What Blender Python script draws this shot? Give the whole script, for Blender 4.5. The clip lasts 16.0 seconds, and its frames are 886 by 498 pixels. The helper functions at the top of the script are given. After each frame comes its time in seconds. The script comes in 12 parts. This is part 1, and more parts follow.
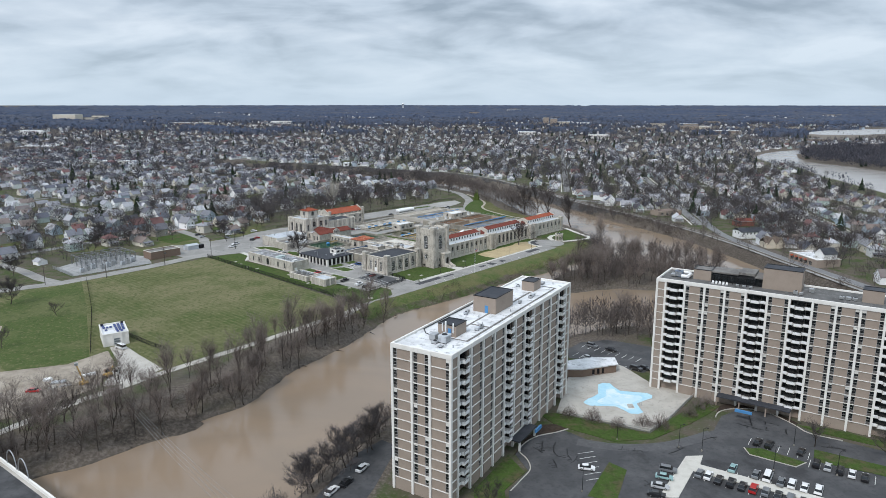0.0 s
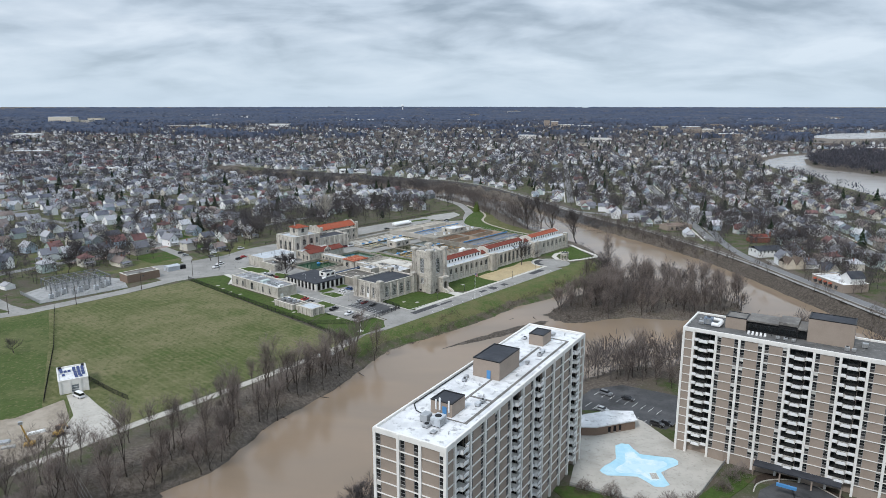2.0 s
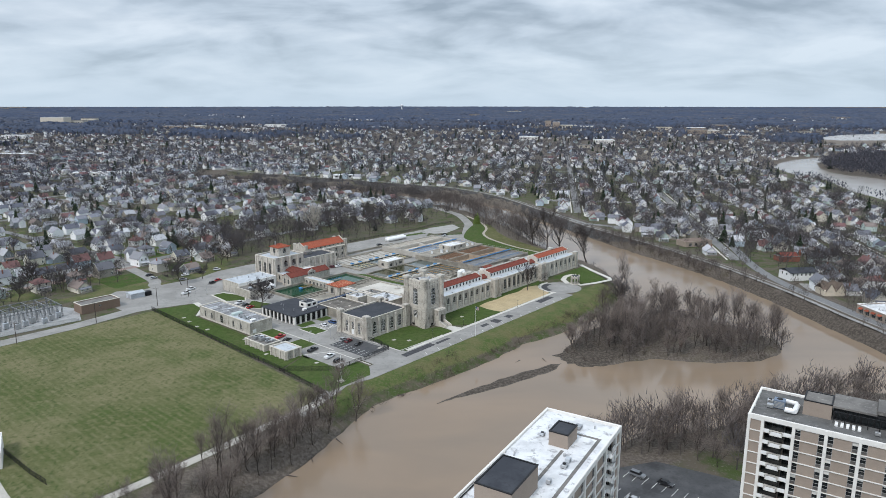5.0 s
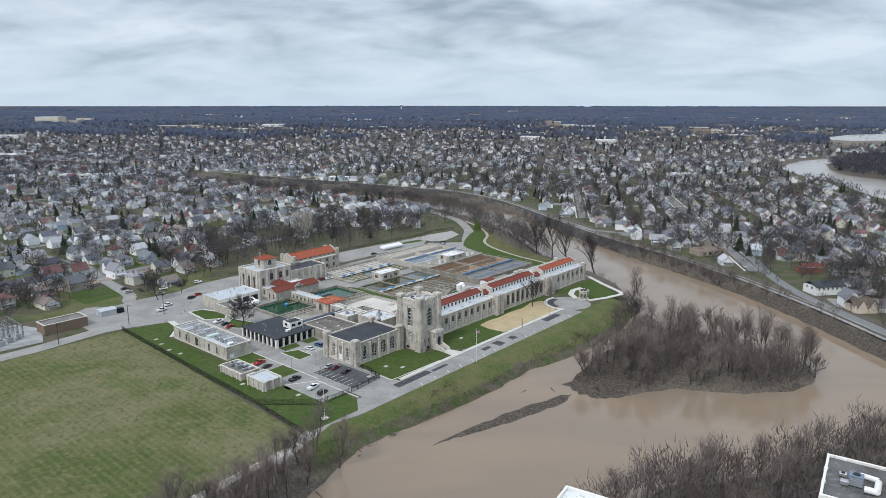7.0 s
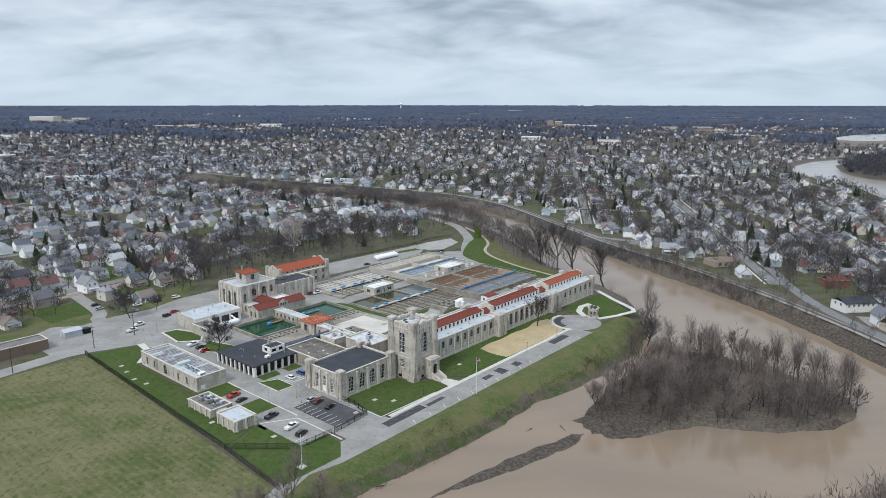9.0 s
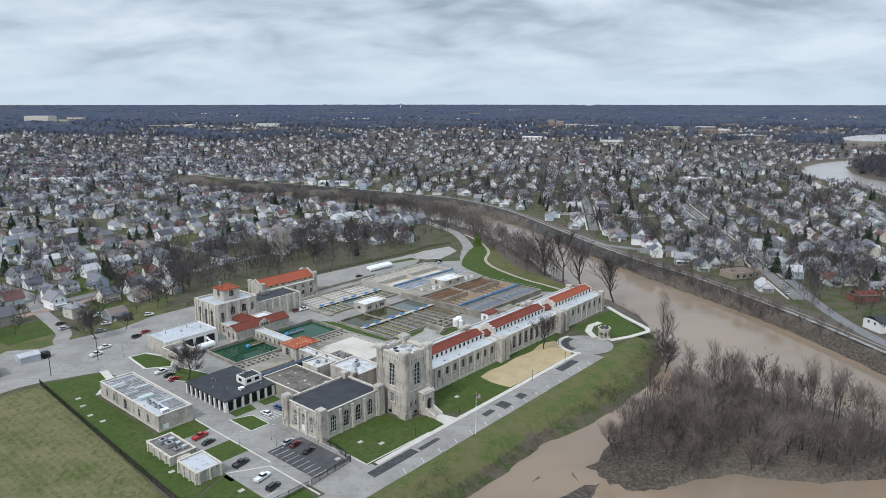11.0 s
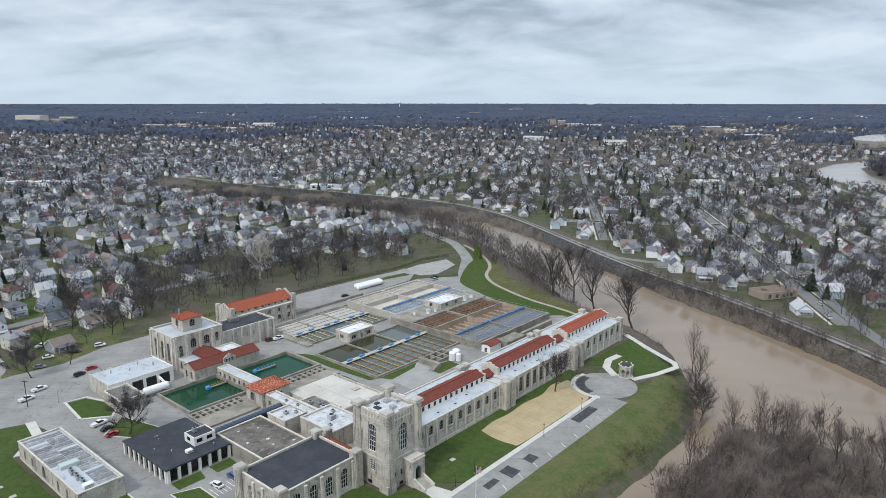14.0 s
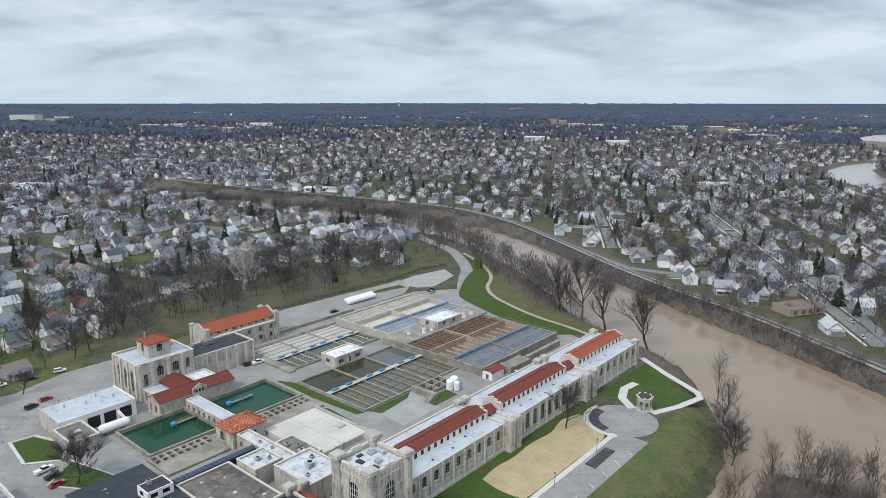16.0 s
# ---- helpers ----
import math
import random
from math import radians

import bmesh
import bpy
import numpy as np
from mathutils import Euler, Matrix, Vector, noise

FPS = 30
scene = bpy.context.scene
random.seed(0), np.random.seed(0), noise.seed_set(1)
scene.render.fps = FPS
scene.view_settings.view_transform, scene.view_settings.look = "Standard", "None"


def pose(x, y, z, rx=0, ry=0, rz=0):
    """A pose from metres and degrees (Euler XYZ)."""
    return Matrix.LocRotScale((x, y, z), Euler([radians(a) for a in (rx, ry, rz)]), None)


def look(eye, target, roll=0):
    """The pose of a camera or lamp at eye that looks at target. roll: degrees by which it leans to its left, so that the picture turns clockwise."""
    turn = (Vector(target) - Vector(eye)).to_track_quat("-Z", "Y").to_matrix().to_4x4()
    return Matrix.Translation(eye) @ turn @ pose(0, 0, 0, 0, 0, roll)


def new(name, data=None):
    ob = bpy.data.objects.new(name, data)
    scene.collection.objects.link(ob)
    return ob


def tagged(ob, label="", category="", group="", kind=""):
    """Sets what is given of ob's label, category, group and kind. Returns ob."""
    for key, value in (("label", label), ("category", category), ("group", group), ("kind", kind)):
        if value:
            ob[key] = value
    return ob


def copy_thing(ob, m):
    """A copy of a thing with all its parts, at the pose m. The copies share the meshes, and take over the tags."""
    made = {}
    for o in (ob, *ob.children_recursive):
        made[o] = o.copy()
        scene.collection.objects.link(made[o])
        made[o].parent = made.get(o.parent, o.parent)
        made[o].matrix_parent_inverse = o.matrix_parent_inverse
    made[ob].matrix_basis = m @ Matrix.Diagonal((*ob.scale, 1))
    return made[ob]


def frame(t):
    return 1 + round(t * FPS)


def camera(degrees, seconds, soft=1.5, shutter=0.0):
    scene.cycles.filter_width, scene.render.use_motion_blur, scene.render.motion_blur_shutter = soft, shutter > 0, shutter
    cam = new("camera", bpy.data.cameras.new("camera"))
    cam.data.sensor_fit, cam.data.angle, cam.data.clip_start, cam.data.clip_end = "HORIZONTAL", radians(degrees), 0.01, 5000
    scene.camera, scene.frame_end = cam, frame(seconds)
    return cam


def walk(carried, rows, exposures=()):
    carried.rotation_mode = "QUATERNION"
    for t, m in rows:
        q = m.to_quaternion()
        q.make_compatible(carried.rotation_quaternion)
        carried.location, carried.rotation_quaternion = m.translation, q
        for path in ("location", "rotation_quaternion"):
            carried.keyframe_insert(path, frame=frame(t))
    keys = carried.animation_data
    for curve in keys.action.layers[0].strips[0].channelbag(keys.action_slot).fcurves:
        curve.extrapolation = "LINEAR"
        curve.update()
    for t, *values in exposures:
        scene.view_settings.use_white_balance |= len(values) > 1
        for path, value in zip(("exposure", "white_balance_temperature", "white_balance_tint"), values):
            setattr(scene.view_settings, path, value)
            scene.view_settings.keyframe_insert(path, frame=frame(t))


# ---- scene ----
import functools
import itertools
import colorsys

# ---------------------------------------------------------------- camera
cam = camera(66.3, 16.0, soft=0.5)
PATH = [
    (0, (-1.04, 0.84, 98.5), (-1.101, 2.794, 98.077), 0.0),
    (0.5, (-0.98, 8.62, 100.42), (-1.041, 10.574, 99.998), 0.0),
    (1, (-0.88, 16.52, 102.2), (-0.941, 18.474, 101.779), 0.0),
    (1.5, (-0.79, 24.52, 103.73), (-0.851, 26.474, 103.309), 0.0),
    (2, (-0.66, 32.43, 105.03), (-0.721, 34.384, 104.609), 0.0),
    (2.5, (-0.56, 40.43, 106.12), (-0.621, 42.384, 105.699), 0.0),
    (3.5, (-0.39, 57.09, 107.94), (-0.451, 59.044, 107.518), 0.0),
    (7, (-0.1, 113.97, 109.9), (-0.161, 115.923, 109.474), 0.0),
    (11, (1.25, 178.23, 111.0), (1.188, 180.182, 110.57), 0.0),
    (14, (2.02, 225.92, 110.7), (1.958, 227.872, 110.267), 0.0),
    (16, (2.37, 256.88, 110.4), (2.308, 258.832, 109.966), 0.0),
]
walk(cam, [(t, look(eye, target, roll)) for t, eye, target, roll in PATH], [(0.0, -0.07, 6230, 12), (16.0, -0.07, 6230, 12)])

# ---------------------------------------------------------------- sky and light
SUN_AZ, SUN_EL = 215.0, 48.0          # compass-like turn from +Y clockwise, height
world = bpy.data.worlds.new("overcast_sky")
scene.world = world
world.use_nodes = True
wt = world.node_tree
wt.nodes.clear()


def sky_tree():
    nd, ln = wt.nodes, wt.links
    sky = nd.new("ShaderNodeTexSky")
    sky.sky_type, sky.sun_disc = "NISHITA", False
    sky.sun_elevation, sky.sun_rotation = radians(SUN_EL), radians(SUN_AZ)
    dimmed = nd.new("ShaderNodeVectorMath")
    dimmed.operation = "SCALE"
    dimmed.inputs["Scale"].default_value = 0.1
    ln.new(sky.outputs[0], dimmed.inputs[0])
    tc = nd.new("ShaderNodeTexCoord")
    sep = nd.new("ShaderNodeSeparateXYZ")
    ln.new(tc.outputs["Generated"], sep.inputs[0])

    def math_node(op, a, b=None, clamp=False):
        n = nd.new("ShaderNodeMath")
        n.operation, n.use_clamp = op, clamp
        for i, q in enumerate((a, b)):
            if q is None:
                continue
            if isinstance(q, (int, float)):
                n.inputs[i].default_value = q
            else:
                ln.new(q, n.inputs[i])
        return n.outputs[0]

    up = math_node("MAXIMUM", sep.outputs[2], 0.0)
    depth = math_node("ADD", up, 0.26)
    px = math_node("DIVIDE", sep.outputs[0], depth)
    py = math_node("DIVIDE", sep.outputs[1], depth)
    comb = nd.new("ShaderNodeCombineXYZ")
    ln.new(px, comb.inputs[0])
    ln.new(py, comb.inputs[1])

    def cloud(scale, detail, rough, dist, off):
        m = nd.new("ShaderNodeMapping")
        m.inputs["Location"].default_value = (off, off * 1.7, 0)
        m.inputs["Rotation"].default_value = (0, 0, 0.25)
        m.inputs["Scale"].default_value = (scale * 0.8, scale, 1)
        ln.new(comb.outputs[0], m.inputs[0])
        t = nd.new("ShaderNodeTexNoise")
        t.inputs["Scale"].default_value = 1.0
        t.inputs["Detail"].default_value = detail
        t.inputs["Roughness"].default_value = rough
        t.inputs["Distortion"].default_value = dist
        ln.new(m.outputs[0], t.inputs["Vector"])
        return t.outputs["Fac"]

    big, small = cloud(1.9, 5, 0.5, 0.5, 3.1), cloud(5.0, 6, 0.5, 0.3, 7.7)
    both = math_node("ADD", math_node("MULTIPLY", big, 0.74), math_node("MULTIPLY", small, 0.26))
    ramp = nd.new("ShaderNodeValToRGB")
    e = ramp.color_ramp.elements
    e[0].position, e[0].color = 0.37, (0.37, 0.45, 0.52, 1)
    e[1].position, e[1].color = 0.62, (0.80, 0.885, 0.945, 1)
    mid = e.new(0.49)
    mid.color = (0.60, 0.695, 0.775, 1)
    ln.new(both, ramp.inputs[0])
    # brighter, even veil of cloud towards the horizon
    veil = nd.new("ShaderNodeMix")
    veil.data_type = "RGBA"
    low = nd.new("ShaderNodeMapRange")
    low.inputs["From Min"].default_value, low.inputs["From Max"].default_value = 0.0, 0.10
    low.inputs["To Min"].default_value, low.inputs["To Max"].default_value = 0.85, 0.0
    ln.new(sep.outputs[2], low.inputs["Value"])
    ln.new(low.outputs[0], veil.inputs["Factor"])
    ln.new(ramp.outputs[0], veil.inputs["A"])
    veil.inputs["B"].default_value = (0.66, 0.79, 0.88, 1)
    mix = nd.new("ShaderNodeMix")
    mix.data_type = "RGBA"
    mix.inputs["Factor"].default_value = 0.93
    ln.new(dimmed.outputs[0], mix.inputs["A"])
    ln.new(veil.outputs["Result"], mix.inputs["B"])
    bg = nd.new("ShaderNodeBackground")
    bg.inputs["Strength"].default_value = 1.0
    # an overcast sky grows brighter towards its top
    rise = nd.new("ShaderNodeMapRange")
    rise.inputs["From Min"].default_value, rise.inputs["From Max"].default_value = 0.12, 1.0
    rise.inputs["To Min"].default_value, rise.inputs["To Max"].default_value = 1.0, 1.72
    ln.new(sep.outputs[2], rise.inputs["Value"])
    lit = nd.new("ShaderNodeVectorMath")
    lit.operation = "SCALE"
    ln.new(mix.outputs["Result"], lit.inputs[0])
    ln.new(rise.outputs[0], lit.inputs["Scale"])
    ln.new(lit.outputs[0], bg.inputs["Color"])
    out = nd.new("ShaderNodeOutputWorld")
    ln.new(bg.outputs[0], out.inputs[0])


sky_tree()
sun = new("sun", bpy.data.lights.new("sun", "SUN"))
sun.data.energy, sun.data.angle, sun.data.color = 2.2, radians(10), (1.0, 0.96, 0.9)
az, el = radians(SUN_AZ), radians(SUN_EL)
sun_way = Vector((math.sin(az) * math.cos(el), math.cos(az) * math.cos(el), math.sin(el)))
sun.matrix_world = look(sun_way * 500, (0, 0, 0))

# ---------------------------------------------------------------- materials
def surface(name, base, rough=0.8, metal=0.0, spots=(), bump=(), random=0.0, spec=0.3, extra=None):
    """A node material. spots: rows of (noise scale per metre, colour, low, high, amount): patches of another colour;
    bump: (scale, strength); random: how far the lightness varies from object to object."""
    m = bpy.data.materials.new(name)
    m.use_nodes = True
    nt = m.node_tree
    nd, ln = nt.nodes, nt.links
    bsdf = nd["Principled BSDF"]
    bsdf.inputs["Roughness"].default_value = rough
    bsdf.inputs["Metallic"].default_value = metal
    bsdf.inputs["Specular IOR Level"].default_value = spec
    geo = nd.new("ShaderNodeNewGeometry")
    rgb = nd.new("ShaderNodeRGB")
    rgb.outputs[0].default_value = (*base, 1)
    col = rgb.outputs[0]
    for k, (scale, colour, lo, hi, amount) in enumerate(spots):
        mp = nd.new("ShaderNodeMapping")
        s = scale if isinstance(scale, tuple) else (scale, scale, scale)
        mp.inputs["Scale"].default_value = s
        mp.inputs["Location"].default_value = (k * 3.7, k * 1.3, k * 2.1)
        ln.new(geo.outputs["Position"], mp.inputs[0])
        t = nd.new("ShaderNodeTexNoise")
        t.inputs["Scale"].default_value = 1.0
        t.inputs["Detail"].default_value = 5
        t.inputs["Roughness"].default_value = 0.62
        ln.new(mp.outputs[0], t.inputs["Vector"])
        r = nd.new("ShaderNodeMapRange")
        r.inputs["From Min"].default_value, r.inputs["From Max"].default_value = lo, hi
        r.inputs["To Max"].default_value = amount
        ln.new(t.outputs["Fac"], r.inputs["Value"])
        mx = nd.new("ShaderNodeMix")
        mx.data_type = "RGBA"
        ln.new(r.outputs[0], mx.inputs["Factor"])
        ln.new(col, mx.inputs["A"])
        mx.inputs["B"].default_value = (*colour, 1)
        col = mx.outputs["Result"]
    if random:
        info = nd.new("ShaderNodeObjectInfo")
        r = nd.new("ShaderNodeMapRange")
        r.inputs["To Min"].default_value, r.inputs["To Max"].default_value = 1 - random, 1 + random
        ln.new(info.outputs["Random"], r.inputs["Value"])
        vm = nd.new("ShaderNodeVectorMath")
        vm.operation = "SCALE"
        ln.new(col, vm.inputs[0])
        ln.new(r.outputs[0], vm.inputs["Scale"])
        col = vm.outputs[0]
    ln.new(col, bsdf.inputs["Base Color"])
    if bump:
        t = nd.new("ShaderNodeTexNoise")
        t.inputs["Scale"].default_value = bump[0]
        t.inputs["Detail"].default_value = 4
        ln.new(geo.outputs["Position"], t.inputs["Vector"])
        b = nd.new("ShaderNodeBump")
        b.inputs["Strength"].default_value = bump[1]
        b.inputs["Distance"].default_value = 1.0 / bump[0]
        ln.new(t.outputs["Fac"], b.inputs["Height"])
        ln.new(b.outputs[0], bsdf.inputs["Normal"])
    return m


def by_island(name, colours, rough=0.8, grime=0.25):
    """A material whose colour differs from one joined piece to the next."""
    m = bpy.data.materials.new(name)
    m.use_nodes = True
    nd, ln = m.node_tree.nodes, m.node_tree.links
    bsdf = nd["Principled BSDF"]
    bsdf.inputs["Roughness"].default_value = rough
    bsdf.inputs["Specular IOR Level"].default_value = 0.25
    geo = nd.new("ShaderNodeNewGeometry")
    ramp = nd.new("ShaderNodeValToRGB")
    ramp.color_ramp.interpolation = "CONSTANT"
    e = ramp.color_ramp.elements
    while len(e) < len(colours):
        e.new(0.5)
    for i, c in enumerate(colours):
        e[i].position = i / len(colours)
    for i, c in enumerate(colours):
        e[i].color = (*c, 1)
    ln.new(geo.outputs["Random Per Island"], ramp.inputs[0])
    t = nd.new("ShaderNodeTexNoise")
    t.inputs["Scale"].default_value = 0.9
    t.inputs["Detail"].default_value = 4
    ln.new(geo.outputs["Position"], t.inputs["Vector"])
    r = nd.new("ShaderNodeMapRange")
    r.inputs["From Min"].default_value, r.inputs["From Max"].default_value = 0.3, 0.7
    r.inputs["To Min"].default_value, r.inputs["To Max"].default_value = 1 - grime, 1 + grime * 0.4
    ln.new(t.outputs["Fac"], r.inputs["Value"])
    vm = nd.new("ShaderNodeVectorMath")
    vm.operation = "SCALE"
    ln.new(ramp.outputs[0], vm.inputs[0])
    ln.new(r.outputs[0], vm.inputs["Scale"])
    ln.new(vm.outputs[0], bsdf.inputs["Base Color"])
    return m


def glass_pane(name, tint, rough=0.08):
    m = bpy.data.materials.new(name)
    m.use_nodes = True
    b = m.node_tree.nodes["Principled BSDF"]
    b.inputs["Base Color"].default_value = (*tint, 1)
    b.inputs["Roughness"].default_value = rough
    b.inputs["IOR"].default_value = 1.5
    b.inputs["Transmission Weight"].default_value = 0.35
    return m


STONE = surface("limestone", (0.51, 0.473, 0.412), 0.85, spots=((0.2, (0.35, 0.322, 0.278), 0.44, 0.62, 0.85), ((0.45, 0.45, 0.05), (0.17, 0.156, 0.135), 0.56, 0.68, 0.75), ((1.1, 1.1, 0.2), (0.095, 0.088, 0.077), 0.56, 0.68, 0.85), (1.7, (0.62, 0.595, 0.545), 0.53, 0.68, 0.6), (3.5, (0.21, 0.193, 0.168), 0.56, 0.7, 0.65), ((0.35, 0.35, 0.9), (0.25, 0.232, 0.2), 0.58, 0.7, 0.6)), bump=(3.0, 0.25))
STONE_TRIM = surface("limestone_trim", (0.58, 0.54, 0.475), 0.85, spots=((0.8, (0.3, 0.28, 0.245), 0.5, 0.7, 0.75), (4.0, (0.34, 0.32, 0.28), 0.5, 0.8, 0.5)), bump=(4.0, 0.2))
CONCRETE = surface("concrete", (0.31, 0.283, 0.236), 0.9, spots=((0.18, (0.165, 0.153, 0.13), 0.42, 0.62, 0.75), (1.3, (0.13, 0.122, 0.108), 0.54, 0.72, 0.7)), bump=(3.0, 0.2))
PALE_CONCRETE = surface("pale_concrete", (0.46, 0.435, 0.39), 0.9, spots=((0.12, (0.34, 0.318, 0.28), 0.42, 0.64, 0.75), (0.9, (0.23, 0.215, 0.19), 0.55, 0.72, 0.65)), bump=(3.0, 0.15))
ROAD = surface("worn_road", (0.3, 0.29, 0.272), 0.9, spots=((0.09, (0.22, 0.212, 0.198), 0.4, 0.62, 0.8), (0.6, (0.17, 0.167, 0.16), 0.54, 0.7, 0.7), ((0.04, 0.9, 1), (0.2, 0.198, 0.19), 0.54, 0.66, 0.6)), bump=(6.0, 0.1))
ASPHALT = surface("dark_asphalt", (0.062, 0.063, 0.066), 0.85, spots=((0.045, (0.036, 0.036, 0.038), 0.54, 0.58, 0.7), (0.12, (0.105, 0.105, 0.107), 0.42, 0.66, 0.8), (0.8, (0.04, 0.04, 0.042), 0.5, 0.75, 0.7)), bump=(6.0, 0.15))
PATCH = surface("asphalt_patch", (0.048, 0.048, 0.052), 0.9, spots=((0.6, (0.11, 0.11, 0.112), 0.45, 0.7, 0.7),), bump=(6.0, 0.15))
SIDEWALK = surface("sidewalk", (0.55, 0.53, 0.48), 0.9, spots=((0.4, (0.44, 0.42, 0.37), 0.45, 0.7, 0.7), (3.0, (0.38, 0.36, 0.32), 0.55, 0.8, 0.5)))
PAINT = surface("road_paint", (0.75, 0.75, 0.72), 0.7, spots=((2.0, (0.35, 0.35, 0.34), 0.55, 0.75, 0.6),))
WORN_LAWN = surface("worn_lawn", (0.056, 0.094, 0.022), 0.95, spots=((0.16, (0.1, 0.082, 0.05), 0.5, 0.62, 0.8), (0.7, (0.036, 0.055, 0.016), 0.45, 0.66, 0.8), (2.5, (0.12, 0.105, 0.065), 0.55, 0.72, 0.6)), bump=(5.0, 0.5), spec=0.1)
WORN_TURF = surface("dry_turf", (0.105, 0.107, 0.045), 0.95, spots=((0.07, (0.15, 0.135, 0.07), 0.45, 0.62, 0.8), (0.4, (0.066, 0.088, 0.028), 0.46, 0.64, 0.8), (2.0, (0.17, 0.145, 0.09), 0.52, 0.7, 0.7)), bump=(5.0, 0.5), spec=0.1)
TRAIL_CONCRETE = surface("trail_concrete", (0.43, 0.405, 0.36), 0.9, spots=((0.1, (0.34, 0.32, 0.285), 0.44, 0.62, 0.8), (0.8, (0.25, 0.235, 0.205), 0.54, 0.7, 0.6)))
WORN_PATH = surface("worn_path", (0.36, 0.325, 0.27), 0.9, spots=((0.3, (0.28, 0.25, 0.2), 0.45, 0.65, 0.7), (2.0, (0.44, 0.4, 0.34), 0.5, 0.7, 0.5)))
LAWN = surface("lawn", (0.058, 0.092, 0.023), 0.95, spots=((0.07, (0.085, 0.1, 0.038), 0.45, 0.66, 0.7), (0.5, (0.038, 0.062, 0.016), 0.45, 0.66, 0.8), (2.5, (0.115, 0.11, 0.055), 0.55, 0.72, 0.6)), bump=(5.0, 0.5), spec=0.1)
STRAW = surface("straw_mulch", (0.44, 0.35, 0.21), 0.95, spots=((0.15, (0.33, 0.27, 0.16), 0.42, 0.65, 0.7), (2.0, (0.52, 0.44, 0.29), 0.5, 0.75, 0.6)), bump=(5.0, 0.5), spec=0.1)
GRAVEL = surface("gravel", (0.36, 0.35, 0.33), 0.95, spots=((0.15, (0.27, 0.26, 0.24), 0.42, 0.65, 0.7), (2.5, (0.22, 0.21, 0.2), 0.5, 0.75, 0.7)), bump=(5.0, 0.5))
DIRT = surface("dirt", (0.36, 0.315, 0.26), 0.95, spots=((0.12, (0.18, 0.15, 0.115), 0.4, 0.65, 0.8), (1.2, (0.34, 0.3, 0.24), 0.5, 0.75, 0.6)), bump=(3.0, 0.5), spec=0.1)
TILE = surface("clay_tile", (0.245, 0.07, 0.041), 0.8, spots=((0.25, (0.3, 0.065, 0.03), 0.42, 0.65, 0.8), (2.2, (0.46, 0.15, 0.072), 0.5, 0.72, 0.7), (1.1, (0.2, 0.06, 0.035), 0.58, 0.8, 0.6)), random=0.12)
TILE_DARK = surface("dark_clay_tile", (0.17, 0.043, 0.03), 0.8, spots=((0.25, (0.14, 0.037, 0.027), 0.42, 0.65, 0.8), (0.9, (0.085, 0.036, 0.028), 0.52, 0.66, 0.7), (2.2, (0.26, 0.075, 0.045), 0.5, 0.72, 0.7)), random=0.12)
ROOF_DARK = surface("dark_membrane_roof", (0.034, 0.037, 0.045), 0.75, spots=((0.2, (0.058, 0.061, 0.07), 0.42, 0.65, 0.8), (1.5, (0.022, 0.023, 0.028), 0.52, 0.75, 0.6)))
ROOF_GREY = surface("grey_metal_roof", (0.50, 0.53, 0.56), 0.55, metal=0.1, spots=((0.12, (0.41, 0.43, 0.455), 0.42, 0.65, 0.8), (0.45, (0.24, 0.25, 0.262), 0.57, 0.68, 0.75), (2.2, (0.33, 0.345, 0.36), 0.54, 0.7, 0.6)))
ROOF_WHITE = surface("white_membrane_roof", (0.72, 0.725, 0.73), 0.6, spots=((0.15, (0.5, 0.505, 0.51), 0.44, 0.6, 0.8), (0.55, (0.26, 0.26, 0.265), 0.55, 0.66, 0.8)))
ROOF_STONE = surface("weathered_flat_roof", (0.18, 0.17, 0.157), 0.9, spots=((0.15, (0.11, 0.104, 0.098), 0.44, 0.6, 0.8), (1.2, (0.33, 0.315, 0.29), 0.55, 0.72, 0.6)))
STAINED_ROOF = surface("stained_old_roof", (0.16, 0.145, 0.126), 0.95, spots=((0.14, (0.075, 0.068, 0.06), 0.44, 0.58, 0.85), (0.5, (0.27, 0.25, 0.225), 0.55, 0.68, 0.7), (2.2, (0.09, 0.08, 0.07), 0.55, 0.7, 0.6)))
PALE_ROOF = surface("stained_pale_roof", (0.56, 0.57, 0.585), 0.6, spots=((0.3, (0.38, 0.385, 0.395), 0.44, 0.6, 0.8), (0.8, (0.17, 0.168, 0.165), 0.56, 0.66, 0.8), (2.5, (0.66, 0.67, 0.68), 0.54, 0.7, 0.6)))
BRICK_TAN = surface("tan_brick", (0.31, 0.255, 0.21), 0.9, spots=((0.3, (0.265, 0.215, 0.175), 0.42, 0.66, 0.7), ((3.0, 3.0, 9.0), (0.36, 0.3, 0.25), 0.5, 0.72, 0.6)), bump=(9.0, 0.15))
WHITE_CONC = surface("white_painted_concrete", (0.74, 0.72, 0.68), 0.75, spots=((0.3, (0.6, 0.58, 0.54), 0.5, 0.7, 0.6), ((2.0, 2.0, 0.4), (0.48, 0.46, 0.42), 0.58, 0.8, 0.6)))
BLACK = surface("black_metal", (0.02, 0.02, 0.022), 0.5, metal=0.4, spots=((1.0, (0.05, 0.05, 0.05), 0.5, 0.75, 0.6),))
STEEL = surface("galvanised_steel", (0.45, 0.46, 0.47), 0.4, metal=0.7, spots=((1.2, (0.3, 0.3, 0.3), 0.5, 0.75, 0.6),))
WHITE_METAL = surface("white_metal", (0.78, 0.78, 0.77), 0.5, spots=((0.8, (0.58, 0.57, 0.55), 0.52, 0.75, 0.6),))
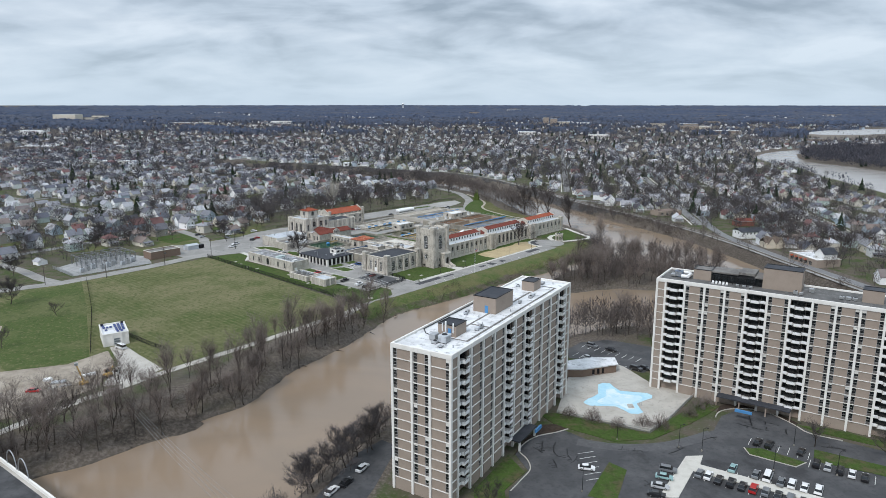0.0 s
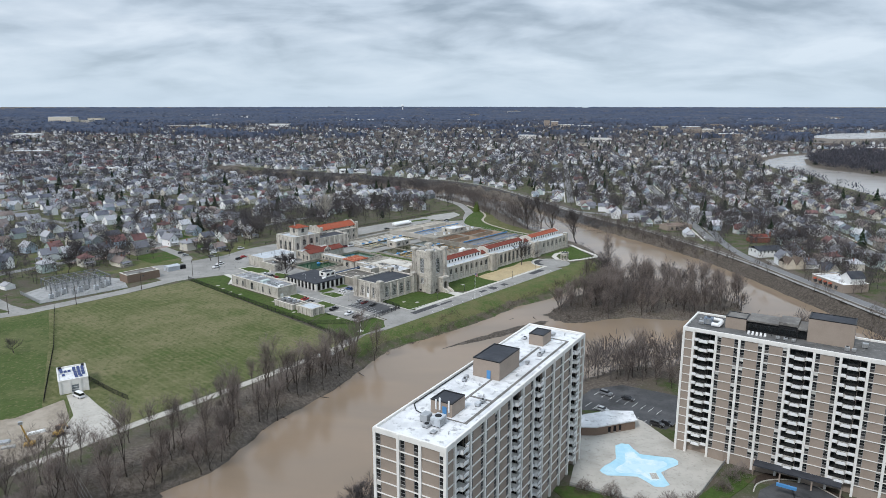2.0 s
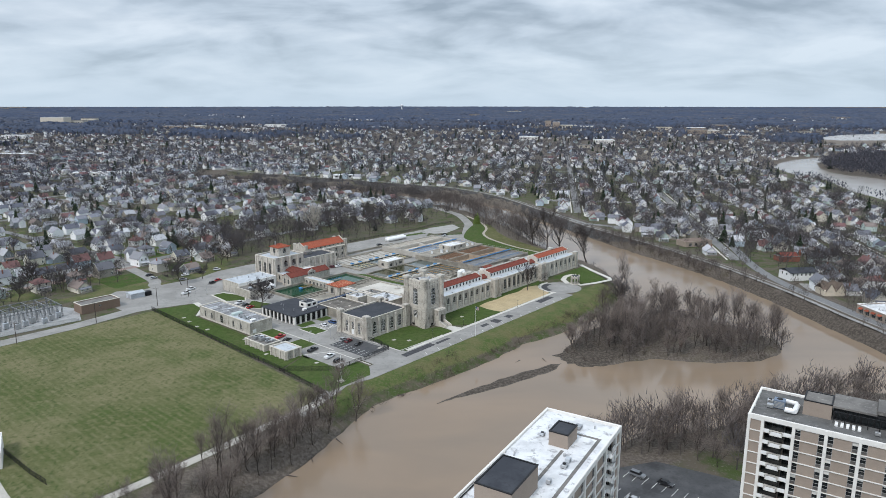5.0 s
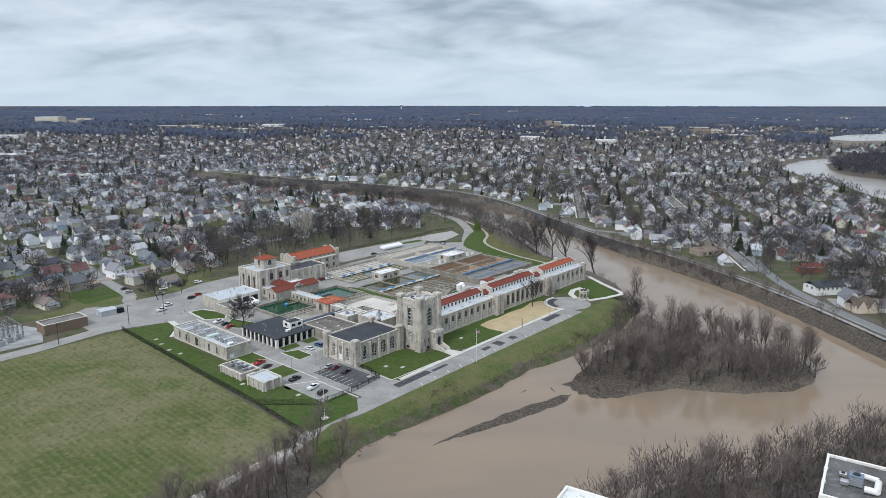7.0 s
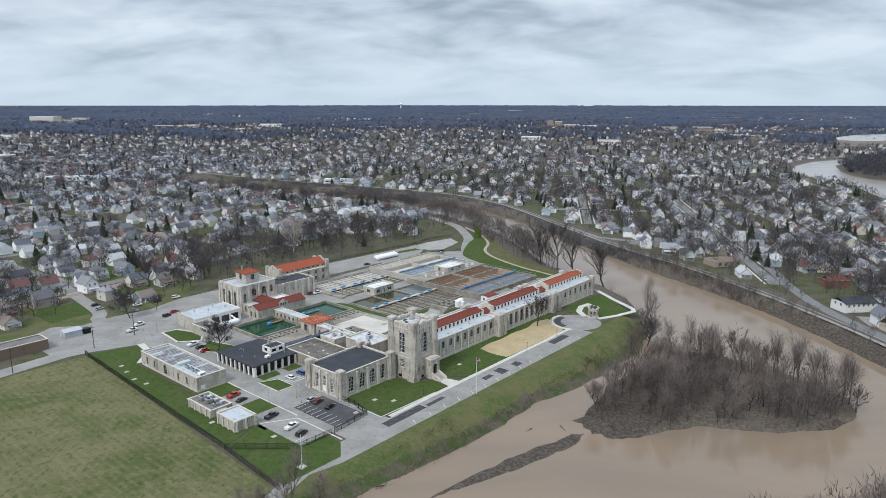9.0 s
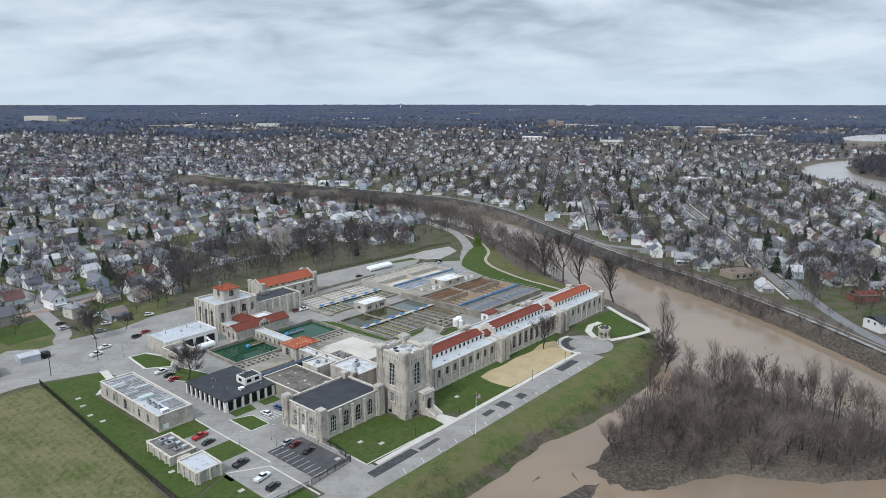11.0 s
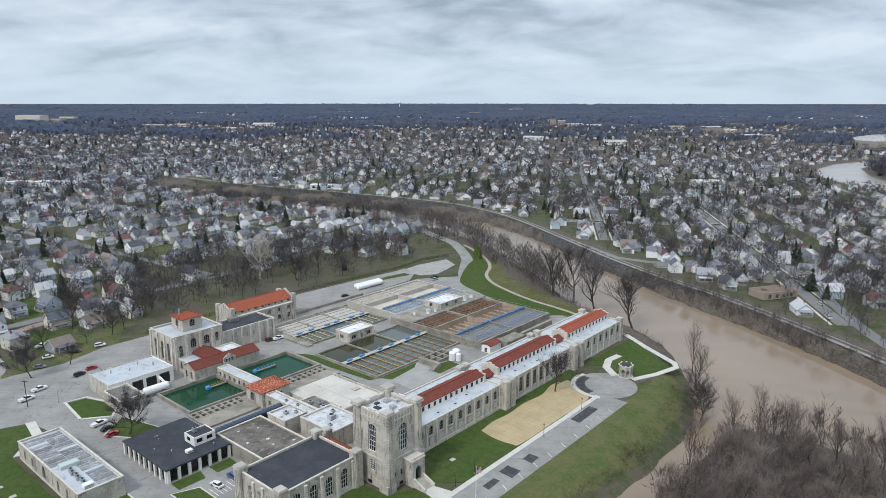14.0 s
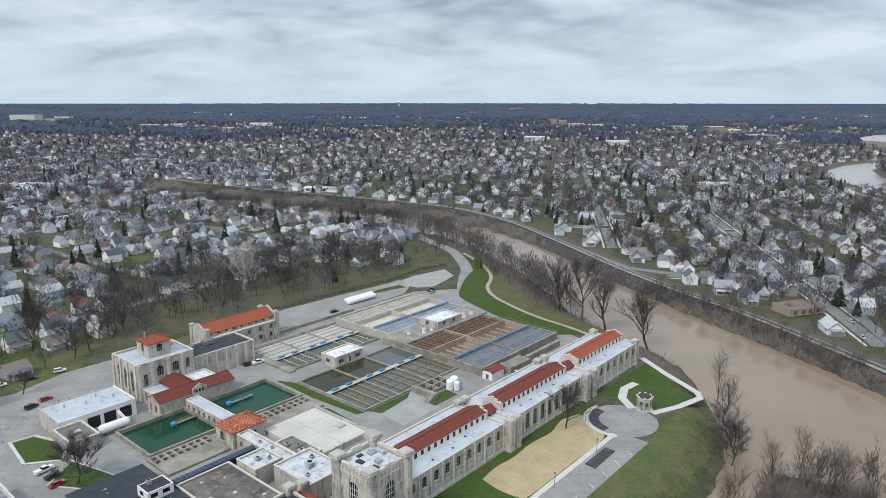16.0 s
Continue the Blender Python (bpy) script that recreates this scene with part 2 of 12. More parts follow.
BLUE_PAINT = surface("blue_paint", (0.075, 0.235, 0.47), 0.5, spots=((0.7, (0.1, 0.26, 0.5), 0.5, 0.7, 0.6),))
RUST = surface("rusty_steel", (0.215, 0.135, 0.09), 0.9, spots=((0.5, (0.15, 0.09, 0.06), 0.45, 0.65, 0.8), (2.0, (0.36, 0.22, 0.14), 0.5, 0.7, 0.6)))
YELLOW = surface("ochre_paint", (0.42, 0.26, 0.07), 0.6, spots=((1.5, (0.4, 0.24, 0.05), 0.5, 0.75, 0.6),))
OCHRE = surface("rusty_ochre_steel", (0.33, 0.19, 0.075), 0.8, spots=((0.6, (0.2, 0.11, 0.06), 0.45, 0.65, 0.8), (2.0, (0.45, 0.29, 0.12), 0.52, 0.7, 0.6)))
# Near-black base: the gloom of openings, pits and rooms as a colour.
PAINTED_GLOOM = surface("painted_gloom", (0.025, 0.025, 0.027), 0.9, spots=((0.8, (0.05, 0.048, 0.045), 0.5, 0.75, 0.6),))
GLASS = glass_pane("window_glass", (0.022, 0.026, 0.028))
GLASS_LIGHT = glass_pane("pale_window_glass", (0.3, 0.33, 0.34), 0.15)
FRAME_GREY = surface("grey_window_frame", (0.3, 0.3, 0.29), 0.6, spots=((1.0, (0.22, 0.22, 0.21), 0.5, 0.75, 0.6),))
BARK = surface("bark", (0.06, 0.05, 0.045), 0.95, spots=((0.3, (0.165, 0.14, 0.12), 0.45, 0.7, 0.7), (3.0, (0.07, 0.058, 0.05), 0.5, 0.75, 0.7)), random=0.25, spec=0.1)
BARK_PALE = surface("pale_bark", (0.42, 0.39, 0.34), 0.9, spots=((0.8, (0.25, 0.22, 0.19), 0.5, 0.75, 0.7),), spec=0.1)
TWIG = surface("twigs", (0.088, 0.077, 0.074), 0.95, spots=((0.05, (0.13, 0.114, 0.11), 0.48, 0.66, 0.8), (0.4, (0.046, 0.04, 0.039), 0.46, 0.66, 0.85)), random=0.25, spec=0.05)
RIVER_TWIG = surface("river_twigs", (0.178, 0.148, 0.132), 0.95, spots=((0.05, (0.24, 0.205, 0.187), 0.44, 0.64, 0.8), (0.4, (0.09, 0.072, 0.064), 0.5, 0.7, 0.7)), random=0.25, spec=0.05)
BRUSH_TWIG = surface("brush_twigs", (0.078, 0.061, 0.05), 0.95, spots=((0.05, (0.125, 0.098, 0.08), 0.44, 0.64, 0.8), (0.4, (0.045, 0.034, 0.028), 0.5, 0.7, 0.7)), spec=0.05)
BANK_TWIG = surface("bank_twigs", (0.115, 0.098, 0.091), 0.95, spots=((0.05, (0.16, 0.139, 0.13), 0.46, 0.64, 0.8), (0.4, (0.06, 0.05, 0.046), 0.5, 0.7, 0.7)), spec=0.05)
TOWN_TWIG = surface("town_twigs", (0.08, 0.072, 0.072), 0.95, spots=((0.05, (0.12, 0.11, 0.112), 0.46, 0.64, 0.8), (0.4, (0.042, 0.038, 0.039), 0.5, 0.7, 0.7)), spec=0.05)
# Twigs of the far trees, turned bluer: aerial haze mixed into the base.
HAZE_TWIG = surface("hazy_twigs", (0.067, 0.068, 0.083), 0.95, spots=((0.05, (0.125, 0.119, 0.13), 0.46, 0.64, 0.8), (0.4, (0.045, 0.043, 0.049), 0.5, 0.7, 0.7)), spec=0.05)
EVERGREEN = surface("evergreen_needles", (0.022, 0.034, 0.02), 0.9, spots=((0.5, (0.02, 0.03, 0.018), 0.45, 0.7, 0.8), (3.0, (0.06, 0.08, 0.04), 0.52, 0.75, 0.5)), random=0.3, spec=0.1)
BUD_GREEN = surface("spring_leaves", (0.1, 0.14, 0.035), 0.9, spots=((0.6, (0.06, 0.09, 0.025), 0.45, 0.7, 0.8),), spec=0.1)


def river_water(name, base, second, rough, wave):
    m = bpy.data.materials.new(name)
    m.use_nodes = True
    nd, ln = m.node_tree.nodes, m.node_tree.links
    b = nd["Principled BSDF"]
    b.inputs["Roughness"].default_value = rough
    b.inputs["IOR"].default_value = 1.33
    geo = nd.new("ShaderNodeNewGeometry")
    mp = nd.new("ShaderNodeMapping")
    mp.inputs["Rotation"].default_value = (0, 0, radians(-50))
    mp.inputs["Scale"].default_value = (0.014, 0.04, 1)
    ln.new(geo.outputs["Position"], mp.inputs[0])
    t = nd.new("ShaderNodeTexNoise")
    t.inputs["Scale"].default_value, t.inputs["Detail"].default_value, t.inputs["Distortion"].default_value = 1.0, 5, 0.6
    ln.new(mp.outputs[0], t.inputs["Vector"])
    mx = nd.new("ShaderNodeMix")
    mx.data_type = "RGBA"
    r = nd.new("ShaderNodeMapRange")
    r.inputs["From Min"].default_value, r.inputs["From Max"].default_value = 0.35, 0.65
    ln.new(t.outputs["Fac"], r.inputs["Value"])
    ln.new(r.outputs[0], mx.inputs["Factor"])
    mx.inputs["A"].default_value, mx.inputs["B"].default_value = (*base, 1), (*second, 1)
    ln.new(mx.outputs["Result"], b.inputs["Base Color"])
    w = nd.new("ShaderNodeTexNoise")
    w.inputs["Scale"].default_value, w.inputs["Detail"].default_value = 0.8, 3
    ln.new(geo.outputs["Position"], w.inputs["Vector"])
    bp = nd.new("ShaderNodeBump")
    bp.inputs["Strength"].default_value, bp.inputs["Distance"].default_value = wave, 0.2
    ln.new(w.outputs["Fac"], bp.inputs["Height"])
    ln.new(bp.outputs[0], b.inputs["Normal"])
    return m


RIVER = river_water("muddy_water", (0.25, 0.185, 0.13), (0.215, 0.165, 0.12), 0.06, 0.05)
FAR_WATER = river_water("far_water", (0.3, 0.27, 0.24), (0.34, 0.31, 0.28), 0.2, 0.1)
POND = river_water("green_pond_water", (0.007, 0.046, 0.022), (0.01, 0.058, 0.03), 0.06, 0.06)
MURK = river_water("murky_basin_water", (0.026, 0.029, 0.012), (0.046, 0.046, 0.02), 0.08, 0.06)
CLEAR_BASIN = river_water("grey_green_basin_water", (0.075, 0.092, 0.085), (0.105, 0.122, 0.112), 0.1, 0.06)
POOL_BLUE = surface("pool_blue", (0.36, 0.61, 0.73), 0.5, spots=((0.25, (0.5, 0.7, 0.77), 0.45, 0.62, 0.8), (0.9, (0.32, 0.55, 0.66), 0.52, 0.68, 0.7)))


# ---------------------------------------------------------------- mesh tools
class Shape:
    """Collects corners and faces of one mesh; mi is the material slot of a face."""

    def __init__(self):
        self.v, self.f, self.mi = [], [], []

    def add(self, verts, faces, m=0):
        n = len(self.v)
        self.v.extend(verts)
        self.f.extend([tuple(i + n for i in q) for q in faces])
        self.mi.extend([m] * len(faces))
        return self

    def box(self, x0, y0, z0, x1, y1, z1, m=0):
        return self.add([(x0, y0, z0), (x1, y0, z0), (x1, y1, z0), (x0, y1, z0), (x0, y0, z1), (x1, y0, z1), (x1, y1, z1), (x0, y1, z1)],
                        [(0, 3, 2, 1), (4, 5, 6, 7), (0, 1, 5, 4), (1, 2, 6, 5), (2, 3, 7, 6), (3, 0, 4, 7)], m)

    def slab(self, x0, y0, z0, x1, y1, z1, c=0.1, m=0):
        """A box whose upper edges are chamfered by c."""
        lo = [(x0, y0, z0), (x1, y0, z0), (x1, y1, z0), (x0, y1, z0)]
        mid = [(x, y, z1 - c) for x, y, _ in lo]
        top = [(x0 + c, y0 + c, z1), (x1 - c, y0 + c, z1), (x1 - c, y1 - c, z1), (x0 + c, y1 - c, z1)]
        fs = [(0, 3, 2, 1), (8, 9, 10, 11)]
        for i in range(4):
            j = (i + 1) % 4
            fs += [(i, j, 4 + j, 4 + i), (4 + i, 4 + j, 8 + j, 8 + i)]
        return self.add(lo + mid + top, fs, m)

    def prism(self, poly, z0, z1, m=0):
        n = len(poly)
        fs = [tuple(range(n - 1, -1, -1)), tuple(range(n, 2 * n))] + [(i, (i + 1) % n, n + (i + 1) % n, n + i) for i in range(n)]
        return self.add([(x, y, z0) for x, y in poly] + [(x, y, z1) for x, y in poly], fs, m)

    def cyl(self, x, y, z0, z1, r0, r1=None, n=12, m=0):
        r1 = r0 if r1 is None else r1
        a = [2 * math.pi * i / n for i in range(n)]
        return self.add([(x + r0 * math.cos(q), y + r0 * math.sin(q), z0) for q in a] + [(x + r1 * math.cos(q), y + r1 * math.sin(q), z1) for q in a],
                        [tuple(range(n - 1, -1, -1)), tuple(range(n, 2 * n))] + [(i, (i + 1) % n, n + (i + 1) % n, n + i) for i in range(n)], m)

    def tube(self, p, q, r0, r1=None, n=5, m=0, caps=True):
        r1 = r0 if r1 is None else r1
        p, q = Vector(p), Vector(q)
        d = (q - p).normalized()
        a = d.orthogonal().normalized()
        b = d.cross(a)
        vs = []
        for c, r in ((p, r0), (q, r1)):
            for i in range(n):
                w = 2 * math.pi * i / n
                vs.append(tuple(c + a * (r * math.cos(w)) + b * (r * math.sin(w))))
        fs = [(i, (i + 1) % n, n + (i + 1) % n, n + i) for i in range(n)]
        if caps:
            fs += [tuple(range(n - 1, -1, -1)), tuple(range(n, 2 * n))]
        return self.add(vs, fs, m)

    def dome(self, x, y, z, r, h, n=12, rings=4, m=0):
        for k in range(rings):
            a, b = math.pi / 2 * k / rings, math.pi / 2 * (k + 1) / rings
            self.cyl(x, y, z + h * math.sin(a), z + h * math.sin(b), r * math.cos(a), max(0.01, r * math.cos(b)), n, m)
        return self

    def gable(self, x0, y0, x1, y1, z0, z1, over=0.4, thick=0.25, axis="x", m=0):
        """Two roof slopes with a thickness; the ridge runs along axis."""
        if axis == "x":
            yc = (y0 + y1) / 2
            k = (z1 - z0) / (yc - y0)
            for s, e in ((-1, y0), (1, y1)):
                e2, ze = e + s * over, z0 - over * k
                vs = []
                for x in (x0 - over, x1 + over):
                    vs += [(x, e2, ze), (x, yc, z1), (x, yc, z1 - thick), (x, e2, ze - thick)]
                self.add(vs, [(0, 1, 2, 3), (7, 6, 5, 4), (0, 4, 5, 1), (1, 5, 6, 2), (2, 6, 7, 3), (3, 7, 4, 0)], m)
        else:
            t = Shape().gable(y0, x0, y1, x1, z0, z1, over, thick, "x", m)
            self.add([(y, x, z) for x, y, z in t.v], [tuple(reversed(q)) for q in t.f], m)
        return self

    def gable_wall(self, x0, y0, x1, y1, z0, z1, axis="x", m=0):
        """The two triangular walls below a gable."""
        if axis == "x":
            yc = (y0 + y1) / 2
            for a, b in ((x0, x0 + 0.2), (x1 - 0.2, x1)):
                self.add([(a, y0, z0), (a, y1, z0), (a, yc, z1), (b, y0, z0), (b, y1, z0), (b, yc, z1)], [(0, 2, 1), (3, 4, 5), (0, 1, 4, 3), (1, 2, 5, 4), (2, 0, 3, 5)], m)
        else:
            t = Shape().gable_wall(y0, x0, y1, x1, z0, z1, "x", m)
            self.add([(y, x, z) for x, y, z in t.v], t.f, m)
        return self

    def hip(self, x0, y0, x1, y1, z0, z1, over=0.4, m=0, thick=0.2):
        x0, y0, x1, y1 = x0 - over, y0 - over, x1 + over, y1 + over
        w, d = x1 - x0, y1 - y0
        if w >= d:
            r = [((x0 + d / 2), (y0 + y1) / 2), ((x1 - d / 2), (y0 + y1) / 2)]
            top = [(0, 1, 9, 8), (1, 2, 9), (2, 3, 8, 9), (3, 0, 8)]
        else:
            r = [((x0 + x1) / 2, y0 + w / 2), ((x0 + x1) / 2, y1 - w / 2)]
            top = [(0, 1, 8), (1, 2, 9, 8), (2, 3, 9), (3, 0, 8, 9)]
        vs = [(x0, y0, z0), (x1, y0, z0), (x1, y1, z0), (x0, y1, z0), (x0, y0, z0 - thick), (x1, y0, z0 - thick), (x1, y1, z0 - thick), (x0, y1, z0 - thick)]
        vs += [(a, b, z1) for a, b in r]
        return self.add(vs, top + [(4, 5, 1, 0), (5, 6, 2, 1), (6, 7, 3, 2), (7, 4, 0, 3), (7, 6, 5, 4)], m)

    def wall(self, p, q, z0, z1, thick, holes=(), m=0):
        """A wall from p to q (plan), its outer face on that line and its thickness to the left of it, with openings that go
        through it: (along, width, sill, head, rise) - rise is the height of the arch within the head."""
        p, q = Vector((*p, 0)), Vector((*q, 0))
        length = (q - p).length
        d = (q - p) / length
        nrm = Vector((-d.y, d.x, 0)) * thick

        def piece(poly):
            n = len(poly)
            vs = [tuple(p + d * a + Vector((0, 0, z))) for a, z in poly] + [tuple(p + d * a + Vector((0, 0, z)) + nrm) for a, z in poly]
            self.add(vs, [tuple(range(n)), tuple(range(2 * n - 1, n - 1, -1))] + [(i, n + i, n + (i + 1) % n, (i + 1) % n) for i in range(n)], m)

        at = 0.0
        for a, w, sill, head, rise in sorted(holes):
            if a > at + 1e-4:
                piece([(at, z0), (a, z0), (a, z1), (at, z1)])
            if sill > z0 + 1e-3:
                piece([(a, z0), (a + w, z0), (a + w, sill), (a, sill)])
            if rise > 0:
                k = 6
                arc = [(a + w / 2 - w / 2 * math.cos(math.pi * i / k), head - rise + rise * math.sin(math.pi * i / k)) for i in range(k + 1)]
                for (xa, za), (xb, zb) in zip(arc, arc[1:]):
                    piece([(xa, za), (xb, zb), (xb, z1), (xa, z1)])
            else:
                piece([(a, head), (a + w, head), (a + w, z1), (a, z1)])
            at = a + w
        if length > at + 1e-4:
            piece([(at, z0), (length, z0), (length, z1), (at, z1)])
        return self

    def turned(self, m4):
        self.v = [tuple(m4 @ Vector(q)) for q in self.v]
        return self

    def mesh(self, name, mats):
        me = bpy.data.meshes.new(name)
        me.from_pydata(self.v, [], self.f)
        for q in mats if isinstance(mats, (list, tuple)) else [mats]:
            me.materials.append(q)
        if any(self.mi):
            me.polygons.foreach_set("material_index", self.mi)
        me.update()
        return me


def part(name, shape, material, parent=None, label=""):
    me = shape if isinstance(shape, bpy.types.Mesh) else shape.mesh(name, material)
    ob = new(name, me)
    if parent is not None:
        ob.parent = parent
    if label:
        ob["label"] = label
    return ob


def placed(ob, x, y, z=0.0, turn=0.0):
    ob.matrix_basis = pose(x, y, z, 0, 0, turn)
    return ob


def thing(name, label, category, x=0.0, y=0.0, z=0.0, turn=0.0, group="", kind=""):
    """An empty at the base of a thing, which parents its parts."""
    return placed(tagged(new(name), label, category, group, kind), x, y, z, turn)


def setting(name, shape, material, label, category):
    return tagged(part(name, shape, material), label, category, "", "structure")


# the plant's own axes: a along its long wing, b away from the river
AX, OX, OY = 51.2, -12.3, 430.9
CA, SA = math.cos(radians(AX)), math.sin(radians(AX))


def plant(a, b):
    return OX + a * CA - b * SA, OY + a * SA + b * CA


def plant_poly(pts):
    return [plant(*p) for p in pts]

# ---------------------------------------------------------------- ground, river, roads
WATER_Z = -5.0
BANK_PLANT = [(-420, 40), (-260, 110), (-180, 140), (-140, 152), (-116, 171), (-102, 185), (-88, 205), (-75, 218), (-67, 248), (-51, 276), (-32, 323),
              (-10, 345), (4, 359), (16, 372), (30, 391), (46, 404), (61, 419), (82, 446), (93, 468), (98, 494), (100, 520), (97, 544), (91, 558), (79, 580), (64, 608), (57, 640),
              (45, 690), (32, 730), (15, 770), (-12, 815), (-50, 862), (-105, 905), (-190, 952), (-290, 1010), (-385, 1080)]
BANK_FAR = [(-405, 1142), (-318, 1084), (-220, 1028), (-133, 985), (-62, 942), (-24, 912), (22, 862), (62, 790), (84, 735), (99, 680), (114, 640), (128, 605), (152, 553), (166, 520), (178, 496), (187, 462), (193, 425),
            (200, 385), (208, 335), (222, 280), (250, 215), (300, 150), (420, 60)]
BANK_NEAR = [(330, 20), (262, 90), (215, 180), (196, 260), (186, 316), (172, 338), (152, 342), (120, 325), (96, 312), (84, 307), (64, 305), (50, 294), (38, 288),
             (22, 270), (2, 250), (-14, 232), (-28, 212), (-38, 190), (-46, 165), (-62, 135), (-95, 95), (-160, 50), (-330, -40)]
RIVER_POLY = BANK_PLANT + BANK_FAR + BANK_NEAR
ISLAND = [(45, 380), (52, 366), (68, 370), (85, 376), (112, 372), (134, 375), (149, 386), (153, 402), (140, 424), (122, 444), (102, 452), (82, 432), (62, 412)]
RAIL = [(-760, 1330), (-640, 1296), (-523, 1240), (-405, 1170), (-318, 1111), (-214, 1052), (-127, 1007), (-50, 962), (-10, 932), (44, 862), (81, 764), (106, 690), (127, 640), (145, 604), (159, 569),
        (176, 520), (188, 474), (193, 448), (197, 423), (201, 403), (204, 384), (214, 332), (229, 276), (258, 210), (310, 145)]


def signed(pts, poly):
    """Distance of many points to the outline of poly, negative inside."""
    x, y = pts[:, 0], pts[:, 1]
    best = np.full(len(pts), 1e18)
    inside = np.zeros(len(pts), bool)
    for (x0, y0), (x1, y1) in zip(poly, poly[1:] + poly[:1]):
        dx, dy = x1 - x0, y1 - y0
        t = np.clip(((x - x0) * dx + (y - y0) * dy) / (dx * dx + dy * dy), 0, 1)
        best = np.minimum(best, (x - x0 - t * dx) ** 2 + (y - y0 - t * dy) ** 2)
        if y0 != y1:
            inside ^= ((y0 > y) != (y1 > y)) & (x < dx * (y - y0) / (y1 - y0) + x0)
    d = np.sqrt(best)
    return np.where(inside, -d, d)


def line_distance(pts, line):
    x, y = pts[:, 0], pts[:, 1]
    best = np.full(len(pts), 1e18)
    for (x0, y0), (x1, y1) in zip(line, line[1:]):
        dx, dy = x1 - x0, y1 - y0
        t = np.clip(((x - x0) * dx + (y - y0) * dy) / (dx * dx + dy * dy), 0, 1)
        best = np.minimum(best, (x - x0 - t * dx) ** 2 + (y - y0 - t * dy) ** 2)
    return np.sqrt(best)


def ease(t):
    t = np.clip(t, 0, 1)
    return t * t * (3 - 2 * t)


def ripple(pts, size, seed):
    """Soft random waves over the plan, between -1 and 1."""
    r = np.random.RandomState(seed)
    out = np.zeros(len(pts))
    for k in range(6):
        a, ph, s = r.uniform(0, 2 * math.pi), r.uniform(0, 2 * math.pi), size * r.uniform(0.6, 1.8)
        out += np.sin((pts[:, 0] * math.cos(a) + pts[:, 1] * math.sin(a)) * 2 * math.pi / s + ph)
    return out / 6


LEVEE = plant_poly([(-118, -38), (-60, -38), (75, -38), (118, -38), (124, -30), (124, -75), (-118, -75)])
MUDBARS = [((15, 346), 60, 8.5, 38), ((49, 374), 22, 10, -35), ((24, 371), 7, 2.2, 55), ((-98, 196), 24, 9, 35)]


BACKWOOD = plant_poly([(0, 178), (60, 178), (150, 176), (200, 178), (250, 200), (200, 260), (95, 290), (40, 305), (10, 262), (-8, 205)])
FAR_WOOD = [(596, 1180), (610, 1255), (690, 1395), (780, 1475), (900, 1565), (1100, 1500), (1000, 1200), (760, 950), (545, 800), (562, 1000), (585, 1130)]


def land(pts):
    """Height of the ground, its distance to the river, and the masks of grass and leaf litter."""
    pts = np.asarray(pts, float)
    dr = signed(pts, RIVER_POLY) + 1.6 * ripple(pts, 16, 5)
    lev = signed(pts, LEVEE)
    width = np.where(lev < 6, 15.0, 11.0)
    z = -5.3 + 5.3 * ease(dr / width)
    z = np.where(dr < 0, -5.3 + 1.6 * np.clip(dr / 6, -1, 0), z)
    isl = signed(pts, ISLAND) + 1.5 * ripple(pts, 14, 9)
    z = np.maximum(z, np.where(isl < 4, -6 + 2.9 * ease((4 - isl) / 9), -9))
    bar = np.full(len(pts), -9.0)
    for (cx, cy), la, lb, turn in MUDBARS:
        c, s = math.cos(radians(turn)), math.sin(radians(turn))
        u = ((pts[:, 0] - cx) * c + (pts[:, 1] - cy) * s) / la
        w = (-(pts[:, 0] - cx) * s + (pts[:, 1] - cy) * c) / (lb * np.clip(0.62 + 0.55 * u, 0.25, 1.2))
        q = 1 - u * u - w * w + 0.22 * ripple(pts, 9, 21)
        bar = np.maximum(bar, -5.6 + 0.95 * np.clip(q, -1, 1))
    z = np.maximum(z, bar)
    rail = line_distance(pts, RAIL)
    top = 1.3 + 1.7 * ease((pts[:, 1] - 830) / 90)
    z = np.where(dr > -6, np.maximum(z, top - 1.1 * np.maximum(0, rail - 2.6)), z)
    r = np.hypot(pts[:, 0], pts[:, 1] - 130)
    z = z + 77 * np.clip((r - 1750) / 2950, 0, 1) ** 1.25
    litter = ease((30 - dr) / 12) * (lev > 2)
    litter = np.maximum(litter, ease((r - 800) / 700) * 0.85)
    litter = np.maximum(litter, 0.4 * ease((6 - signed(pts, BACKWOOD)) / 10))
    litter = np.maximum(litter, ease((5 - signed(pts, FAR_WOOD)) / 10))
    litter = np.maximum(litter, ease((6 - isl) / 5))
    mud = np.maximum(ease((3.0 - dr) / 2.5) * (dr > -40), (bar > -5.4) * 1.0)
    grass = ease((2 - lev) / 3) * ease((dr - 5.4) / 3.0)
    near_yard = ease((ripple(pts, 48, 88) + 0.12) / 0.25) * ease((790 - r) / 140) * (dr > 30) * (pts[:, 0] < -120) * (pts[:, 1] > 440)
    grass = np.maximum(grass, 0.62 * near_yard * (litter < 0.3))
    return z, dr, grass, litter, mud


def steps(dense0, dense1, step, far0, far1, grow=1.17):
    mid = list(np.arange(dense0, dense1 + 0.1, step))
    out, s, p = [], step, dense1
    while p < far1:
        s = min(s * grow, 90)
        p += s
        out.append(min(p, far1))
    low, s, p = [], step, dense0
    while p > far0:
        s = min(s * grow, 90)
        p -= s
        low.append(max(p, far0))
    return np.array(low[::-1] + mid + out)


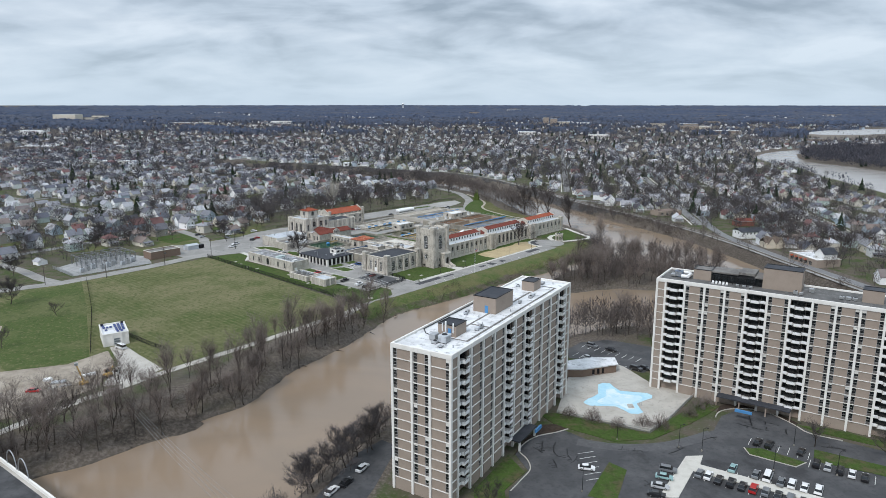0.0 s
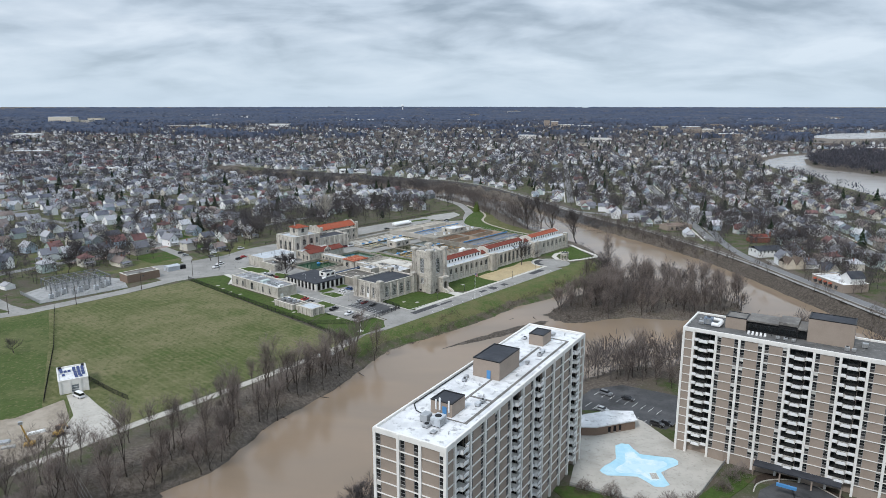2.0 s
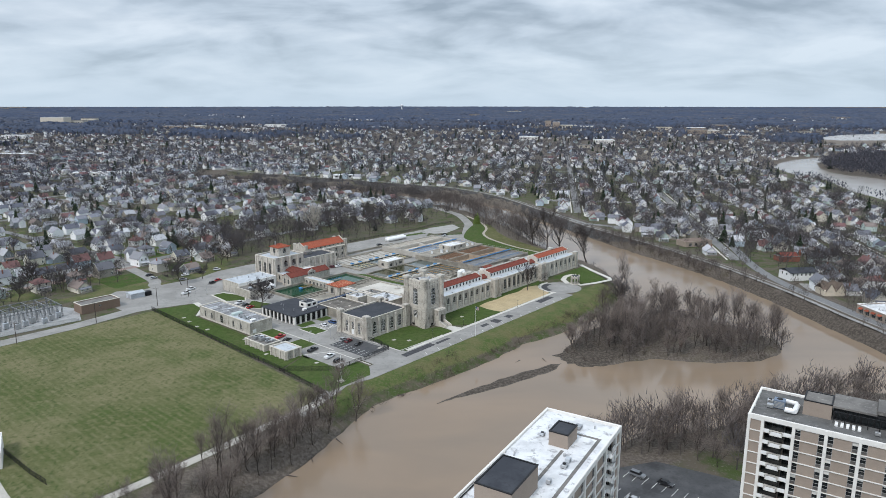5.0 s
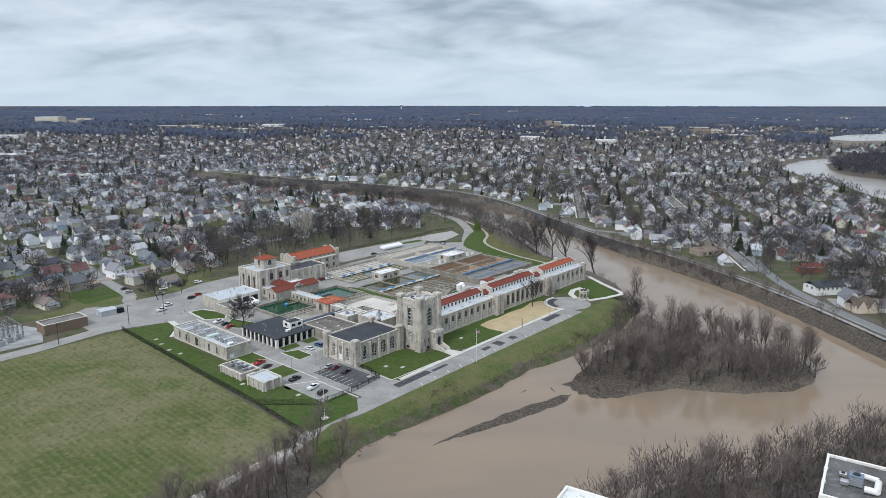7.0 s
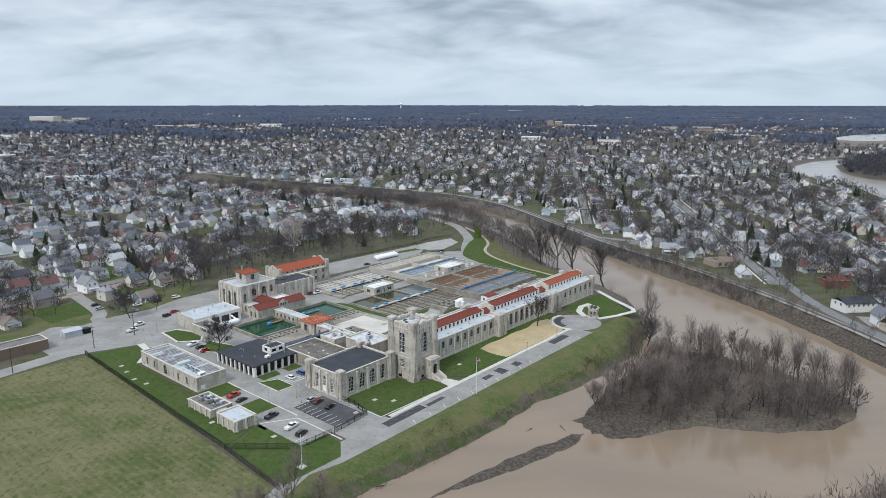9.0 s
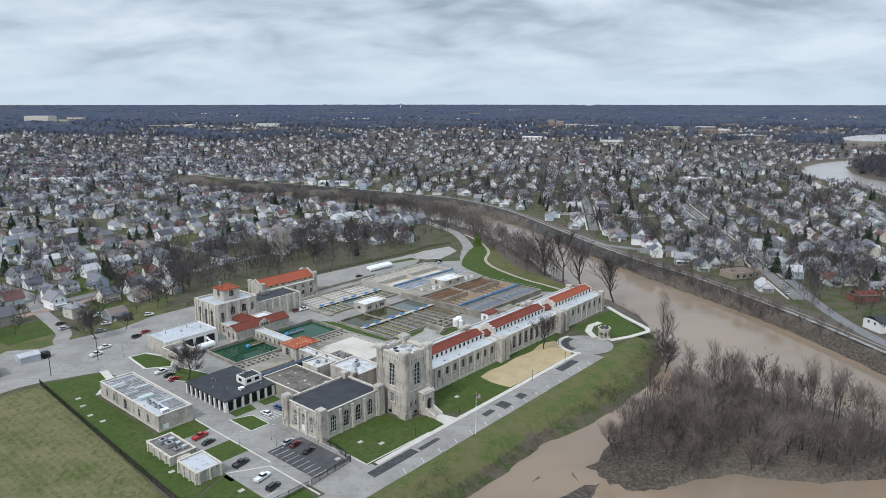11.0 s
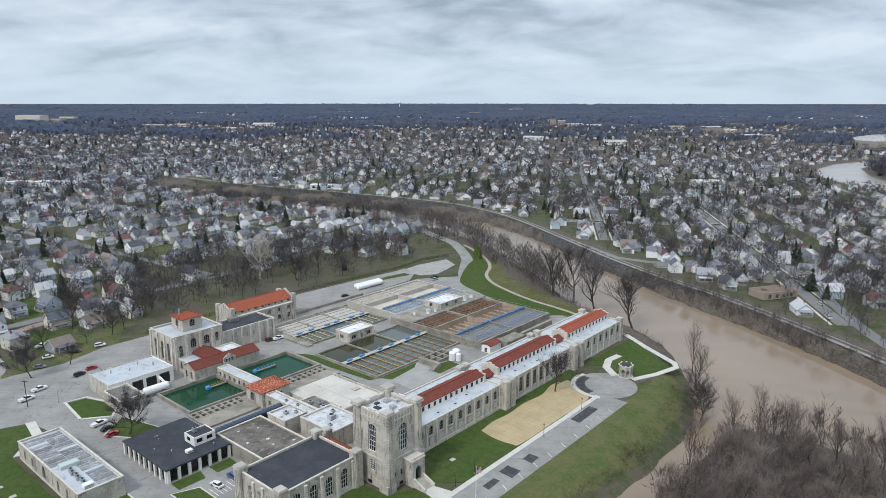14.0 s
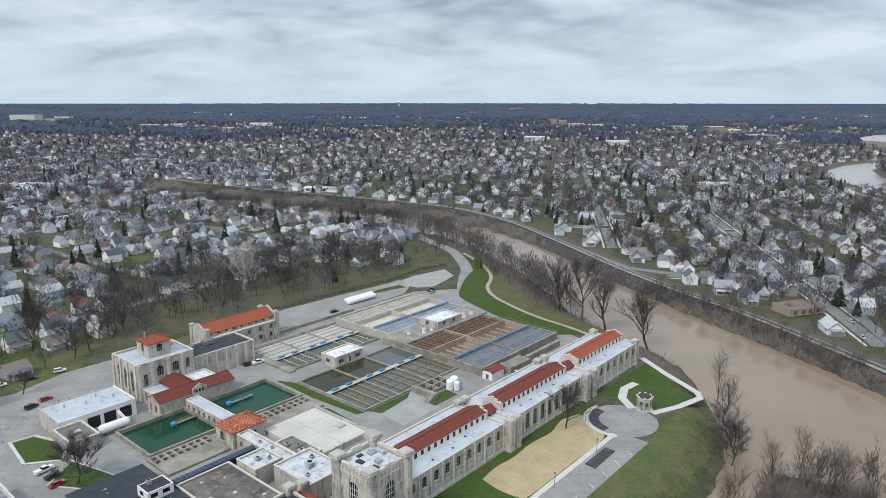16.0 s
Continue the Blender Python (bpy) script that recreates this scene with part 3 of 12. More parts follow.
def ground_material():
    m = bpy.data.materials.new("ground_cover")
    m.use_nodes = True
    nd, ln = m.node_tree.nodes, m.node_tree.links
    bsdf = nd["Principled BSDF"]
    bsdf.inputs["Roughness"].default_value = 0.95
    bsdf.inputs["Specular IOR Level"].default_value = 0.1
    geo = nd.new("ShaderNodeNewGeometry")

    def noise_tex(scale, detail=5):
        t = nd.new("ShaderNodeTexNoise")
        t.inputs["Scale"].default_value, t.inputs["Detail"].default_value = scale, detail
        t.inputs["Roughness"].default_value = 0.65
        ln.new(geo.outputs["Position"], t.inputs["Vector"])
        return t.outputs["Fac"]

    def mix(fac, a, b):
        n = nd.new("ShaderNodeMix")
        n.data_type = "RGBA"
        for key, q in (("Factor", fac), ("A", a), ("B", b)):
            if isinstance(q, tuple):
                n.inputs[key].default_value = (*q, 1)
            else:
                ln.new(q, n.inputs[key])
        return n.outputs["Result"]

    def span(v, lo, hi, top=1.0):
        r = nd.new("ShaderNodeMapRange")
        r.inputs["From Min"].default_value, r.inputs["From Max"].default_value, r.inputs["To Max"].default_value = lo, hi, top
        ln.new(v, r.inputs["Value"])
        return r.outputs[0]

    def masked(name, spread=0.7):
        a = nd.new("ShaderNodeAttribute")
        a.attribute_name = name
        n = nd.new("ShaderNodeMath")
        n.operation = "ADD"
        ln.new(a.outputs["Fac"], n.inputs[0])
        k = nd.new("ShaderNodeMath")
        k.operation = "MULTIPLY_ADD"
        ln.new(fine, k.inputs[0])
        k.inputs[1].default_value, k.inputs[2].default_value = spread, -spread / 2
        ln.new(k.outputs[0], n.inputs[1])
        return span(n.outputs[0], 0.35, 0.65)

    fine, mid, broad = noise_tex(0.9), noise_tex(0.12), noise_tex(0.016)
    yard = mix(span(mid, 0.4, 0.58), (0.056, 0.078, 0.025), (0.105, 0.09, 0.068))
    yard = mix(span(broad, 0.48, 0.66, 0.6), yard, (0.105, 0.092, 0.078))
    yard = mix(span(fine, 0.55, 0.75, 0.6), yard, (0.2, 0.185, 0.165))
    turf = mix(span(mid, 0.4, 0.6), (0.07, 0.1, 0.03), (0.118, 0.116, 0.052))
    turf = mix(span(fine, 0.46, 0.68, 0.65), turf, (0.15, 0.136, 0.076))
    leaf = mix(span(fine, 0.4, 0.65), (0.09, 0.076, 0.064), (0.165, 0.141, 0.119))
    leaf = mix(span(mid, 0.5, 0.68, 0.5), leaf, (0.09, 0.08, 0.05))
    wet = mix(span(fine, 0.42, 0.65), (0.062, 0.052, 0.043), (0.125, 0.107, 0.09))
    col = mix(masked("litter"), yard, leaf)
    col = mix(masked("grass"), col, turf)
    col = mix(masked("mud", 0.4), col, wet)
    ln.new(col, bsdf.inputs["Base Color"])
    b = nd.new("ShaderNodeBump")
    b.inputs["Strength"].default_value, b.inputs["Distance"].default_value = 0.5, 0.6
    ln.new(fine, b.inputs["Height"])
    ln.new(b.outputs[0], bsdf.inputs["Normal"])
    return m


def build_ground():
    xs = steps(-290, 300, 3.5, -4000, 4000)
    ys = steps(60, 700, 3.5, -500, 4680)
    gx, gy = np.meshgrid(xs, ys)
    pts = np.column_stack((gx.ravel(), gy.ravel()))
    z, dr, grass, litter, mud = land(pts)
    nx, ny = len(xs), len(ys)
    i = np.arange(nx * ny).reshape(ny, nx)
    quads = np.column_stack((i[:-1, :-1].ravel(), i[:-1, 1:].ravel(), i[1:, 1:].ravel(), i[1:, :-1].ravel()))
    me = bpy.data.meshes.new("ground")
    me.from_pydata(np.column_stack((pts, z)).tolist(), [], quads.tolist())
    for name, values in (("grass", grass), ("litter", litter), ("mud", mud)):
        a = me.attributes.new(name, "FLOAT", "POINT")
        a.data.foreach_set("value", values.astype(np.float32))
    me.polygons.foreach_set("use_smooth", [True] * len(me.polygons))
    me.materials.append(ground_material())
    me.update()
    tagged(new("ground", me), "earth with dull spring grass, leaf litter and muddy river banks", "ground", "", "structure")


build_ground()
setting("water", Shape().add([(-460, -60, WATER_Z), (460, -60, WATER_Z), (460, 1180, WATER_Z), (-460, 1180, WATER_Z)], [(0, 1, 2, 3)]), RIVER,
        "flooded river of smooth brown muddy water", "river")


def strip(line, width, z, lift=0.0):
    """A flat band along a line of plan points."""
    s = Shape()
    left, right = [], []
    n = len(line)
    for i, (x, y) in enumerate(line):
        a, b = line[max(0, i - 1)], line[min(n - 1, i + 1)]
        d = Vector((b[0] - a[0], b[1] - a[1])).normalized()
        w = (width[i] if isinstance(width, (list, tuple)) else width) / 2
        left.append((x - d.y * w, y + d.x * w))
        right.append((x + d.y * w, y - d.x * w))
    vs = []
    for (a, b), (c, d) in zip(left, right):
        vs += [(a, b, z), (c, d, z), (a, b, z - 0.25), (c, d, z - 0.25)]
    fs = []
    for i in range(n - 1):
        k = 4 * i
        fs += [(k, k + 1, k + 5, k + 4), (k, k + 4, k + 6, k + 2), (k + 1, k + 3, k + 7, k + 5)]
    return s.add(vs, fs)


def flat(poly, z):
    return Shape().prism(poly, z - 0.3, z)


def curve_line(pts, n=6):
    """A smooth line through plan points."""
    out = []
    for i in range(len(pts) - 1):
        p0, p1, p2, p3 = (Vector(pts[max(0, min(len(pts) - 1, k))]) for k in (i - 1, i, i + 1, i + 2))
        for k in range(n):
            t = k / n
            q = 0.5 * ((2 * p1) + (p2 - p0) * t + (2 * p0 - 5 * p1 + 4 * p2 - p3) * t * t + (3 * p1 - p0 - 3 * p2 + p3) * t ** 3)
            out.append((q.x, q.y))
    return out + [tuple(pts[-1])]


def field_material():
    m = surface("sports_field_turf", (0.084, 0.099, 0.036), 0.95, spots=(
        (0.018, (0.17, 0.155, 0.084), 0.43, 0.58, 0.85), ((0.05, 0.05, 1), (0.062, 0.092, 0.025), 0.5, 0.66, 0.7),
        ((0.14, 0.2, 1), (0.17, 0.155, 0.085), 0.53, 0.68, 0.7), ((0.5, 0.5, 1), (0.16, 0.15, 0.08), 0.54, 0.66, 0.5), ((0.7, 0.4, 1), (0.045, 0.07, 0.018), 0.52, 0.66, 0.7), (1.6, (0.05, 0.072, 0.02), 0.52, 0.7, 0.5)), bump=(4.0, 0.5), spec=0.1)
    nd, ln = m.node_tree.nodes, m.node_tree.links
    bsdf = nd["Principled BSDF"]
    col = bsdf.inputs["Base Color"].links[0].from_socket
    geo = nd.new("ShaderNodeNewGeometry")
    mp = nd.new("ShaderNodeMapping")
    mp.inputs["Rotation"].default_value = (0, 0, radians(-AX))
    ln.new(geo.outputs["Position"], mp.inputs[0])
    w = nd.new("ShaderNodeTexWave")
    w.inputs["Scale"].default_value, w.inputs["Distortion"].default_value, w.inputs["Detail"].default_value = 0.13, 1.0, 3
    w.inputs["Detail Scale"].default_value = 0.6
    w.bands_direction = "X"
    ln.new(mp.outputs[0], w.inputs["Vector"])
    dry = nd.new("ShaderNodeTexNoise")
    dry.inputs["Scale"].default_value, dry.inputs["Detail"].default_value = 0.35, 8
    ln.new(geo.outputs["Position"], dry.inputs["Vector"])

    def span(v, lo, hi, top):
        r = nd.new("ShaderNodeMapRange")
        r.inputs["From Min"].default_value, r.inputs["From Max"].default_value, r.inputs["To Max"].default_value = lo, hi, top
        ln.new(v, r.inputs["Value"])
        return r.outputs[0]

    both = nd.new("ShaderNodeMath")
    both.operation = "MULTIPLY"
    ln.new(span(w.outputs["Fac"], 0.3, 0.95, 0.34), both.inputs[0])
    ln.new(span(dry.outputs["Fac"], 0.4, 0.62, 1.0), both.inputs[1])
    mx = nd.new("ShaderNodeMix")
    mx.data_type = "RGBA"
    ln.new(both.outputs[0], mx.inputs["Factor"])
    ln.new(col, mx.inputs["A"])
    mx.inputs["B"].default_value = (0.215, 0.19, 0.115, 1)
    ln.new(mx.outputs["Result"], bsdf.inputs["Base Color"])
    return m


def riprap():
    """Dumped stone on the river side of the far embankment."""
    line, rs = curve_line(RAIL[4:14], 60), np.random.RandomState(44)
    pts = np.array(line)
    d = np.gradient(pts, axis=0)
    d /= np.linalg.norm(d, axis=1, keepdims=True)
    side = np.column_stack((-d[:, 1], d[:, 0]))
    if signed(pts[200:201] + side[200:201] * 12, RIVER_POLY)[0] > signed(pts[200:201] - side[200:201] * 12, RIVER_POLY)[0]:
        side = -side
    offs = np.linspace(3.4, 13.5, 11)
    n, m = len(pts), len(offs)
    xy = pts[:, None, :] + side[:, None, :] * (offs[None, :, None] + rs.uniform(-0.4, 0.4, (n, m, 1)))
    top = 1.3 + 1.7 * ease((pts[:, 1] - 830) / 90)
    z = np.maximum(top[:, None] - 0.98 * (offs[None, :] - 3.0), -6.5) + rs.uniform(-0.28, 0.36, (n, m)) + 0.15
    ids = np.arange(n * m).reshape(n, m)
    quads = np.column_stack((ids[:-1, :-1].ravel(), ids[1:, :-1].ravel(), ids[1:, 1:].ravel(), ids[:-1, 1:].ravel()))
    me = bpy.data.meshes.new("riprap")
    me.from_pydata(np.column_stack((xy.reshape(-1, 2), z.ravel())).tolist(), [], quads.tolist())
    me.materials.append(surface("dark_riprap", (0.085, 0.083, 0.083), 0.95, spots=((0.03, (0.075, 0.064, 0.055), 0.48, 0.6, 0.8), (0.5, (0.16, 0.157, 0.152), 0.5, 0.64, 0.8), (1.4, (0.04, 0.04, 0.04), 0.48, 0.6, 0.8)), bump=(1.5, 0.8), spec=0.1))
    me.update()
    tagged(new("riprap", me), "dark grey dumped stone on the embankment slope", "riprap", "", "stuff")


riprap()
FIELD = field_material()
setting("lawn", flat(plant_poly([(-250, -30), (-225, -43), (-111, -38), (-101, 116), (-178, 116), (-262, 128), (-290, 60)]), 0.05), FIELD, "wide mown field with yellowed patches and faint mowing lines", "grass field")

# plant yard and roads
setting("pavement", flat(plant_poly([(-77, -29), (-57, -29), (-57, -3), (135, -3), (146, 30), (178, 122), (152, 141), (85, 141), (30, 152), (-5, 168), (-30, 168),
                                     (-50, 161), (-69, 163), (-86, 161), (-97, 169), (-112, 160), (-112, 121), (-100, 119.5), (-79, 112), (-77, 100)]), 0.05), ROAD, "worn pale grey concrete yard between the plant buildings", "pavement")
setting("gravel_lane", flat(plant_poly([(40, 160), (62, 168), (82, 170), (120, 168), (157, 165), (166, 165.5), (161, 152), (146, 142.5), (106, 141.2), (84, 141.2), (63, 146)]), 0.085), ROAD, "worn grey lane and hardstanding behind the basins", "pavement")
setting("gravel_pad", flat(plant_poly([(159, 153), (166, 164), (179, 165.5), (204, 161.5), (196, 147), (183, 143), (169, 139.5), (160, 145)]), 0.11), GRAVEL, "pale gravel hardstanding beside the service road", "gravel")
setting("lawn_lane", flat(plant_poly([(128, 157), (143, 159.5), (157, 157.5), (156, 151), (142, 154.5)]), 0.12), LAWN, "rough grass strip beside the lane", "lawn")
setting("road_levee", strip([plant(-128, -44)] + [plant(a, -34) for a in (-100, -88, -60, -20, 20, 50, 72)], [4, 6, 10.5, 10.5, 10.5, 10.5, 10.5, 10.5], 0.09), ROAD, "pale grey worn road along the levee", "road")
for name, pts in (("lawn_yard", [(-250, 581), (-236, 588), (-220, 557), (-226, 545)]), ("lawn_yard_2", [(-250, 544), (-252, 565), (-237, 539), (-236, 530)]), ("lawn_yard_3", [(-207, 530), (-197, 552), (-186, 530), (-196, 517)]),
                  ("lawn_corner", [(-227, 482), (-229, 495), (-213, 504), (-197, 486), (-209, 468)])):
    setting(name, flat(pts, 0.075), WORN_LAWN, "patchy green house lawn", "lawn")
CIRCLE = (81, -25.5)
setting("road_circle", Shape().cyl(*plant(*CIRCLE), -0.2, 0.10, 12.2, 12.2, 36), ROAD, "pale grey round turning place at the road's end", "road")
setting("road_west", strip([plant(a, b) for a, b in ((-100, 126), (-140, 121), (-190, 121), (-270, 146), (-360, 180))], 9, 0.08), ROAD, "pale grey road beside the field", "road")
setting("road_side", strip([plant(-190, 122), plant(-193, 140), plant(-193, 168), plant(-196, 200), plant(-200, 260)], 6.5, 0.085), ROAD, "pale grey side road past the substation", "road")
setting("road_north", strip(curve_line([plant(-78, 140), plant(-76, 164), plant(-70, 178), plant(-65, 222), plant(-62, 250), plant(-66, 300), plant(-90, 350)]), 7, 0.09), ROAD, "grey residential road", "road")
setting("road_brick", strip(curve_line([plant(-130, 218), plant(-83, 220), plant(-52, 222), plant(-28, 227), plant(20, 236)]), 5.6, 0.1), surface("worn_brick_street", (0.3, 0.215, 0.185), 0.9, spots=((0.1, (0.22, 0.17, 0.15), 0.45, 0.62, 0.8), (0.8, (0.36, 0.28, 0.25), 0.5, 0.7, 0.6))), "faded red brick side street", "road")
setting("road_rear", strip(curve_line([(49, 572), (40, 600), (22, 620), (4, 640), (3, 668), (4, 695), (-4, 739), (-14, 762), (-33, 796), (-55, 846), (-80, 882)]), 8, 0.09), ROAD, "grey service road behind the basins", "road")
setting("trail", strip(curve_line([plant(-300, -58), plant(-254, -48), plant(-234, -46), plant(-211, -44.5), plant(-170, -43.6), plant(-131, -41), plant(-113, -40)]), 3.6, 0.1), TRAIL_CONCRETE, "weathered grey concrete riverside trail", "path")
setting("trail_rear", strip(curve_line([plant(141, -4), (62, 567), (52, 580), (41, 592.5), (30, 609), (20, 629), (16.5, 648), (19.5, 670), (18, 690), (12, 714), (2, 740)]), 2.2, 0.13), WORN_PATH, "worn tan footpath on the grass", "path")
ROAD_SIDE = curve_line([(46, 566), (29, 580), (12, 606), (1, 626), (0, 642), (4, 672), (10, 694)], 4)
setting("lawn_rear", flat(ROAD_SIDE + [(17, 694), (18, 684), (19.5, 670), (16.5, 648), (20, 629), (30, 609), (41, 592.5), (52, 580), (62, 567)], 0.1), LAWN, "green grass slope beside the service road", "lawn")
setting("lawn_levee", flat(curve_line([(62, 567), (52, 580), (41, 592.5), (30, 609), (20, 629), (16.5, 648), (19.5, 670), (18, 684), (17, 694)], 3) + curve_line([(23, 692), (27, 672), (29, 655), (37, 628), (48, 608), (58, 590), (70, 571)], 3), 0.1), WORN_TURF, "dry yellowish grass between the footpath and the bank", "lawn")
setting("sidewalk", strip([plant(a, -27.9) for a in (-56, -20, 20, 60, 70)], 1.8, 0.16), SIDEWALK, "pale concrete sidewalk beside the road", "sidewalk")
setting("sidewalk_point", strip([plant(93, -31), plant(104, -36), plant(117, -39.5), plant(121, -37), plant(131, -20), plant(141, -5)], 2.6, 0.13), SIDEWALK, "pale concrete walk round the lawn", "sidewalk")
setting("kerb", strip([plant(CIRCLE[0] + 12.7 * math.cos(q), CIRCLE[1] + 12.7 * math.sin(q)) for q in [radians(70 + 8 * k) for k in range(17)]], 1.6, 0.2), SIDEWALK, "pale concrete kerb round the turning place", "kerb")
for name, pts, label in (
        ("lawn_hall", [(-58, -26.5), (-22.6, -26.5), (-21.4, -17.8), (-29, -14.4), (-30.2, -4.4), (-57, -4.4)], "green lawn before the stone hall"),
        ("lawn_tower", [(-9.5, -26.8), (68, -26.8), (71, -17), (80, -11), (86, -8), (86, -6.4), (-12, -6.4), (-12.5, -14), (-15.4, -17.5), (-15.2, -20.6)], "green lawn before the long wing"),
        ("lawn_point", [(94, -28), (103, -34), (116, -37.5), (128, -21), (138, -9), (100, -8.5), (96, -12), (103, -19), (96, -22)], "green lawn at the wing's end"),
        ("lawn_west", [(-106, -3), (-92, 2), (-91.5, 92), (-82, 101), (-80, 111), (-100, 117), (-102, 100)], "green lawn along the fence"),
        ("lawn_gate", [(-108, -36), (-86, -36), (-80, -29), (-79, -3), (-90, 2), (-106, -4)], "green lawn by the gate"),
        ("lawn_island", [(-67, 101), (-58, 96), (-53, 104), (-58, 118), (-64, 119)], "small green lawn with a pale kerb"),
        ("lawn_front", [(-66.4, 33.4), (-58, 33.4), (-57, 38.2), (-66.4, 38.2)], "small green lawn before the dark annex"),
        ("lawn_front_2", [(-54, 33.4), (-47.2, 33.4), (-46.8, 38.2), (-54, 38.2)], "small green lawn before the dark annex"),
        ("lawn_vault", [(-91.3, -2.6), (-77.2, -2.6), (-77.2, 42.6), (-91.3, 42.6)], "green lawn between the valve houses"),
        ("lawn_court", [(-66, 83), (-58, 70), (-50, 70), (-56, 92)], "dull lawn under a bare tree"),
        ("lawn_annex", [(-69, 20), (-62, 20), (-62, 30), (-69, 33)], "small lawn beside the dark building")):
    setting(name, flat(plant_poly(pts), 0.12), LAWN, label, "lawn")
for k, (a, b) in enumerate(((-83.4, 26.2), (-84.2, 3.4), (-84.6, -9))):
    setting("pavement_bay" if not k else f"pavement_bay_{k + 1}", flat(plant_poly([(a - 5, b - 6), (a + 6.1, b - 6), (a + 6.1, b + 6), (a - 5, b + 6)]), 0.14 + 0.004 * k), ROAD, "small pale concrete parking bay", "pavement")
STRAW_EDGE = [(19, -11.2), (17.6, -18), (18.2, -24.5), (21, -26.6), (44, -26.7), (65, -26.6), (68.4, -22), (71.5, -17), (75.5, -12.2), (72.5, -10.6), (66.7, -9.2), (57, -11.2), (46.3, -10.2), (35.4, -10.9), (27, -10.2)]
setting("straw_bed", flat(plant_poly(curve_line(STRAW_EDGE + STRAW_EDGE[:1], 4)[:-1]), 0.14), STRAW, "new seeding covered with pale straw blankets", "straw bed")
seams = Shape()
for k in range(20):
    a = 21 + 2.5 * k
    seams.prism(plant_poly([(a, -25.8), (a + 0.16, -25.8), (a + 0.5, -12.2), (a + 0.34, -12.2)]), 0.1, 0.146)
for k in range(4):
    seams.prism(plant_poly([(21, -24.6 + 3.6 * k), (66, -24.3 + 3.4 * k), (66, -24.18 + 3.4 * k), (21, -24.48 + 3.6 * k)]), 0.1, 0.149)
setting("straw_seam", seams, surface("worn_straw", (0.33, 0.255, 0.15), 0.95, spots=((1.0, (0.42, 0.34, 0.21), 0.48, 0.6, 0.8),), spec=0.1), "darker seams between straw blankets", "straw bed")
setting("lawn_side", flat(plant_poly([(-180, 116.5), (-198, 66), (-218.5, 14), (-231, -18), (-254, -2), (-252, 14), (-238, 60), (-228, 94), (-206, 115)]), 0.075), surface("side_turf", (0.068, 0.094, 0.03), 0.95, spots=((0.03, (0.11, 0.118, 0.052), 0.45, 0.6, 0.8), (0.25, (0.045, 0.068, 0.02), 0.5, 0.66, 0.7), (0.7, (0.16, 0.145, 0.08), 0.54, 0.66, 0.7)), bump=(5.0, 0.5), spec=0.1), "greener rough grass beyond the wire fence", "grass field")

# ---------------------------------------------------------------- building tools
WINDOWS = {}


def window_mesh(w, h, rise=0.0, nx=2, nz=3, frame_mat=None, glass=None, bar=0.09, split=False):
    """A glazed window: frame and bars in slot 0, panes in slot 1. It stands in the plane y = 0, from x = 0 to w."""
    frame_mat, glass = frame_mat or FRAME_GREY, glass or GLASS
    key = (round(w, 2), round(h, 2), round(rise, 2), nx, nz, frame_mat.name, glass.name, split)
    if key in WINDOWS:
        return WINDOWS[key]
    s, g = Shape(), Shape()

    def top(x):
        if rise <= 0:
            return h
        u = min(1.0, abs(x - w / 2) / (w / 2))
        return h - rise + rise * math.sqrt(max(0.0, 1 - u * u))

    k = 8 if rise > 0 else 1
    for i in range(k):
        xa, xb = w * i / k, w * (i + 1) / k
        (g if split else s).add([(xa, 0, 0), (xb, 0, 0), (xb, 0, top(xb)), (xa, 0, top(xa))], [(0, 1, 2, 3)], 0 if split else 1)
        if rise > 0:
            s.add([(xa, -0.08, top(xa) - 0.14), (xb, -0.08, top(xb) - 0.14), (xb, -0.08, top(xb)), (xa, -0.08, top(xa))], [(0, 1, 2, 3)], 0)
    if rise <= 0:
        s.box(0, -0.08, h - bar * 1.4, w, 0.04, h)
    s.box(0, -0.08, 0, w, 0.04, bar * 1.6)
    for i in range(nx + 1):
        x = min(max(w * i / nx, bar / 2), w - bar / 2)
        s.box(x - bar / 2, -0.09, bar, x + bar / 2, 0.05, top(x) - 0.05)
    for i in range(1, nz):
        z = (h - rise * 0.6) * i / nz
        s.box(0.02, -0.085, z - bar / 2, w - 0.02, 0.045, z + bar / 2)
    WINDOWS[key] = (s.mesh("window", [frame_mat]), g.mesh("pane", [glass])) if split else s.mesh("window", [frame_mat, glass])
    return WINDOWS[key]


def facade(parent, p, q, z0, z1, thick, mat, holes=(), nx=2, nz=3, frame_mat=None, glass=None, inset=None, door=None):
    """A wall with openings, and a window of its own in each. Holes as in Shape.wall."""
    part("wall", Shape().wall(p, q, z0, z1, thick, holes), mat, parent)
    d = Vector((q[0] - p[0], q[1] - p[1])).normalized()
    turn = math.degrees(math.atan2(d.y, d.x))
    inset = thick * 0.6 if inset is None else inset
    for i, (a, w, sill, head, rise) in enumerate(holes):
        bars, sheet = window_mesh(w, head - sill, rise, nx, nz, frame_mat, glass, split=True)
        ob = part("window", bars, None, parent)
        part("pane", sheet, None, ob)
        placed(ob, p[0] + d.x * a - d.y * inset, p[1] + d.y * a + d.x * inset, sill, turn)


def evenly(length, n, w, sill, head, rise=0.0, margin=0.0):
    step = (length - 2 * margin) / n
    return [(margin + step * (i + 0.5) - w / 2, w, sill, head, rise) for i in range(n)]


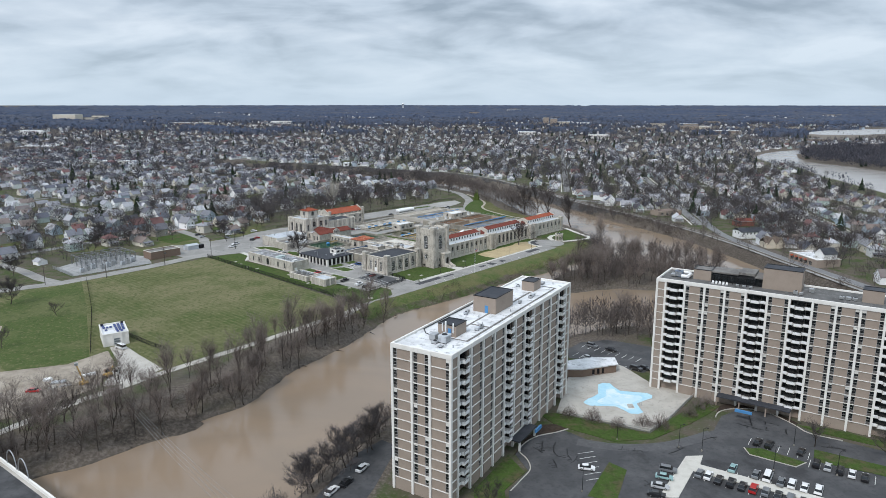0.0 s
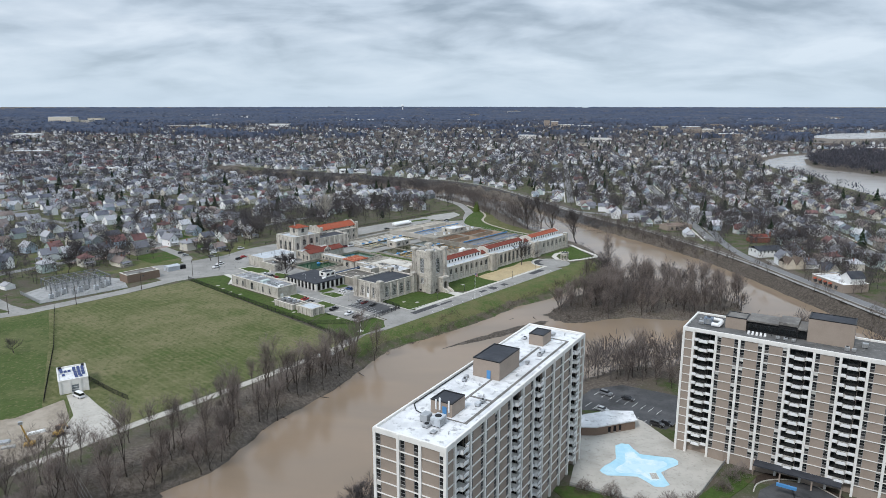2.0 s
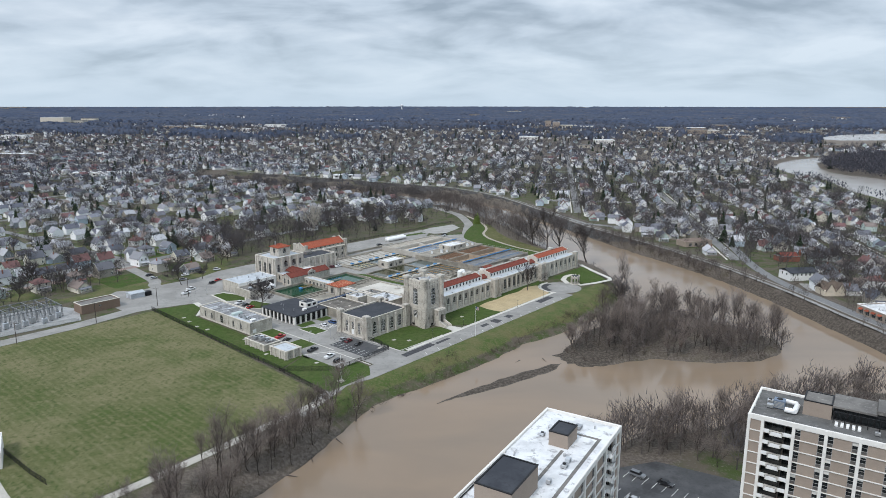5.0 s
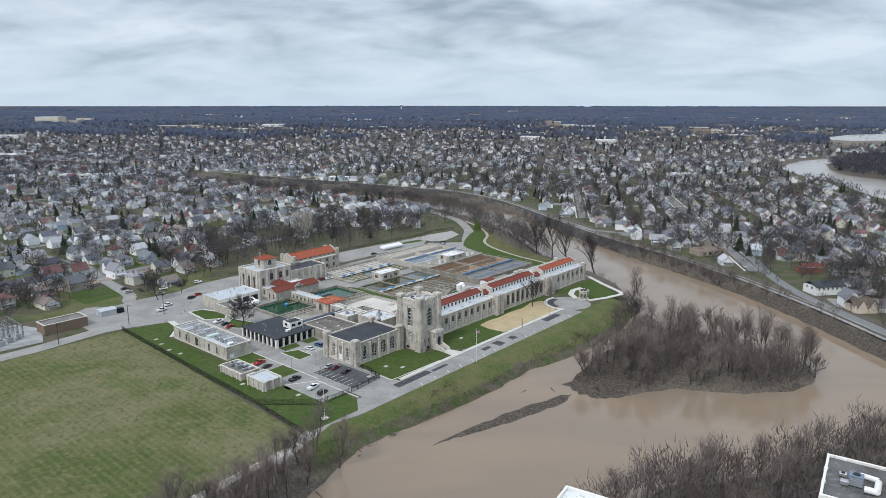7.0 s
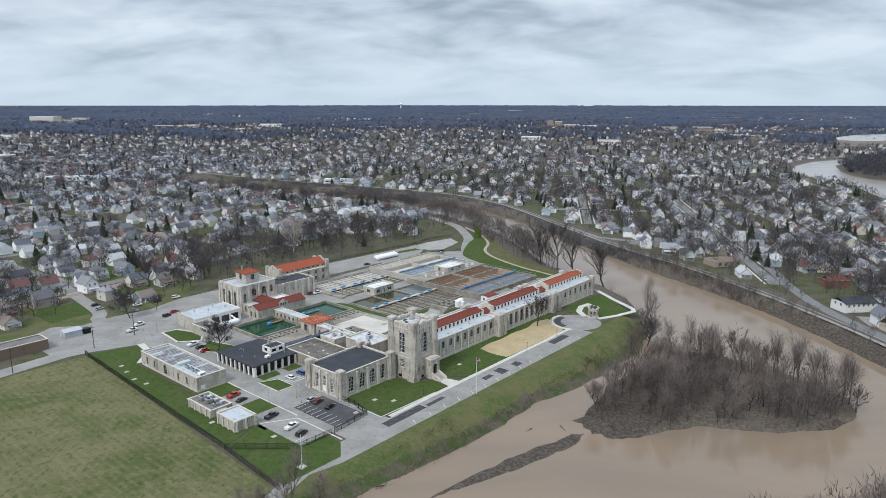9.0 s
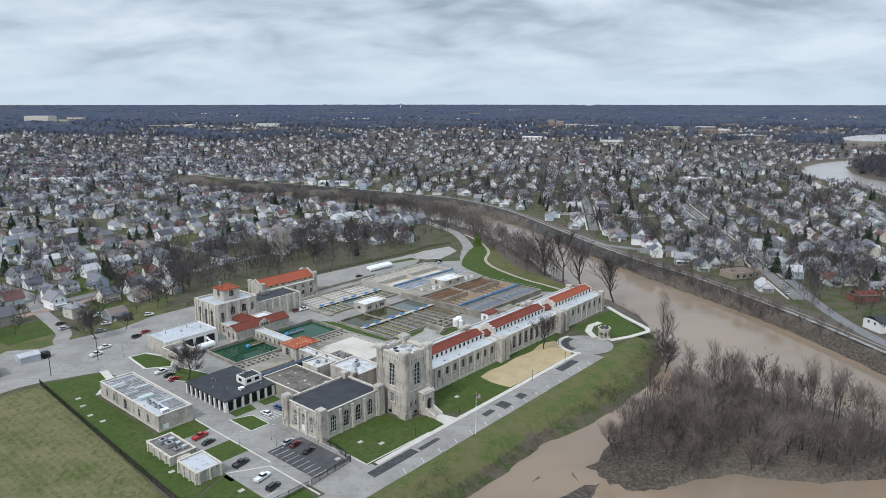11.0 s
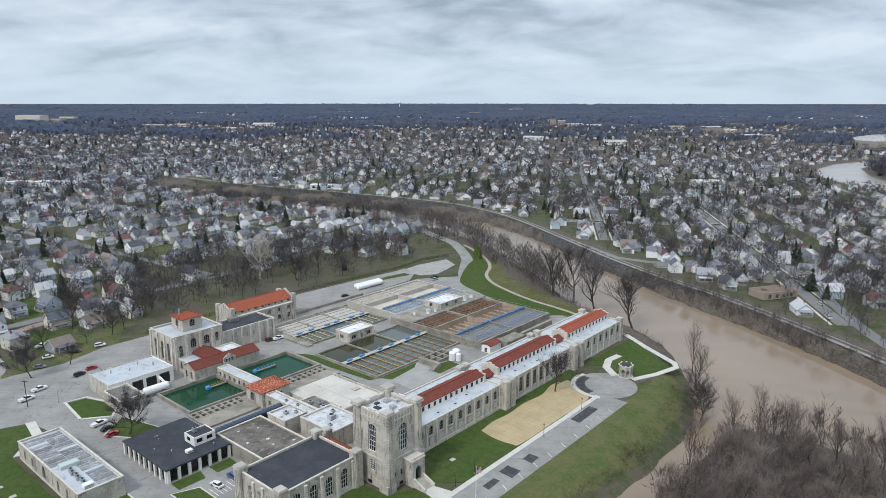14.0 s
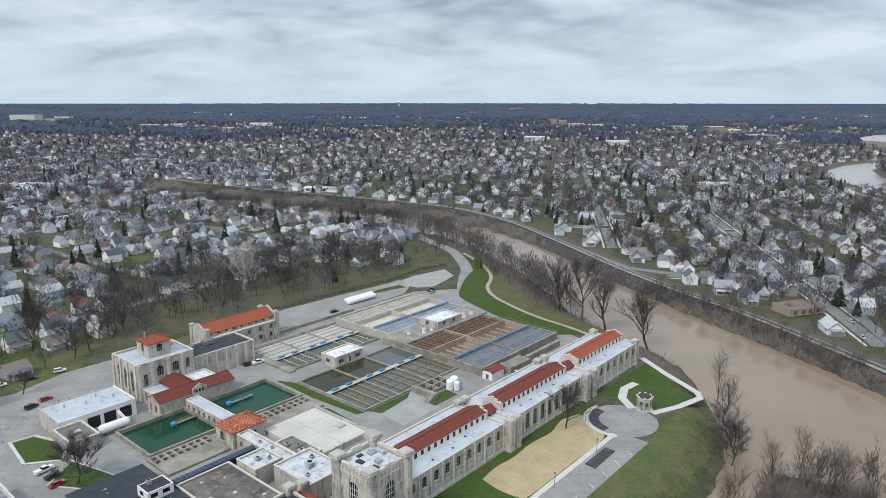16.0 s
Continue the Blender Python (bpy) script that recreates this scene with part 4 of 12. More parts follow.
def shell(parent, x0, y0, x1, y1, z0, z1, mat, front=(), right=(), back=(), left=(), thick=0.5, nx=2, nz=3, roof=None, roof_z=None, coping=None, frame_mat=None, glass=None):
    """Four walls round a rectangle, a roof slab within them and a coping on top."""
    facade(parent, (x0, y0), (x1, y0), z0, z1, thick, mat, front, nx, nz, frame_mat, glass)
    facade(parent, (x1, y0 + thick), (x1, y1 - thick), z0, z1, thick, mat, right, nx, nz, frame_mat, glass)
    facade(parent, (x1, y1), (x0, y1), z0, z1, thick, mat, back, nx, nz, frame_mat, glass)
    facade(parent, (x0, y1 - thick), (x0, y0 + thick), z0, z1, thick, mat, left, nx, nz, frame_mat, glass)
    if roof is not None:
        rz = z1 - 0.6 if roof_z is None else roof_z
        part("roof", Shape().box(x0 + thick - 0.02, y0 + thick - 0.02, rz - 0.3, x1 - thick + 0.02, y1 - thick + 0.02, rz), roof, parent)
    if coping is not None:
        c, o = Shape(), 0.12
        for a in ((x0 - o, y0 - o, x1 + o, y0 + thick), (x0 - o, y1 - thick, x1 + o, y1 + o), (x0 - o, y0 + thick, x0 + thick, y1 - thick), (x1 - thick, y0 + thick, x1 + o, y1 - thick)):
            c.slab(a[0], a[1], z1 + 0.003, a[2], a[3], z1 + 0.28, 0.08)
        part("coping", c, coping, parent)


def buttress_mesh(w, d, h):
    """A stepped buttress against a wall in the plane y = 0, standing out to y = -d, centred on x = 0."""
    s = Shape()
    s.box(-w / 2, -d, 0, w / 2, 0, h * 0.12)
    s.box(-w / 2 + 0.06, -d + 0.1, h * 0.12, w / 2 - 0.06, 0, h * 0.55)
    e = d * 0.62
    s.add([(-w / 2 + 0.06, -d + 0.1, h * 0.55), (w / 2 - 0.06, -d + 0.1, h * 0.55), (w / 2 - 0.06, -e, h * 0.62), (-w / 2 + 0.06, -e, h * 0.62),
           (-w / 2 + 0.06, 0, h * 0.55), (w / 2 - 0.06, 0, h * 0.55), (w / 2 - 0.06, 0, h * 0.62), (-w / 2 + 0.06, 0, h * 0.62)],
          [(0, 1, 2, 3), (0, 3, 7, 4), (1, 5, 6, 2)])
    s.box(-w / 2 + 0.1, -e, h * 0.62, w / 2 - 0.1, 0, h * 0.97)
    s.slab(-w / 2, -e - 0.08, h * 0.97, w / 2, 0.1, h + 0.15, 0.1)
    return s.mesh("buttress", [STONE_TRIM])


def buttresses(parent, mesh, p, q, places):
    d = Vector((q[0] - p[0], q[1] - p[1])).normalized()
    turn = math.degrees(math.atan2(d.y, d.x))
    for a in places:
        placed(part("buttress", mesh, None, parent), p[0] + d.x * a + d.y * 0.003, p[1] + d.y * a - d.x * 0.003, 0, turn)


def turret_mesh(w, h, cap=True):
    """A square stone corner turret with sunk panels and a chamfered capstone."""
    s = Shape()
    s.box(-w / 2 - 0.15, -w / 2 - 0.15, 0, w / 2 + 0.15, w / 2 + 0.15, 0.9)
    s.box(-w / 2, -w / 2, 0.9, w / 2, w / 2, h - 0.5)
    for k in range(4):
        t = Shape()
        for a in (-w / 2, -w / 6, w / 6):
            t.box(a + 0.06, -w / 2 - 0.12, 1.4, a + w / 3 - 0.28 + 0.1, -w / 2, h - 1.0)
        t.turned(Matrix.Rotation(k * math.pi / 2, 4, "Z"))
        s.add(t.v, t.f)
    s.box(-w / 2 - 0.2, -w / 2 - 0.2, h - 0.5, w / 2 + 0.2, w / 2 + 0.2, h - 0.2)
    s.slab(-w / 2 - 0.05, -w / 2 - 0.05, h - 0.2, w / 2 + 0.05, w / 2 + 0.05, h + 0.35, 0.22, 1)
    return s.mesh("turret", [STONE, PALE_CONCRETE])


def tile_slope(parent, x0, x1, ya, za, yb, zb, mat, name="roof_tiles", step=0.45, along="x"):
    """Clay tiles on one roof slope from the eave (ya, za) to the ridge (yb, zb): rows that overlap, with round ribs."""
    s = Shape()
    slope = Vector((0, yb - ya, zb - za))
    ln = slope.length
    d = slope / ln
    nrm = Vector((0, -d.z, d.y)) if d.y > 0 else Vector((0, d.z, -d.y))
    rows = max(2, int(ln / 0.55))
    base = [(x0, ya, za), (x1, ya, za), (x1, yb, zb), (x0, yb, zb)]
    low = [tuple(Vector(p) - nrm * 0.2) for p in base]
    s.add(base + low, [(0, 1, 2, 3), (7, 6, 5, 4), (0, 4, 5, 1), (1, 5, 6, 2), (2, 6, 7, 3), (3, 7, 4, 0)])
    n = max(2, int((x1 - x0) / step))
    for i in range(n):
        xc = x0 + (x1 - x0) * (i + 0.5) / n
        w = (x1 - x0) / n * 0.3
        for r in range(rows):
            p = Vector((0, ya, za)) + d * (ln * r / rows)
            q = Vector((0, ya, za)) + d * (ln * (r + 1) / rows)
            u = nrm * (0.1 + 0.03 * ((i * 7 + r * 3) % 3) / 2)
            e = nrm * 0.05
            vs = [(xc - w, *(p + nrm * 0.004)[1:]), (xc, *(p + u)[1:]), (xc + w, *(p + nrm * 0.004)[1:]), (xc - w, *(q + nrm * 0.004)[1:]), (xc, *(q + e)[1:]), (xc + w, *(q + nrm * 0.004)[1:])]
            s.add(vs, [(0, 1, 4, 3), (1, 2, 5, 4), (0, 2, 1)])
    if along == "y":
        s.v = [(y, x, z) for x, y, z in s.v]
    return part(name, s, mat, parent)


def tile_gable(parent, x0, y0, x1, y1, ze, zr, mat, over=0.4, along="x", wall=None):
    """A gabled tile roof, ridge along x (or y), with its ridge tiles and gable walls."""
    if along == "y":
        x0, y0, x1, y1 = y0, x0, y1, x1
    yc = (y0 + y1) / 2
    k = (zr - ze) / (yc - y0)
    tile_slope(parent, x0 - over * 0.5, x1 + over * 0.5, y0 - over, ze - over * k, yc, zr, mat, along=along)
    tile_slope(parent, x0 - over * 0.5, x1 + over * 0.5, y1 + over, ze - over * k, yc, zr, mat, along=along)
    s = Shape()
    s.box(x0 - over * 0.5, yc - 0.16, zr - 0.05, x1 + over * 0.5, yc + 0.16, zr + 0.16)
    g = Shape().gable_wall(x0, y0, x1, y1, ze - 0.02, zr - 0.2)
    if along == "y":
        s.v = [(y, x, z) for x, y, z in s.v]
        g.v = [(y, x, z) for x, y, z in g.v]
    part("ridge", s, mat, parent)
    part("gable", g, wall or STONE, parent)


def tile_hip(parent, x0, y0, x1, y1, z0, z1, mat, over=0.5):
    """A hipped tile roof with raised ribs on its four slopes."""
    part("roof", Shape().hip(x0, y0, x1, y1, z0, z1, over), mat, parent)
    x0, y0, x1, y1 = x0 - over, y0 - over, x1 + over, y1 + over
    w, d = x1 - x0, y1 - y0
    h = min(w, d) / 2
    s = Shape()
    for side in range(4):
        length = w if side % 2 == 0 else d
        n = int(length / 0.5)
        for i in range(n):
            a = length * (i + 0.5) / n
            reach = min(a, length - a, h)
            if reach < 0.3:
                continue
            zt = z0 + (z1 - z0) * reach / h
            if side == 0:
                p, q = (x0 + a, y0, z0), (x0 + a, y0 + reach, zt)
            elif side == 1:
                p, q = (x1, y0 + a, z0), (x1 - reach, y0 + a, zt)
            elif side == 2:
                p, q = (x0 + a, y1, z0), (x0 + a, y1 - reach, zt)
            else:
                p, q = (x0, y0 + a, z0), (x0 + reach, y0 + a, zt)
            s.tube(p, q, 0.13, 0.11, 4, caps=False)
    part("roof_tiles", s, mat, parent)


def roof_unit(name, label, category, x, y, z, w, d, h, turn=0.0, mat=None, kind=0):
    """Roof equipment: a cased unit with a base rail, louvred sides and a fan guard on top."""
    o = thing(name, label, category, x, y, z, turn, "roof equipment")
    s = Shape().slab(-w / 2, -d / 2, 0.18, w / 2, d / 2, h, 0.06)
    part("casing", s, mat or STEEL, o)
    part("base_rail", Shape().box(-w / 2 + 0.1, -d / 2 + 0.1, 0, w / 2 - 0.1, d / 2 - 0.1, 0.18), BLACK, o)
    lv = Shape()
    for i in range(5):
        z0 = 0.35 + (h - 0.6) * i / 5
        lv.box(-w / 2 + 0.15, -d / 2 - 0.05, z0, w / 2 - 0.15, -d / 2 - 0.003, z0 + (h - 0.6) / 9)
    part("louvre", lv, FRAME_GREY, o)
    if kind == 0:
        part("fan_guard", Shape().cyl(0, 0, h + 0.003, h + 0.14, min(w, d) * 0.34, min(w, d) * 0.3, 14), BLACK, o)
    return o


def vent_pipe(x, y, z, h=0.8, r=0.15):
    o = thing("roof_vent", "small grey metal vent pipe on a flat roof", "roof vent", x, y, z, 0, "roof vents")
    part("pipe", Shape().cyl(0, 0, 0, h, r, r, 8), STEEL, o)
    part("cap", Shape().cyl(0, 0, h + 0.002, h + 0.18, r * 1.7, r * 0.6, 8), STEEL, o)
    return o

# ---------------------------------------------------------------- the water plant
def building(name, label, category="building"):
    """A plant building, in the plant's own axes, so that its parts use (a, b) as x and y."""
    return thing(name, label, category, OX, OY, 0, AX)


def hall():
    o = building("stone_hall", "weathered limestone hall with tall arched windows and dark flat roof")
    x0, y0, x1, y1, h = -58, -4, -30.5, 15, 9.6
    front = evenly(27.5, 4, 2.5, 1.5, 7.6, 1.25, 2.6)
    side = evenly(18, 3, 1.7, 1.2, 7.0, 0.5, 2.6)
    shell(o, x0, y0, x1, y1, 0, h, STONE, front=front, left=side, nx=3, nz=4, frame_mat=WHITE_CONC, roof=ROOF_DARK, roof_z=h - 0.45, coping=STONE_TRIM)
    b = buttress_mesh(1.1, 0.7, 8.8)
    buttresses(o, b, (x0, y0), (x1, y0), [2.6 + 22.3 / 4 * k for k in (1, 2, 3)] + [2.3, 25.2])
    buttresses(o, b, (x0, y1), (x0, y0), [2.9 + 12.8 / 3 * k for k in (1, 2)])
    t = turret_mesh(2.7, 11.2)
    for x, y in ((x0 + 0.4, y0 + 0.4), (x0 + 0.4, y1 - 0.4), (x1 - 0.6, y0 + 0.3), (x1 - 0.6, y1 - 0.4)):
        placed(part("turret", t, None, o), x, y)
    s = Shape()
    for a in evenly(27.5, 4, 2.9, 0, 0, 0, 2.6):
        s.box(x0 + a[0], y0 - 0.25, 1.2, x0 + a[0] + a[1], y0 - 0.003, 1.5)
    part("sill_course", s, STONE_TRIM, o)
    part("plinth", Shape().box(x0 - 0.25, y0 - 0.25, 0, x1, y0 - 0.004, 0.8).box(x0 - 0.25, y0, 0, x0 - 0.004, y1, 0.8), STONE_TRIM, o)
    part("door", Shape().box(x0 - 0.06, 4.6, 0.1, x0 - 0.005, 6.4, 3.2), WHITE_METAL, o, "pale painted door")


def tower():
    o = building("stone_tower", "tall square limestone tower with tracery windows and corner turrets", "tower")
    x0, y0, x1, y1, h = -28, -13.6, -15, -0.8, 23.0
    tall = [(4.9, 3.2, 10.8, 19.4, 1.0)]
    low = [(5.2, 2.6, 4.6, 8.2, 0.2)]
    for z0, z1, holes in ((0, 9.4, low), (9.4, h, tall)):
        facade(o, (x0, y0), (x1, y0), z0, z1, 0.8, STONE, holes if z0 else (), 4, 5, WHITE_METAL if z0 else None)
        facade(o, (x0, y1 - 0.8), (x0, y0 + 0.8), z0, z1, 0.8, STONE, [(a - 0.8, *r) for a, *r in holes], 4, 5, WHITE_METAL)
        facade(o, (x1, y0 + 0.8), (x1, y1 - 0.8), z0, z1, 0.8, STONE)
        facade(o, (x1, y1), (x0, y1), z0, z1, 0.8, STONE)
    part("roof", Shape().box(x0 + 0.7, y0 + 0.7, h - 1.1, x1 - 0.7, y1 - 0.7, h - 0.8), PALE_ROOF, o, "stained white flat roof")
    for k, (a, b, w, d, q) in enumerate(((-25, -11, 2.4, 1.8, 0.5), (-21.6, -9.6, 1.6, 1.6, 0.9), (-18.6, -11.4, 1.8, 1.2, 0.4), (-24.4, -6.4, 1.4, 2.2, 0.35), (-20, -5.2, 2.2, 1.4, 0.7), (-17.8, -7.4, 1.1, 1.1, 1.0), (-22.6, -3.6, 1.6, 1.0, 0.4))):
        part("roof_hatch", Shape().slab(a, b, h - 0.798, a + w, b + d, h - 0.8 + q, 0.08), (ROOF_DARK, STEEL, ROOF_GREY)[k % 3], o)
    par = Shape()
    for y in (y0, y1 - 0.8):
        par.slab(x0 + 2.2, y, h + 0.002, x1 - 2.2, y + 0.8, h + 0.7, 0.12)
        par.slab(x0 + 5.0, y + 0.08, h + 0.7, x1 - 5.0, y + 0.72, h + 1.15, 0.12)
    for x in (x0, x1 - 0.8):
        par.slab(x, y0 + 2.2, h + 0.002, x + 0.8, y1 - 2.2, h + 0.7, 0.12)
        par.slab(x + 0.08, y0 + 5.0, h + 0.7, x + 0.72, y1 - 5.0, h + 1.15, 0.12)
    part("parapet", par, STONE_TRIM, o)

    def pier_shape(w, top):
        s = Shape()
        s.box(-w / 2 - 0.35, -w / 2 - 0.35, 0, w / 2 + 0.35, w / 2 + 0.35, 2.6)
        for z0, z1, e in ((2.6, 9.6, 0.22), (9.6, 17.0, 0.1), (17.0, top, 0.0)):
            r = w / 2 + e
            c = r * 0.45
            s.prism([(-r + c, -r), (r - c, -r), (r, -r + c), (r, r - c), (r - c, r), (-r + c, r), (-r, r - c), (-r, -r + c)], z0, z1)
            for k in range(4):
                t = Shape().box(-0.28, -r - 0.14, z0 + 0.3, 0.28, -r, z1 - 0.5)
                t.turned(Matrix.Rotation(k * math.pi / 2, 4, "Z"))
                s.add(t.v, t.f)
        s.box(-w / 2 - 0.25, -w / 2 - 0.25, top, w / 2 + 0.25, w / 2 + 0.25, top + 0.35)
        s.slab(-w / 2 - 0.1, -w / 2 - 0.1, top + 0.35, w / 2 + 0.1, w / 2 + 0.1, top + 1.2, 0.3, 1)
        return s.mesh("turret", [STONE, PALE_CONCRETE])

    small, large = pier_shape(2.9, 23.9), pier_shape(3.3, 24.4)
    for x, y, m in ((x0 + 0.5, y0 + 0.5, small), (x0 + 0.5, y1 - 0.5, small), (x1 - 0.5, y0 + 0.5, small), (x1 - 0.5, y1 - 0.5, large)):
        placed(part("turret", m, None, o), x, y)
    bands = Shape()
    for z in (9.2, 21.2):
        bands.box(x0 - 0.22, y0 - 0.22, z, x1 + 0.2, y0 - 0.004, z + 0.4).box(x0 - 0.22, y0, z, x0 - 0.004, y1, z + 0.4)
    part("string_course", bands, STONE_TRIM, o)
    hang = Shape()
    for k in range(7):
        hang.box(x0 + 2.6 + k * 1.25, y0 - 0.16, 20.2, x0 + 3.1 + k * 1.25, y0 - 0.005, 22.8)
        hang.box(x0 - 0.16, y0 + 2.4 + k * 1.25, 20.2, x0 - 0.005, y0 + 2.9 + k * 1.25, 22.8)
    part("carved_panel", hang, STONE_TRIM, o)
    for x, y, t in ((-25.6, y0, 0), (-23.2, y0, 0)):
        placed(part("basement_window", window_mesh(1.2, 0.9, 0, 2, 1, BLACK, GLASS), None, o), x, y - 0.06, 0.5)
        placed(part("slit_window", window_mesh(0.6, 1.7, 0, 1, 1, FRAME_GREY, GLASS), None, o), x + 0.3, y - 0.06, 3.6)
    placed(part("basement_window", window_mesh(1.6, 1.0, 0, 2, 1, BLACK, GLASS), None, o), x0 - 0.06, -5.4, 0.5, -90)
    # entrance porch
    px0, px1, py0 = -21.6, -16.4, -17.2
    door = [(1.4, 2.4, 1.6, 6.0, 1.1)]
    part("porch_wall", Shape().wall((px0, py0), (px1, py0), 0, 8.0, 0.7, door), STONE, o)
    part("porch_side", Shape().wall((px0, y0 - 0.01), (px0, py0 + 0.7), 0, 8.0, 0.6), STONE, o)
    part("porch_side", Shape().wall((px1, py0 + 0.7), (px1, y0 - 0.01), 0, 8.0, 0.6), STONE, o)
    part("porch_roof", Shape().slab(px0 - 0.2, py0 - 0.2, 8.003, px1 + 0.2, y0 - 0.02, 8.5, 0.15), STONE_TRIM, o)
    part("porch_parapet", Shape().slab(px0, py0, 8.5, px1, py0 + 0.6, 9.1, 0.1), STONE_TRIM, o)
    part("door", Shape().box(px0 + 1.4, py0 + 1.6, 1.6, px0 + 3.8, py0 + 1.75, 5.9), PAINTED_GLOOM, o, "dark arched entrance door")
    st = Shape()
    for k in range(9):
        st.box(px0 + 0.9, py0 - 0.02 - 0.42 * (k + 1), 0.1, px1 - 0.9, py0 - 0.02 - 0.42 * k, 1.6 - 0.17 * k)
    part("steps", st, PALE_CONCRETE, o)
    ch = Shape()
    for x in (px0 + 0.3, px1 - 0.9):
        ch.add([(x, py0 - 0.02, 0), (x + 0.6, py0 - 0.02, 0), (x + 0.6, py0 - 4.4, 0), (x, py0 - 4.4, 0), (x, py0 - 0.02, 2.8), (x + 0.6, py0 - 0.02, 2.8), (x + 0.6, py0 - 4.4, 1.0), (x, py0 - 4.4, 1.0)],
               [(4, 7, 6, 5), (0, 4, 5, 1), (1, 5, 6, 2), (2, 6, 7, 3), (3, 7, 4, 0)])
    part("stair_cheek", ch, STONE_TRIM, o)
    setting("entrance_walk", flat(plant_poly([(px0 + 0.6, py0 - 3.6), (px1 - 0.6, py0 - 3.6), (px1 + 0.8, -27.1), (px0 - 0.6, -27.1)]), 0.15), SIDEWALK, "pale concrete walk to the tower steps", "path")


def wing():
    o = building("long_wing", "long limestone filter wing with arched windows and red tile clerestory roof")
    sections = ((-14.2, 37.5, TILE_DARK, "arch"), (42.5, 86.5, TILE_DARK, "tall"), (93, 133.5, TILE, "arch"))
    h, y0, y1 = 9.3, -6.0, 15.0
    for x0, x1, tiles, sort in sections:
        ln = x1 - x0
        n = {"arch": 10 if ln > 45 else 7, "tall": 9}[sort]
        margin = 1.0
        if sort == "arch":
            holes = evenly(ln, n, 1.9, 4.6, 7.9, 0.95, margin)
        else:
            holes = evenly(ln, n, 2.3, 2.2, 8.0, 0.15, margin)
        shell(o, x0, y0, x1, y1, 0, h, STONE, front=holes, nx=3 if sort == "tall" else 2, nz=4 if sort == "tall" else 3, roof=ROOF_GREY, roof_z=h - 0.25, coping=STONE_TRIM)
        b = buttress_mesh(0.7, 0.5, 8.9)
        step = (ln - 2 * margin) / n
        buttresses(o, b, (x0, y0), (x1, y0), [margin + step * k for k in range(n + 1)])
        s = Shape()
        for a, w, sill, head, rise in holes:
            s.box(x0 + a - 0.25, y0 - 0.2, sill - 0.3, x0 + a + w + 0.25, y0 - 0.004, sill)
            if sort == "arch":
                s.box(x0 + a + 0.1, y0 - 0.1, 1.8, x0 + a + w - 0.1, y0 - 0.003, 3.6)
                s.box(x0 + a + 0.5, y0 - 0.14, 2.2, x0 + a + w - 0.5, y0 - 0.1, 3.2)
        part("window_surround", s, STONE_TRIM, o)
        part("plinth", Shape().box(x0, y0 - 0.3, 0, x1, y0 - 0.005, 1.2), STONE_TRIM, o)
        # clerestory
        cx0, cx1 = x0 + 1.5, x1 - 1.5
        if x0 < 0:
            cx0 = x0 + 0.4
        m = int((cx1 - cx0) / 2.9)
        small = evenly(cx1 - cx0, m, 1.25, 9.6, 11.25, 0, 0.4)
        facade(o, (cx0, 0.4), (cx1, 0.4), 9.06, 11.75, 0.35, WHITE_CONC, small, 1, 1, BLACK, bpy.data.materials.get("black_glass") or glass_pane("black_glass", (0.02, 0.02, 0.022)), inset=0.15)
        part("wall", Shape().wall((cx1, 7.6), (cx0, 7.6), 9.06, 11.75, 0.35), WHITE_CONC, o)
        for x in (cx0, cx1):
            part("wall", Shape().box(x - 0.2, 0.75, 9.06, x + 0.2, 7.25, 11.75), STONE, o)
        tile_gable(o, cx0, 0.4, cx1, 7.6, 11.75, 13.1, tiles, 0.15)
        up = Shape()
        for x in (cx0, cx1):
            for k in range(5):
                yy = 0.2 + k * 1.55
                zz = 11.6 + 1.4 * (1 - abs(yy + 0.7 - 4) / 4)
                up.slab(x - 0.35, yy, 9.1, x + 0.35, yy + 1.5, zz + 0.35, 0.1)
        part("gable_parapet", up, STONE_TRIM, o)
    # joints between the sections, with their turrets
    t = turret_mesh(2.6, 10.6)
    for x0, x1, deep in ((37.5, 42.5, -7.6), (86.5, 93, -7.6)):
        shell(o, x0 + 0.004, deep, x1 - 0.004, 14.2, 0, 9.0, STONE, roof=ROOF_GREY, roof_z=8.7, coping=STONE_TRIM)
        part("link_roof", Shape().gable(x0 - 0.6, 1.2, x1 + 0.6, 6.8, 9.6, 11.2, 0.1, 0.3), TILE_DARK, o)
        for x in (x0 + 0.7, x1 - 0.7):
            placed(part("turret", t, None, o), x, deep + 0.2)
            placed(part("turret", t, None, o), x, 14.0)
    for y in (y0 + 0.6, y1 - 0.6):
        placed(part("turret", t, None, o), 132.6, y)
    # dark wet streaks where the roof drains
    for x in (6, 15, 23, 52, 58, 66, 74, 101, 112):
        part("roof_drain", Shape().cyl(x, -3 + (x % 3) * 0.8, 9.052, 9.12, 0.5, 0.35, 10), BLACK, o)


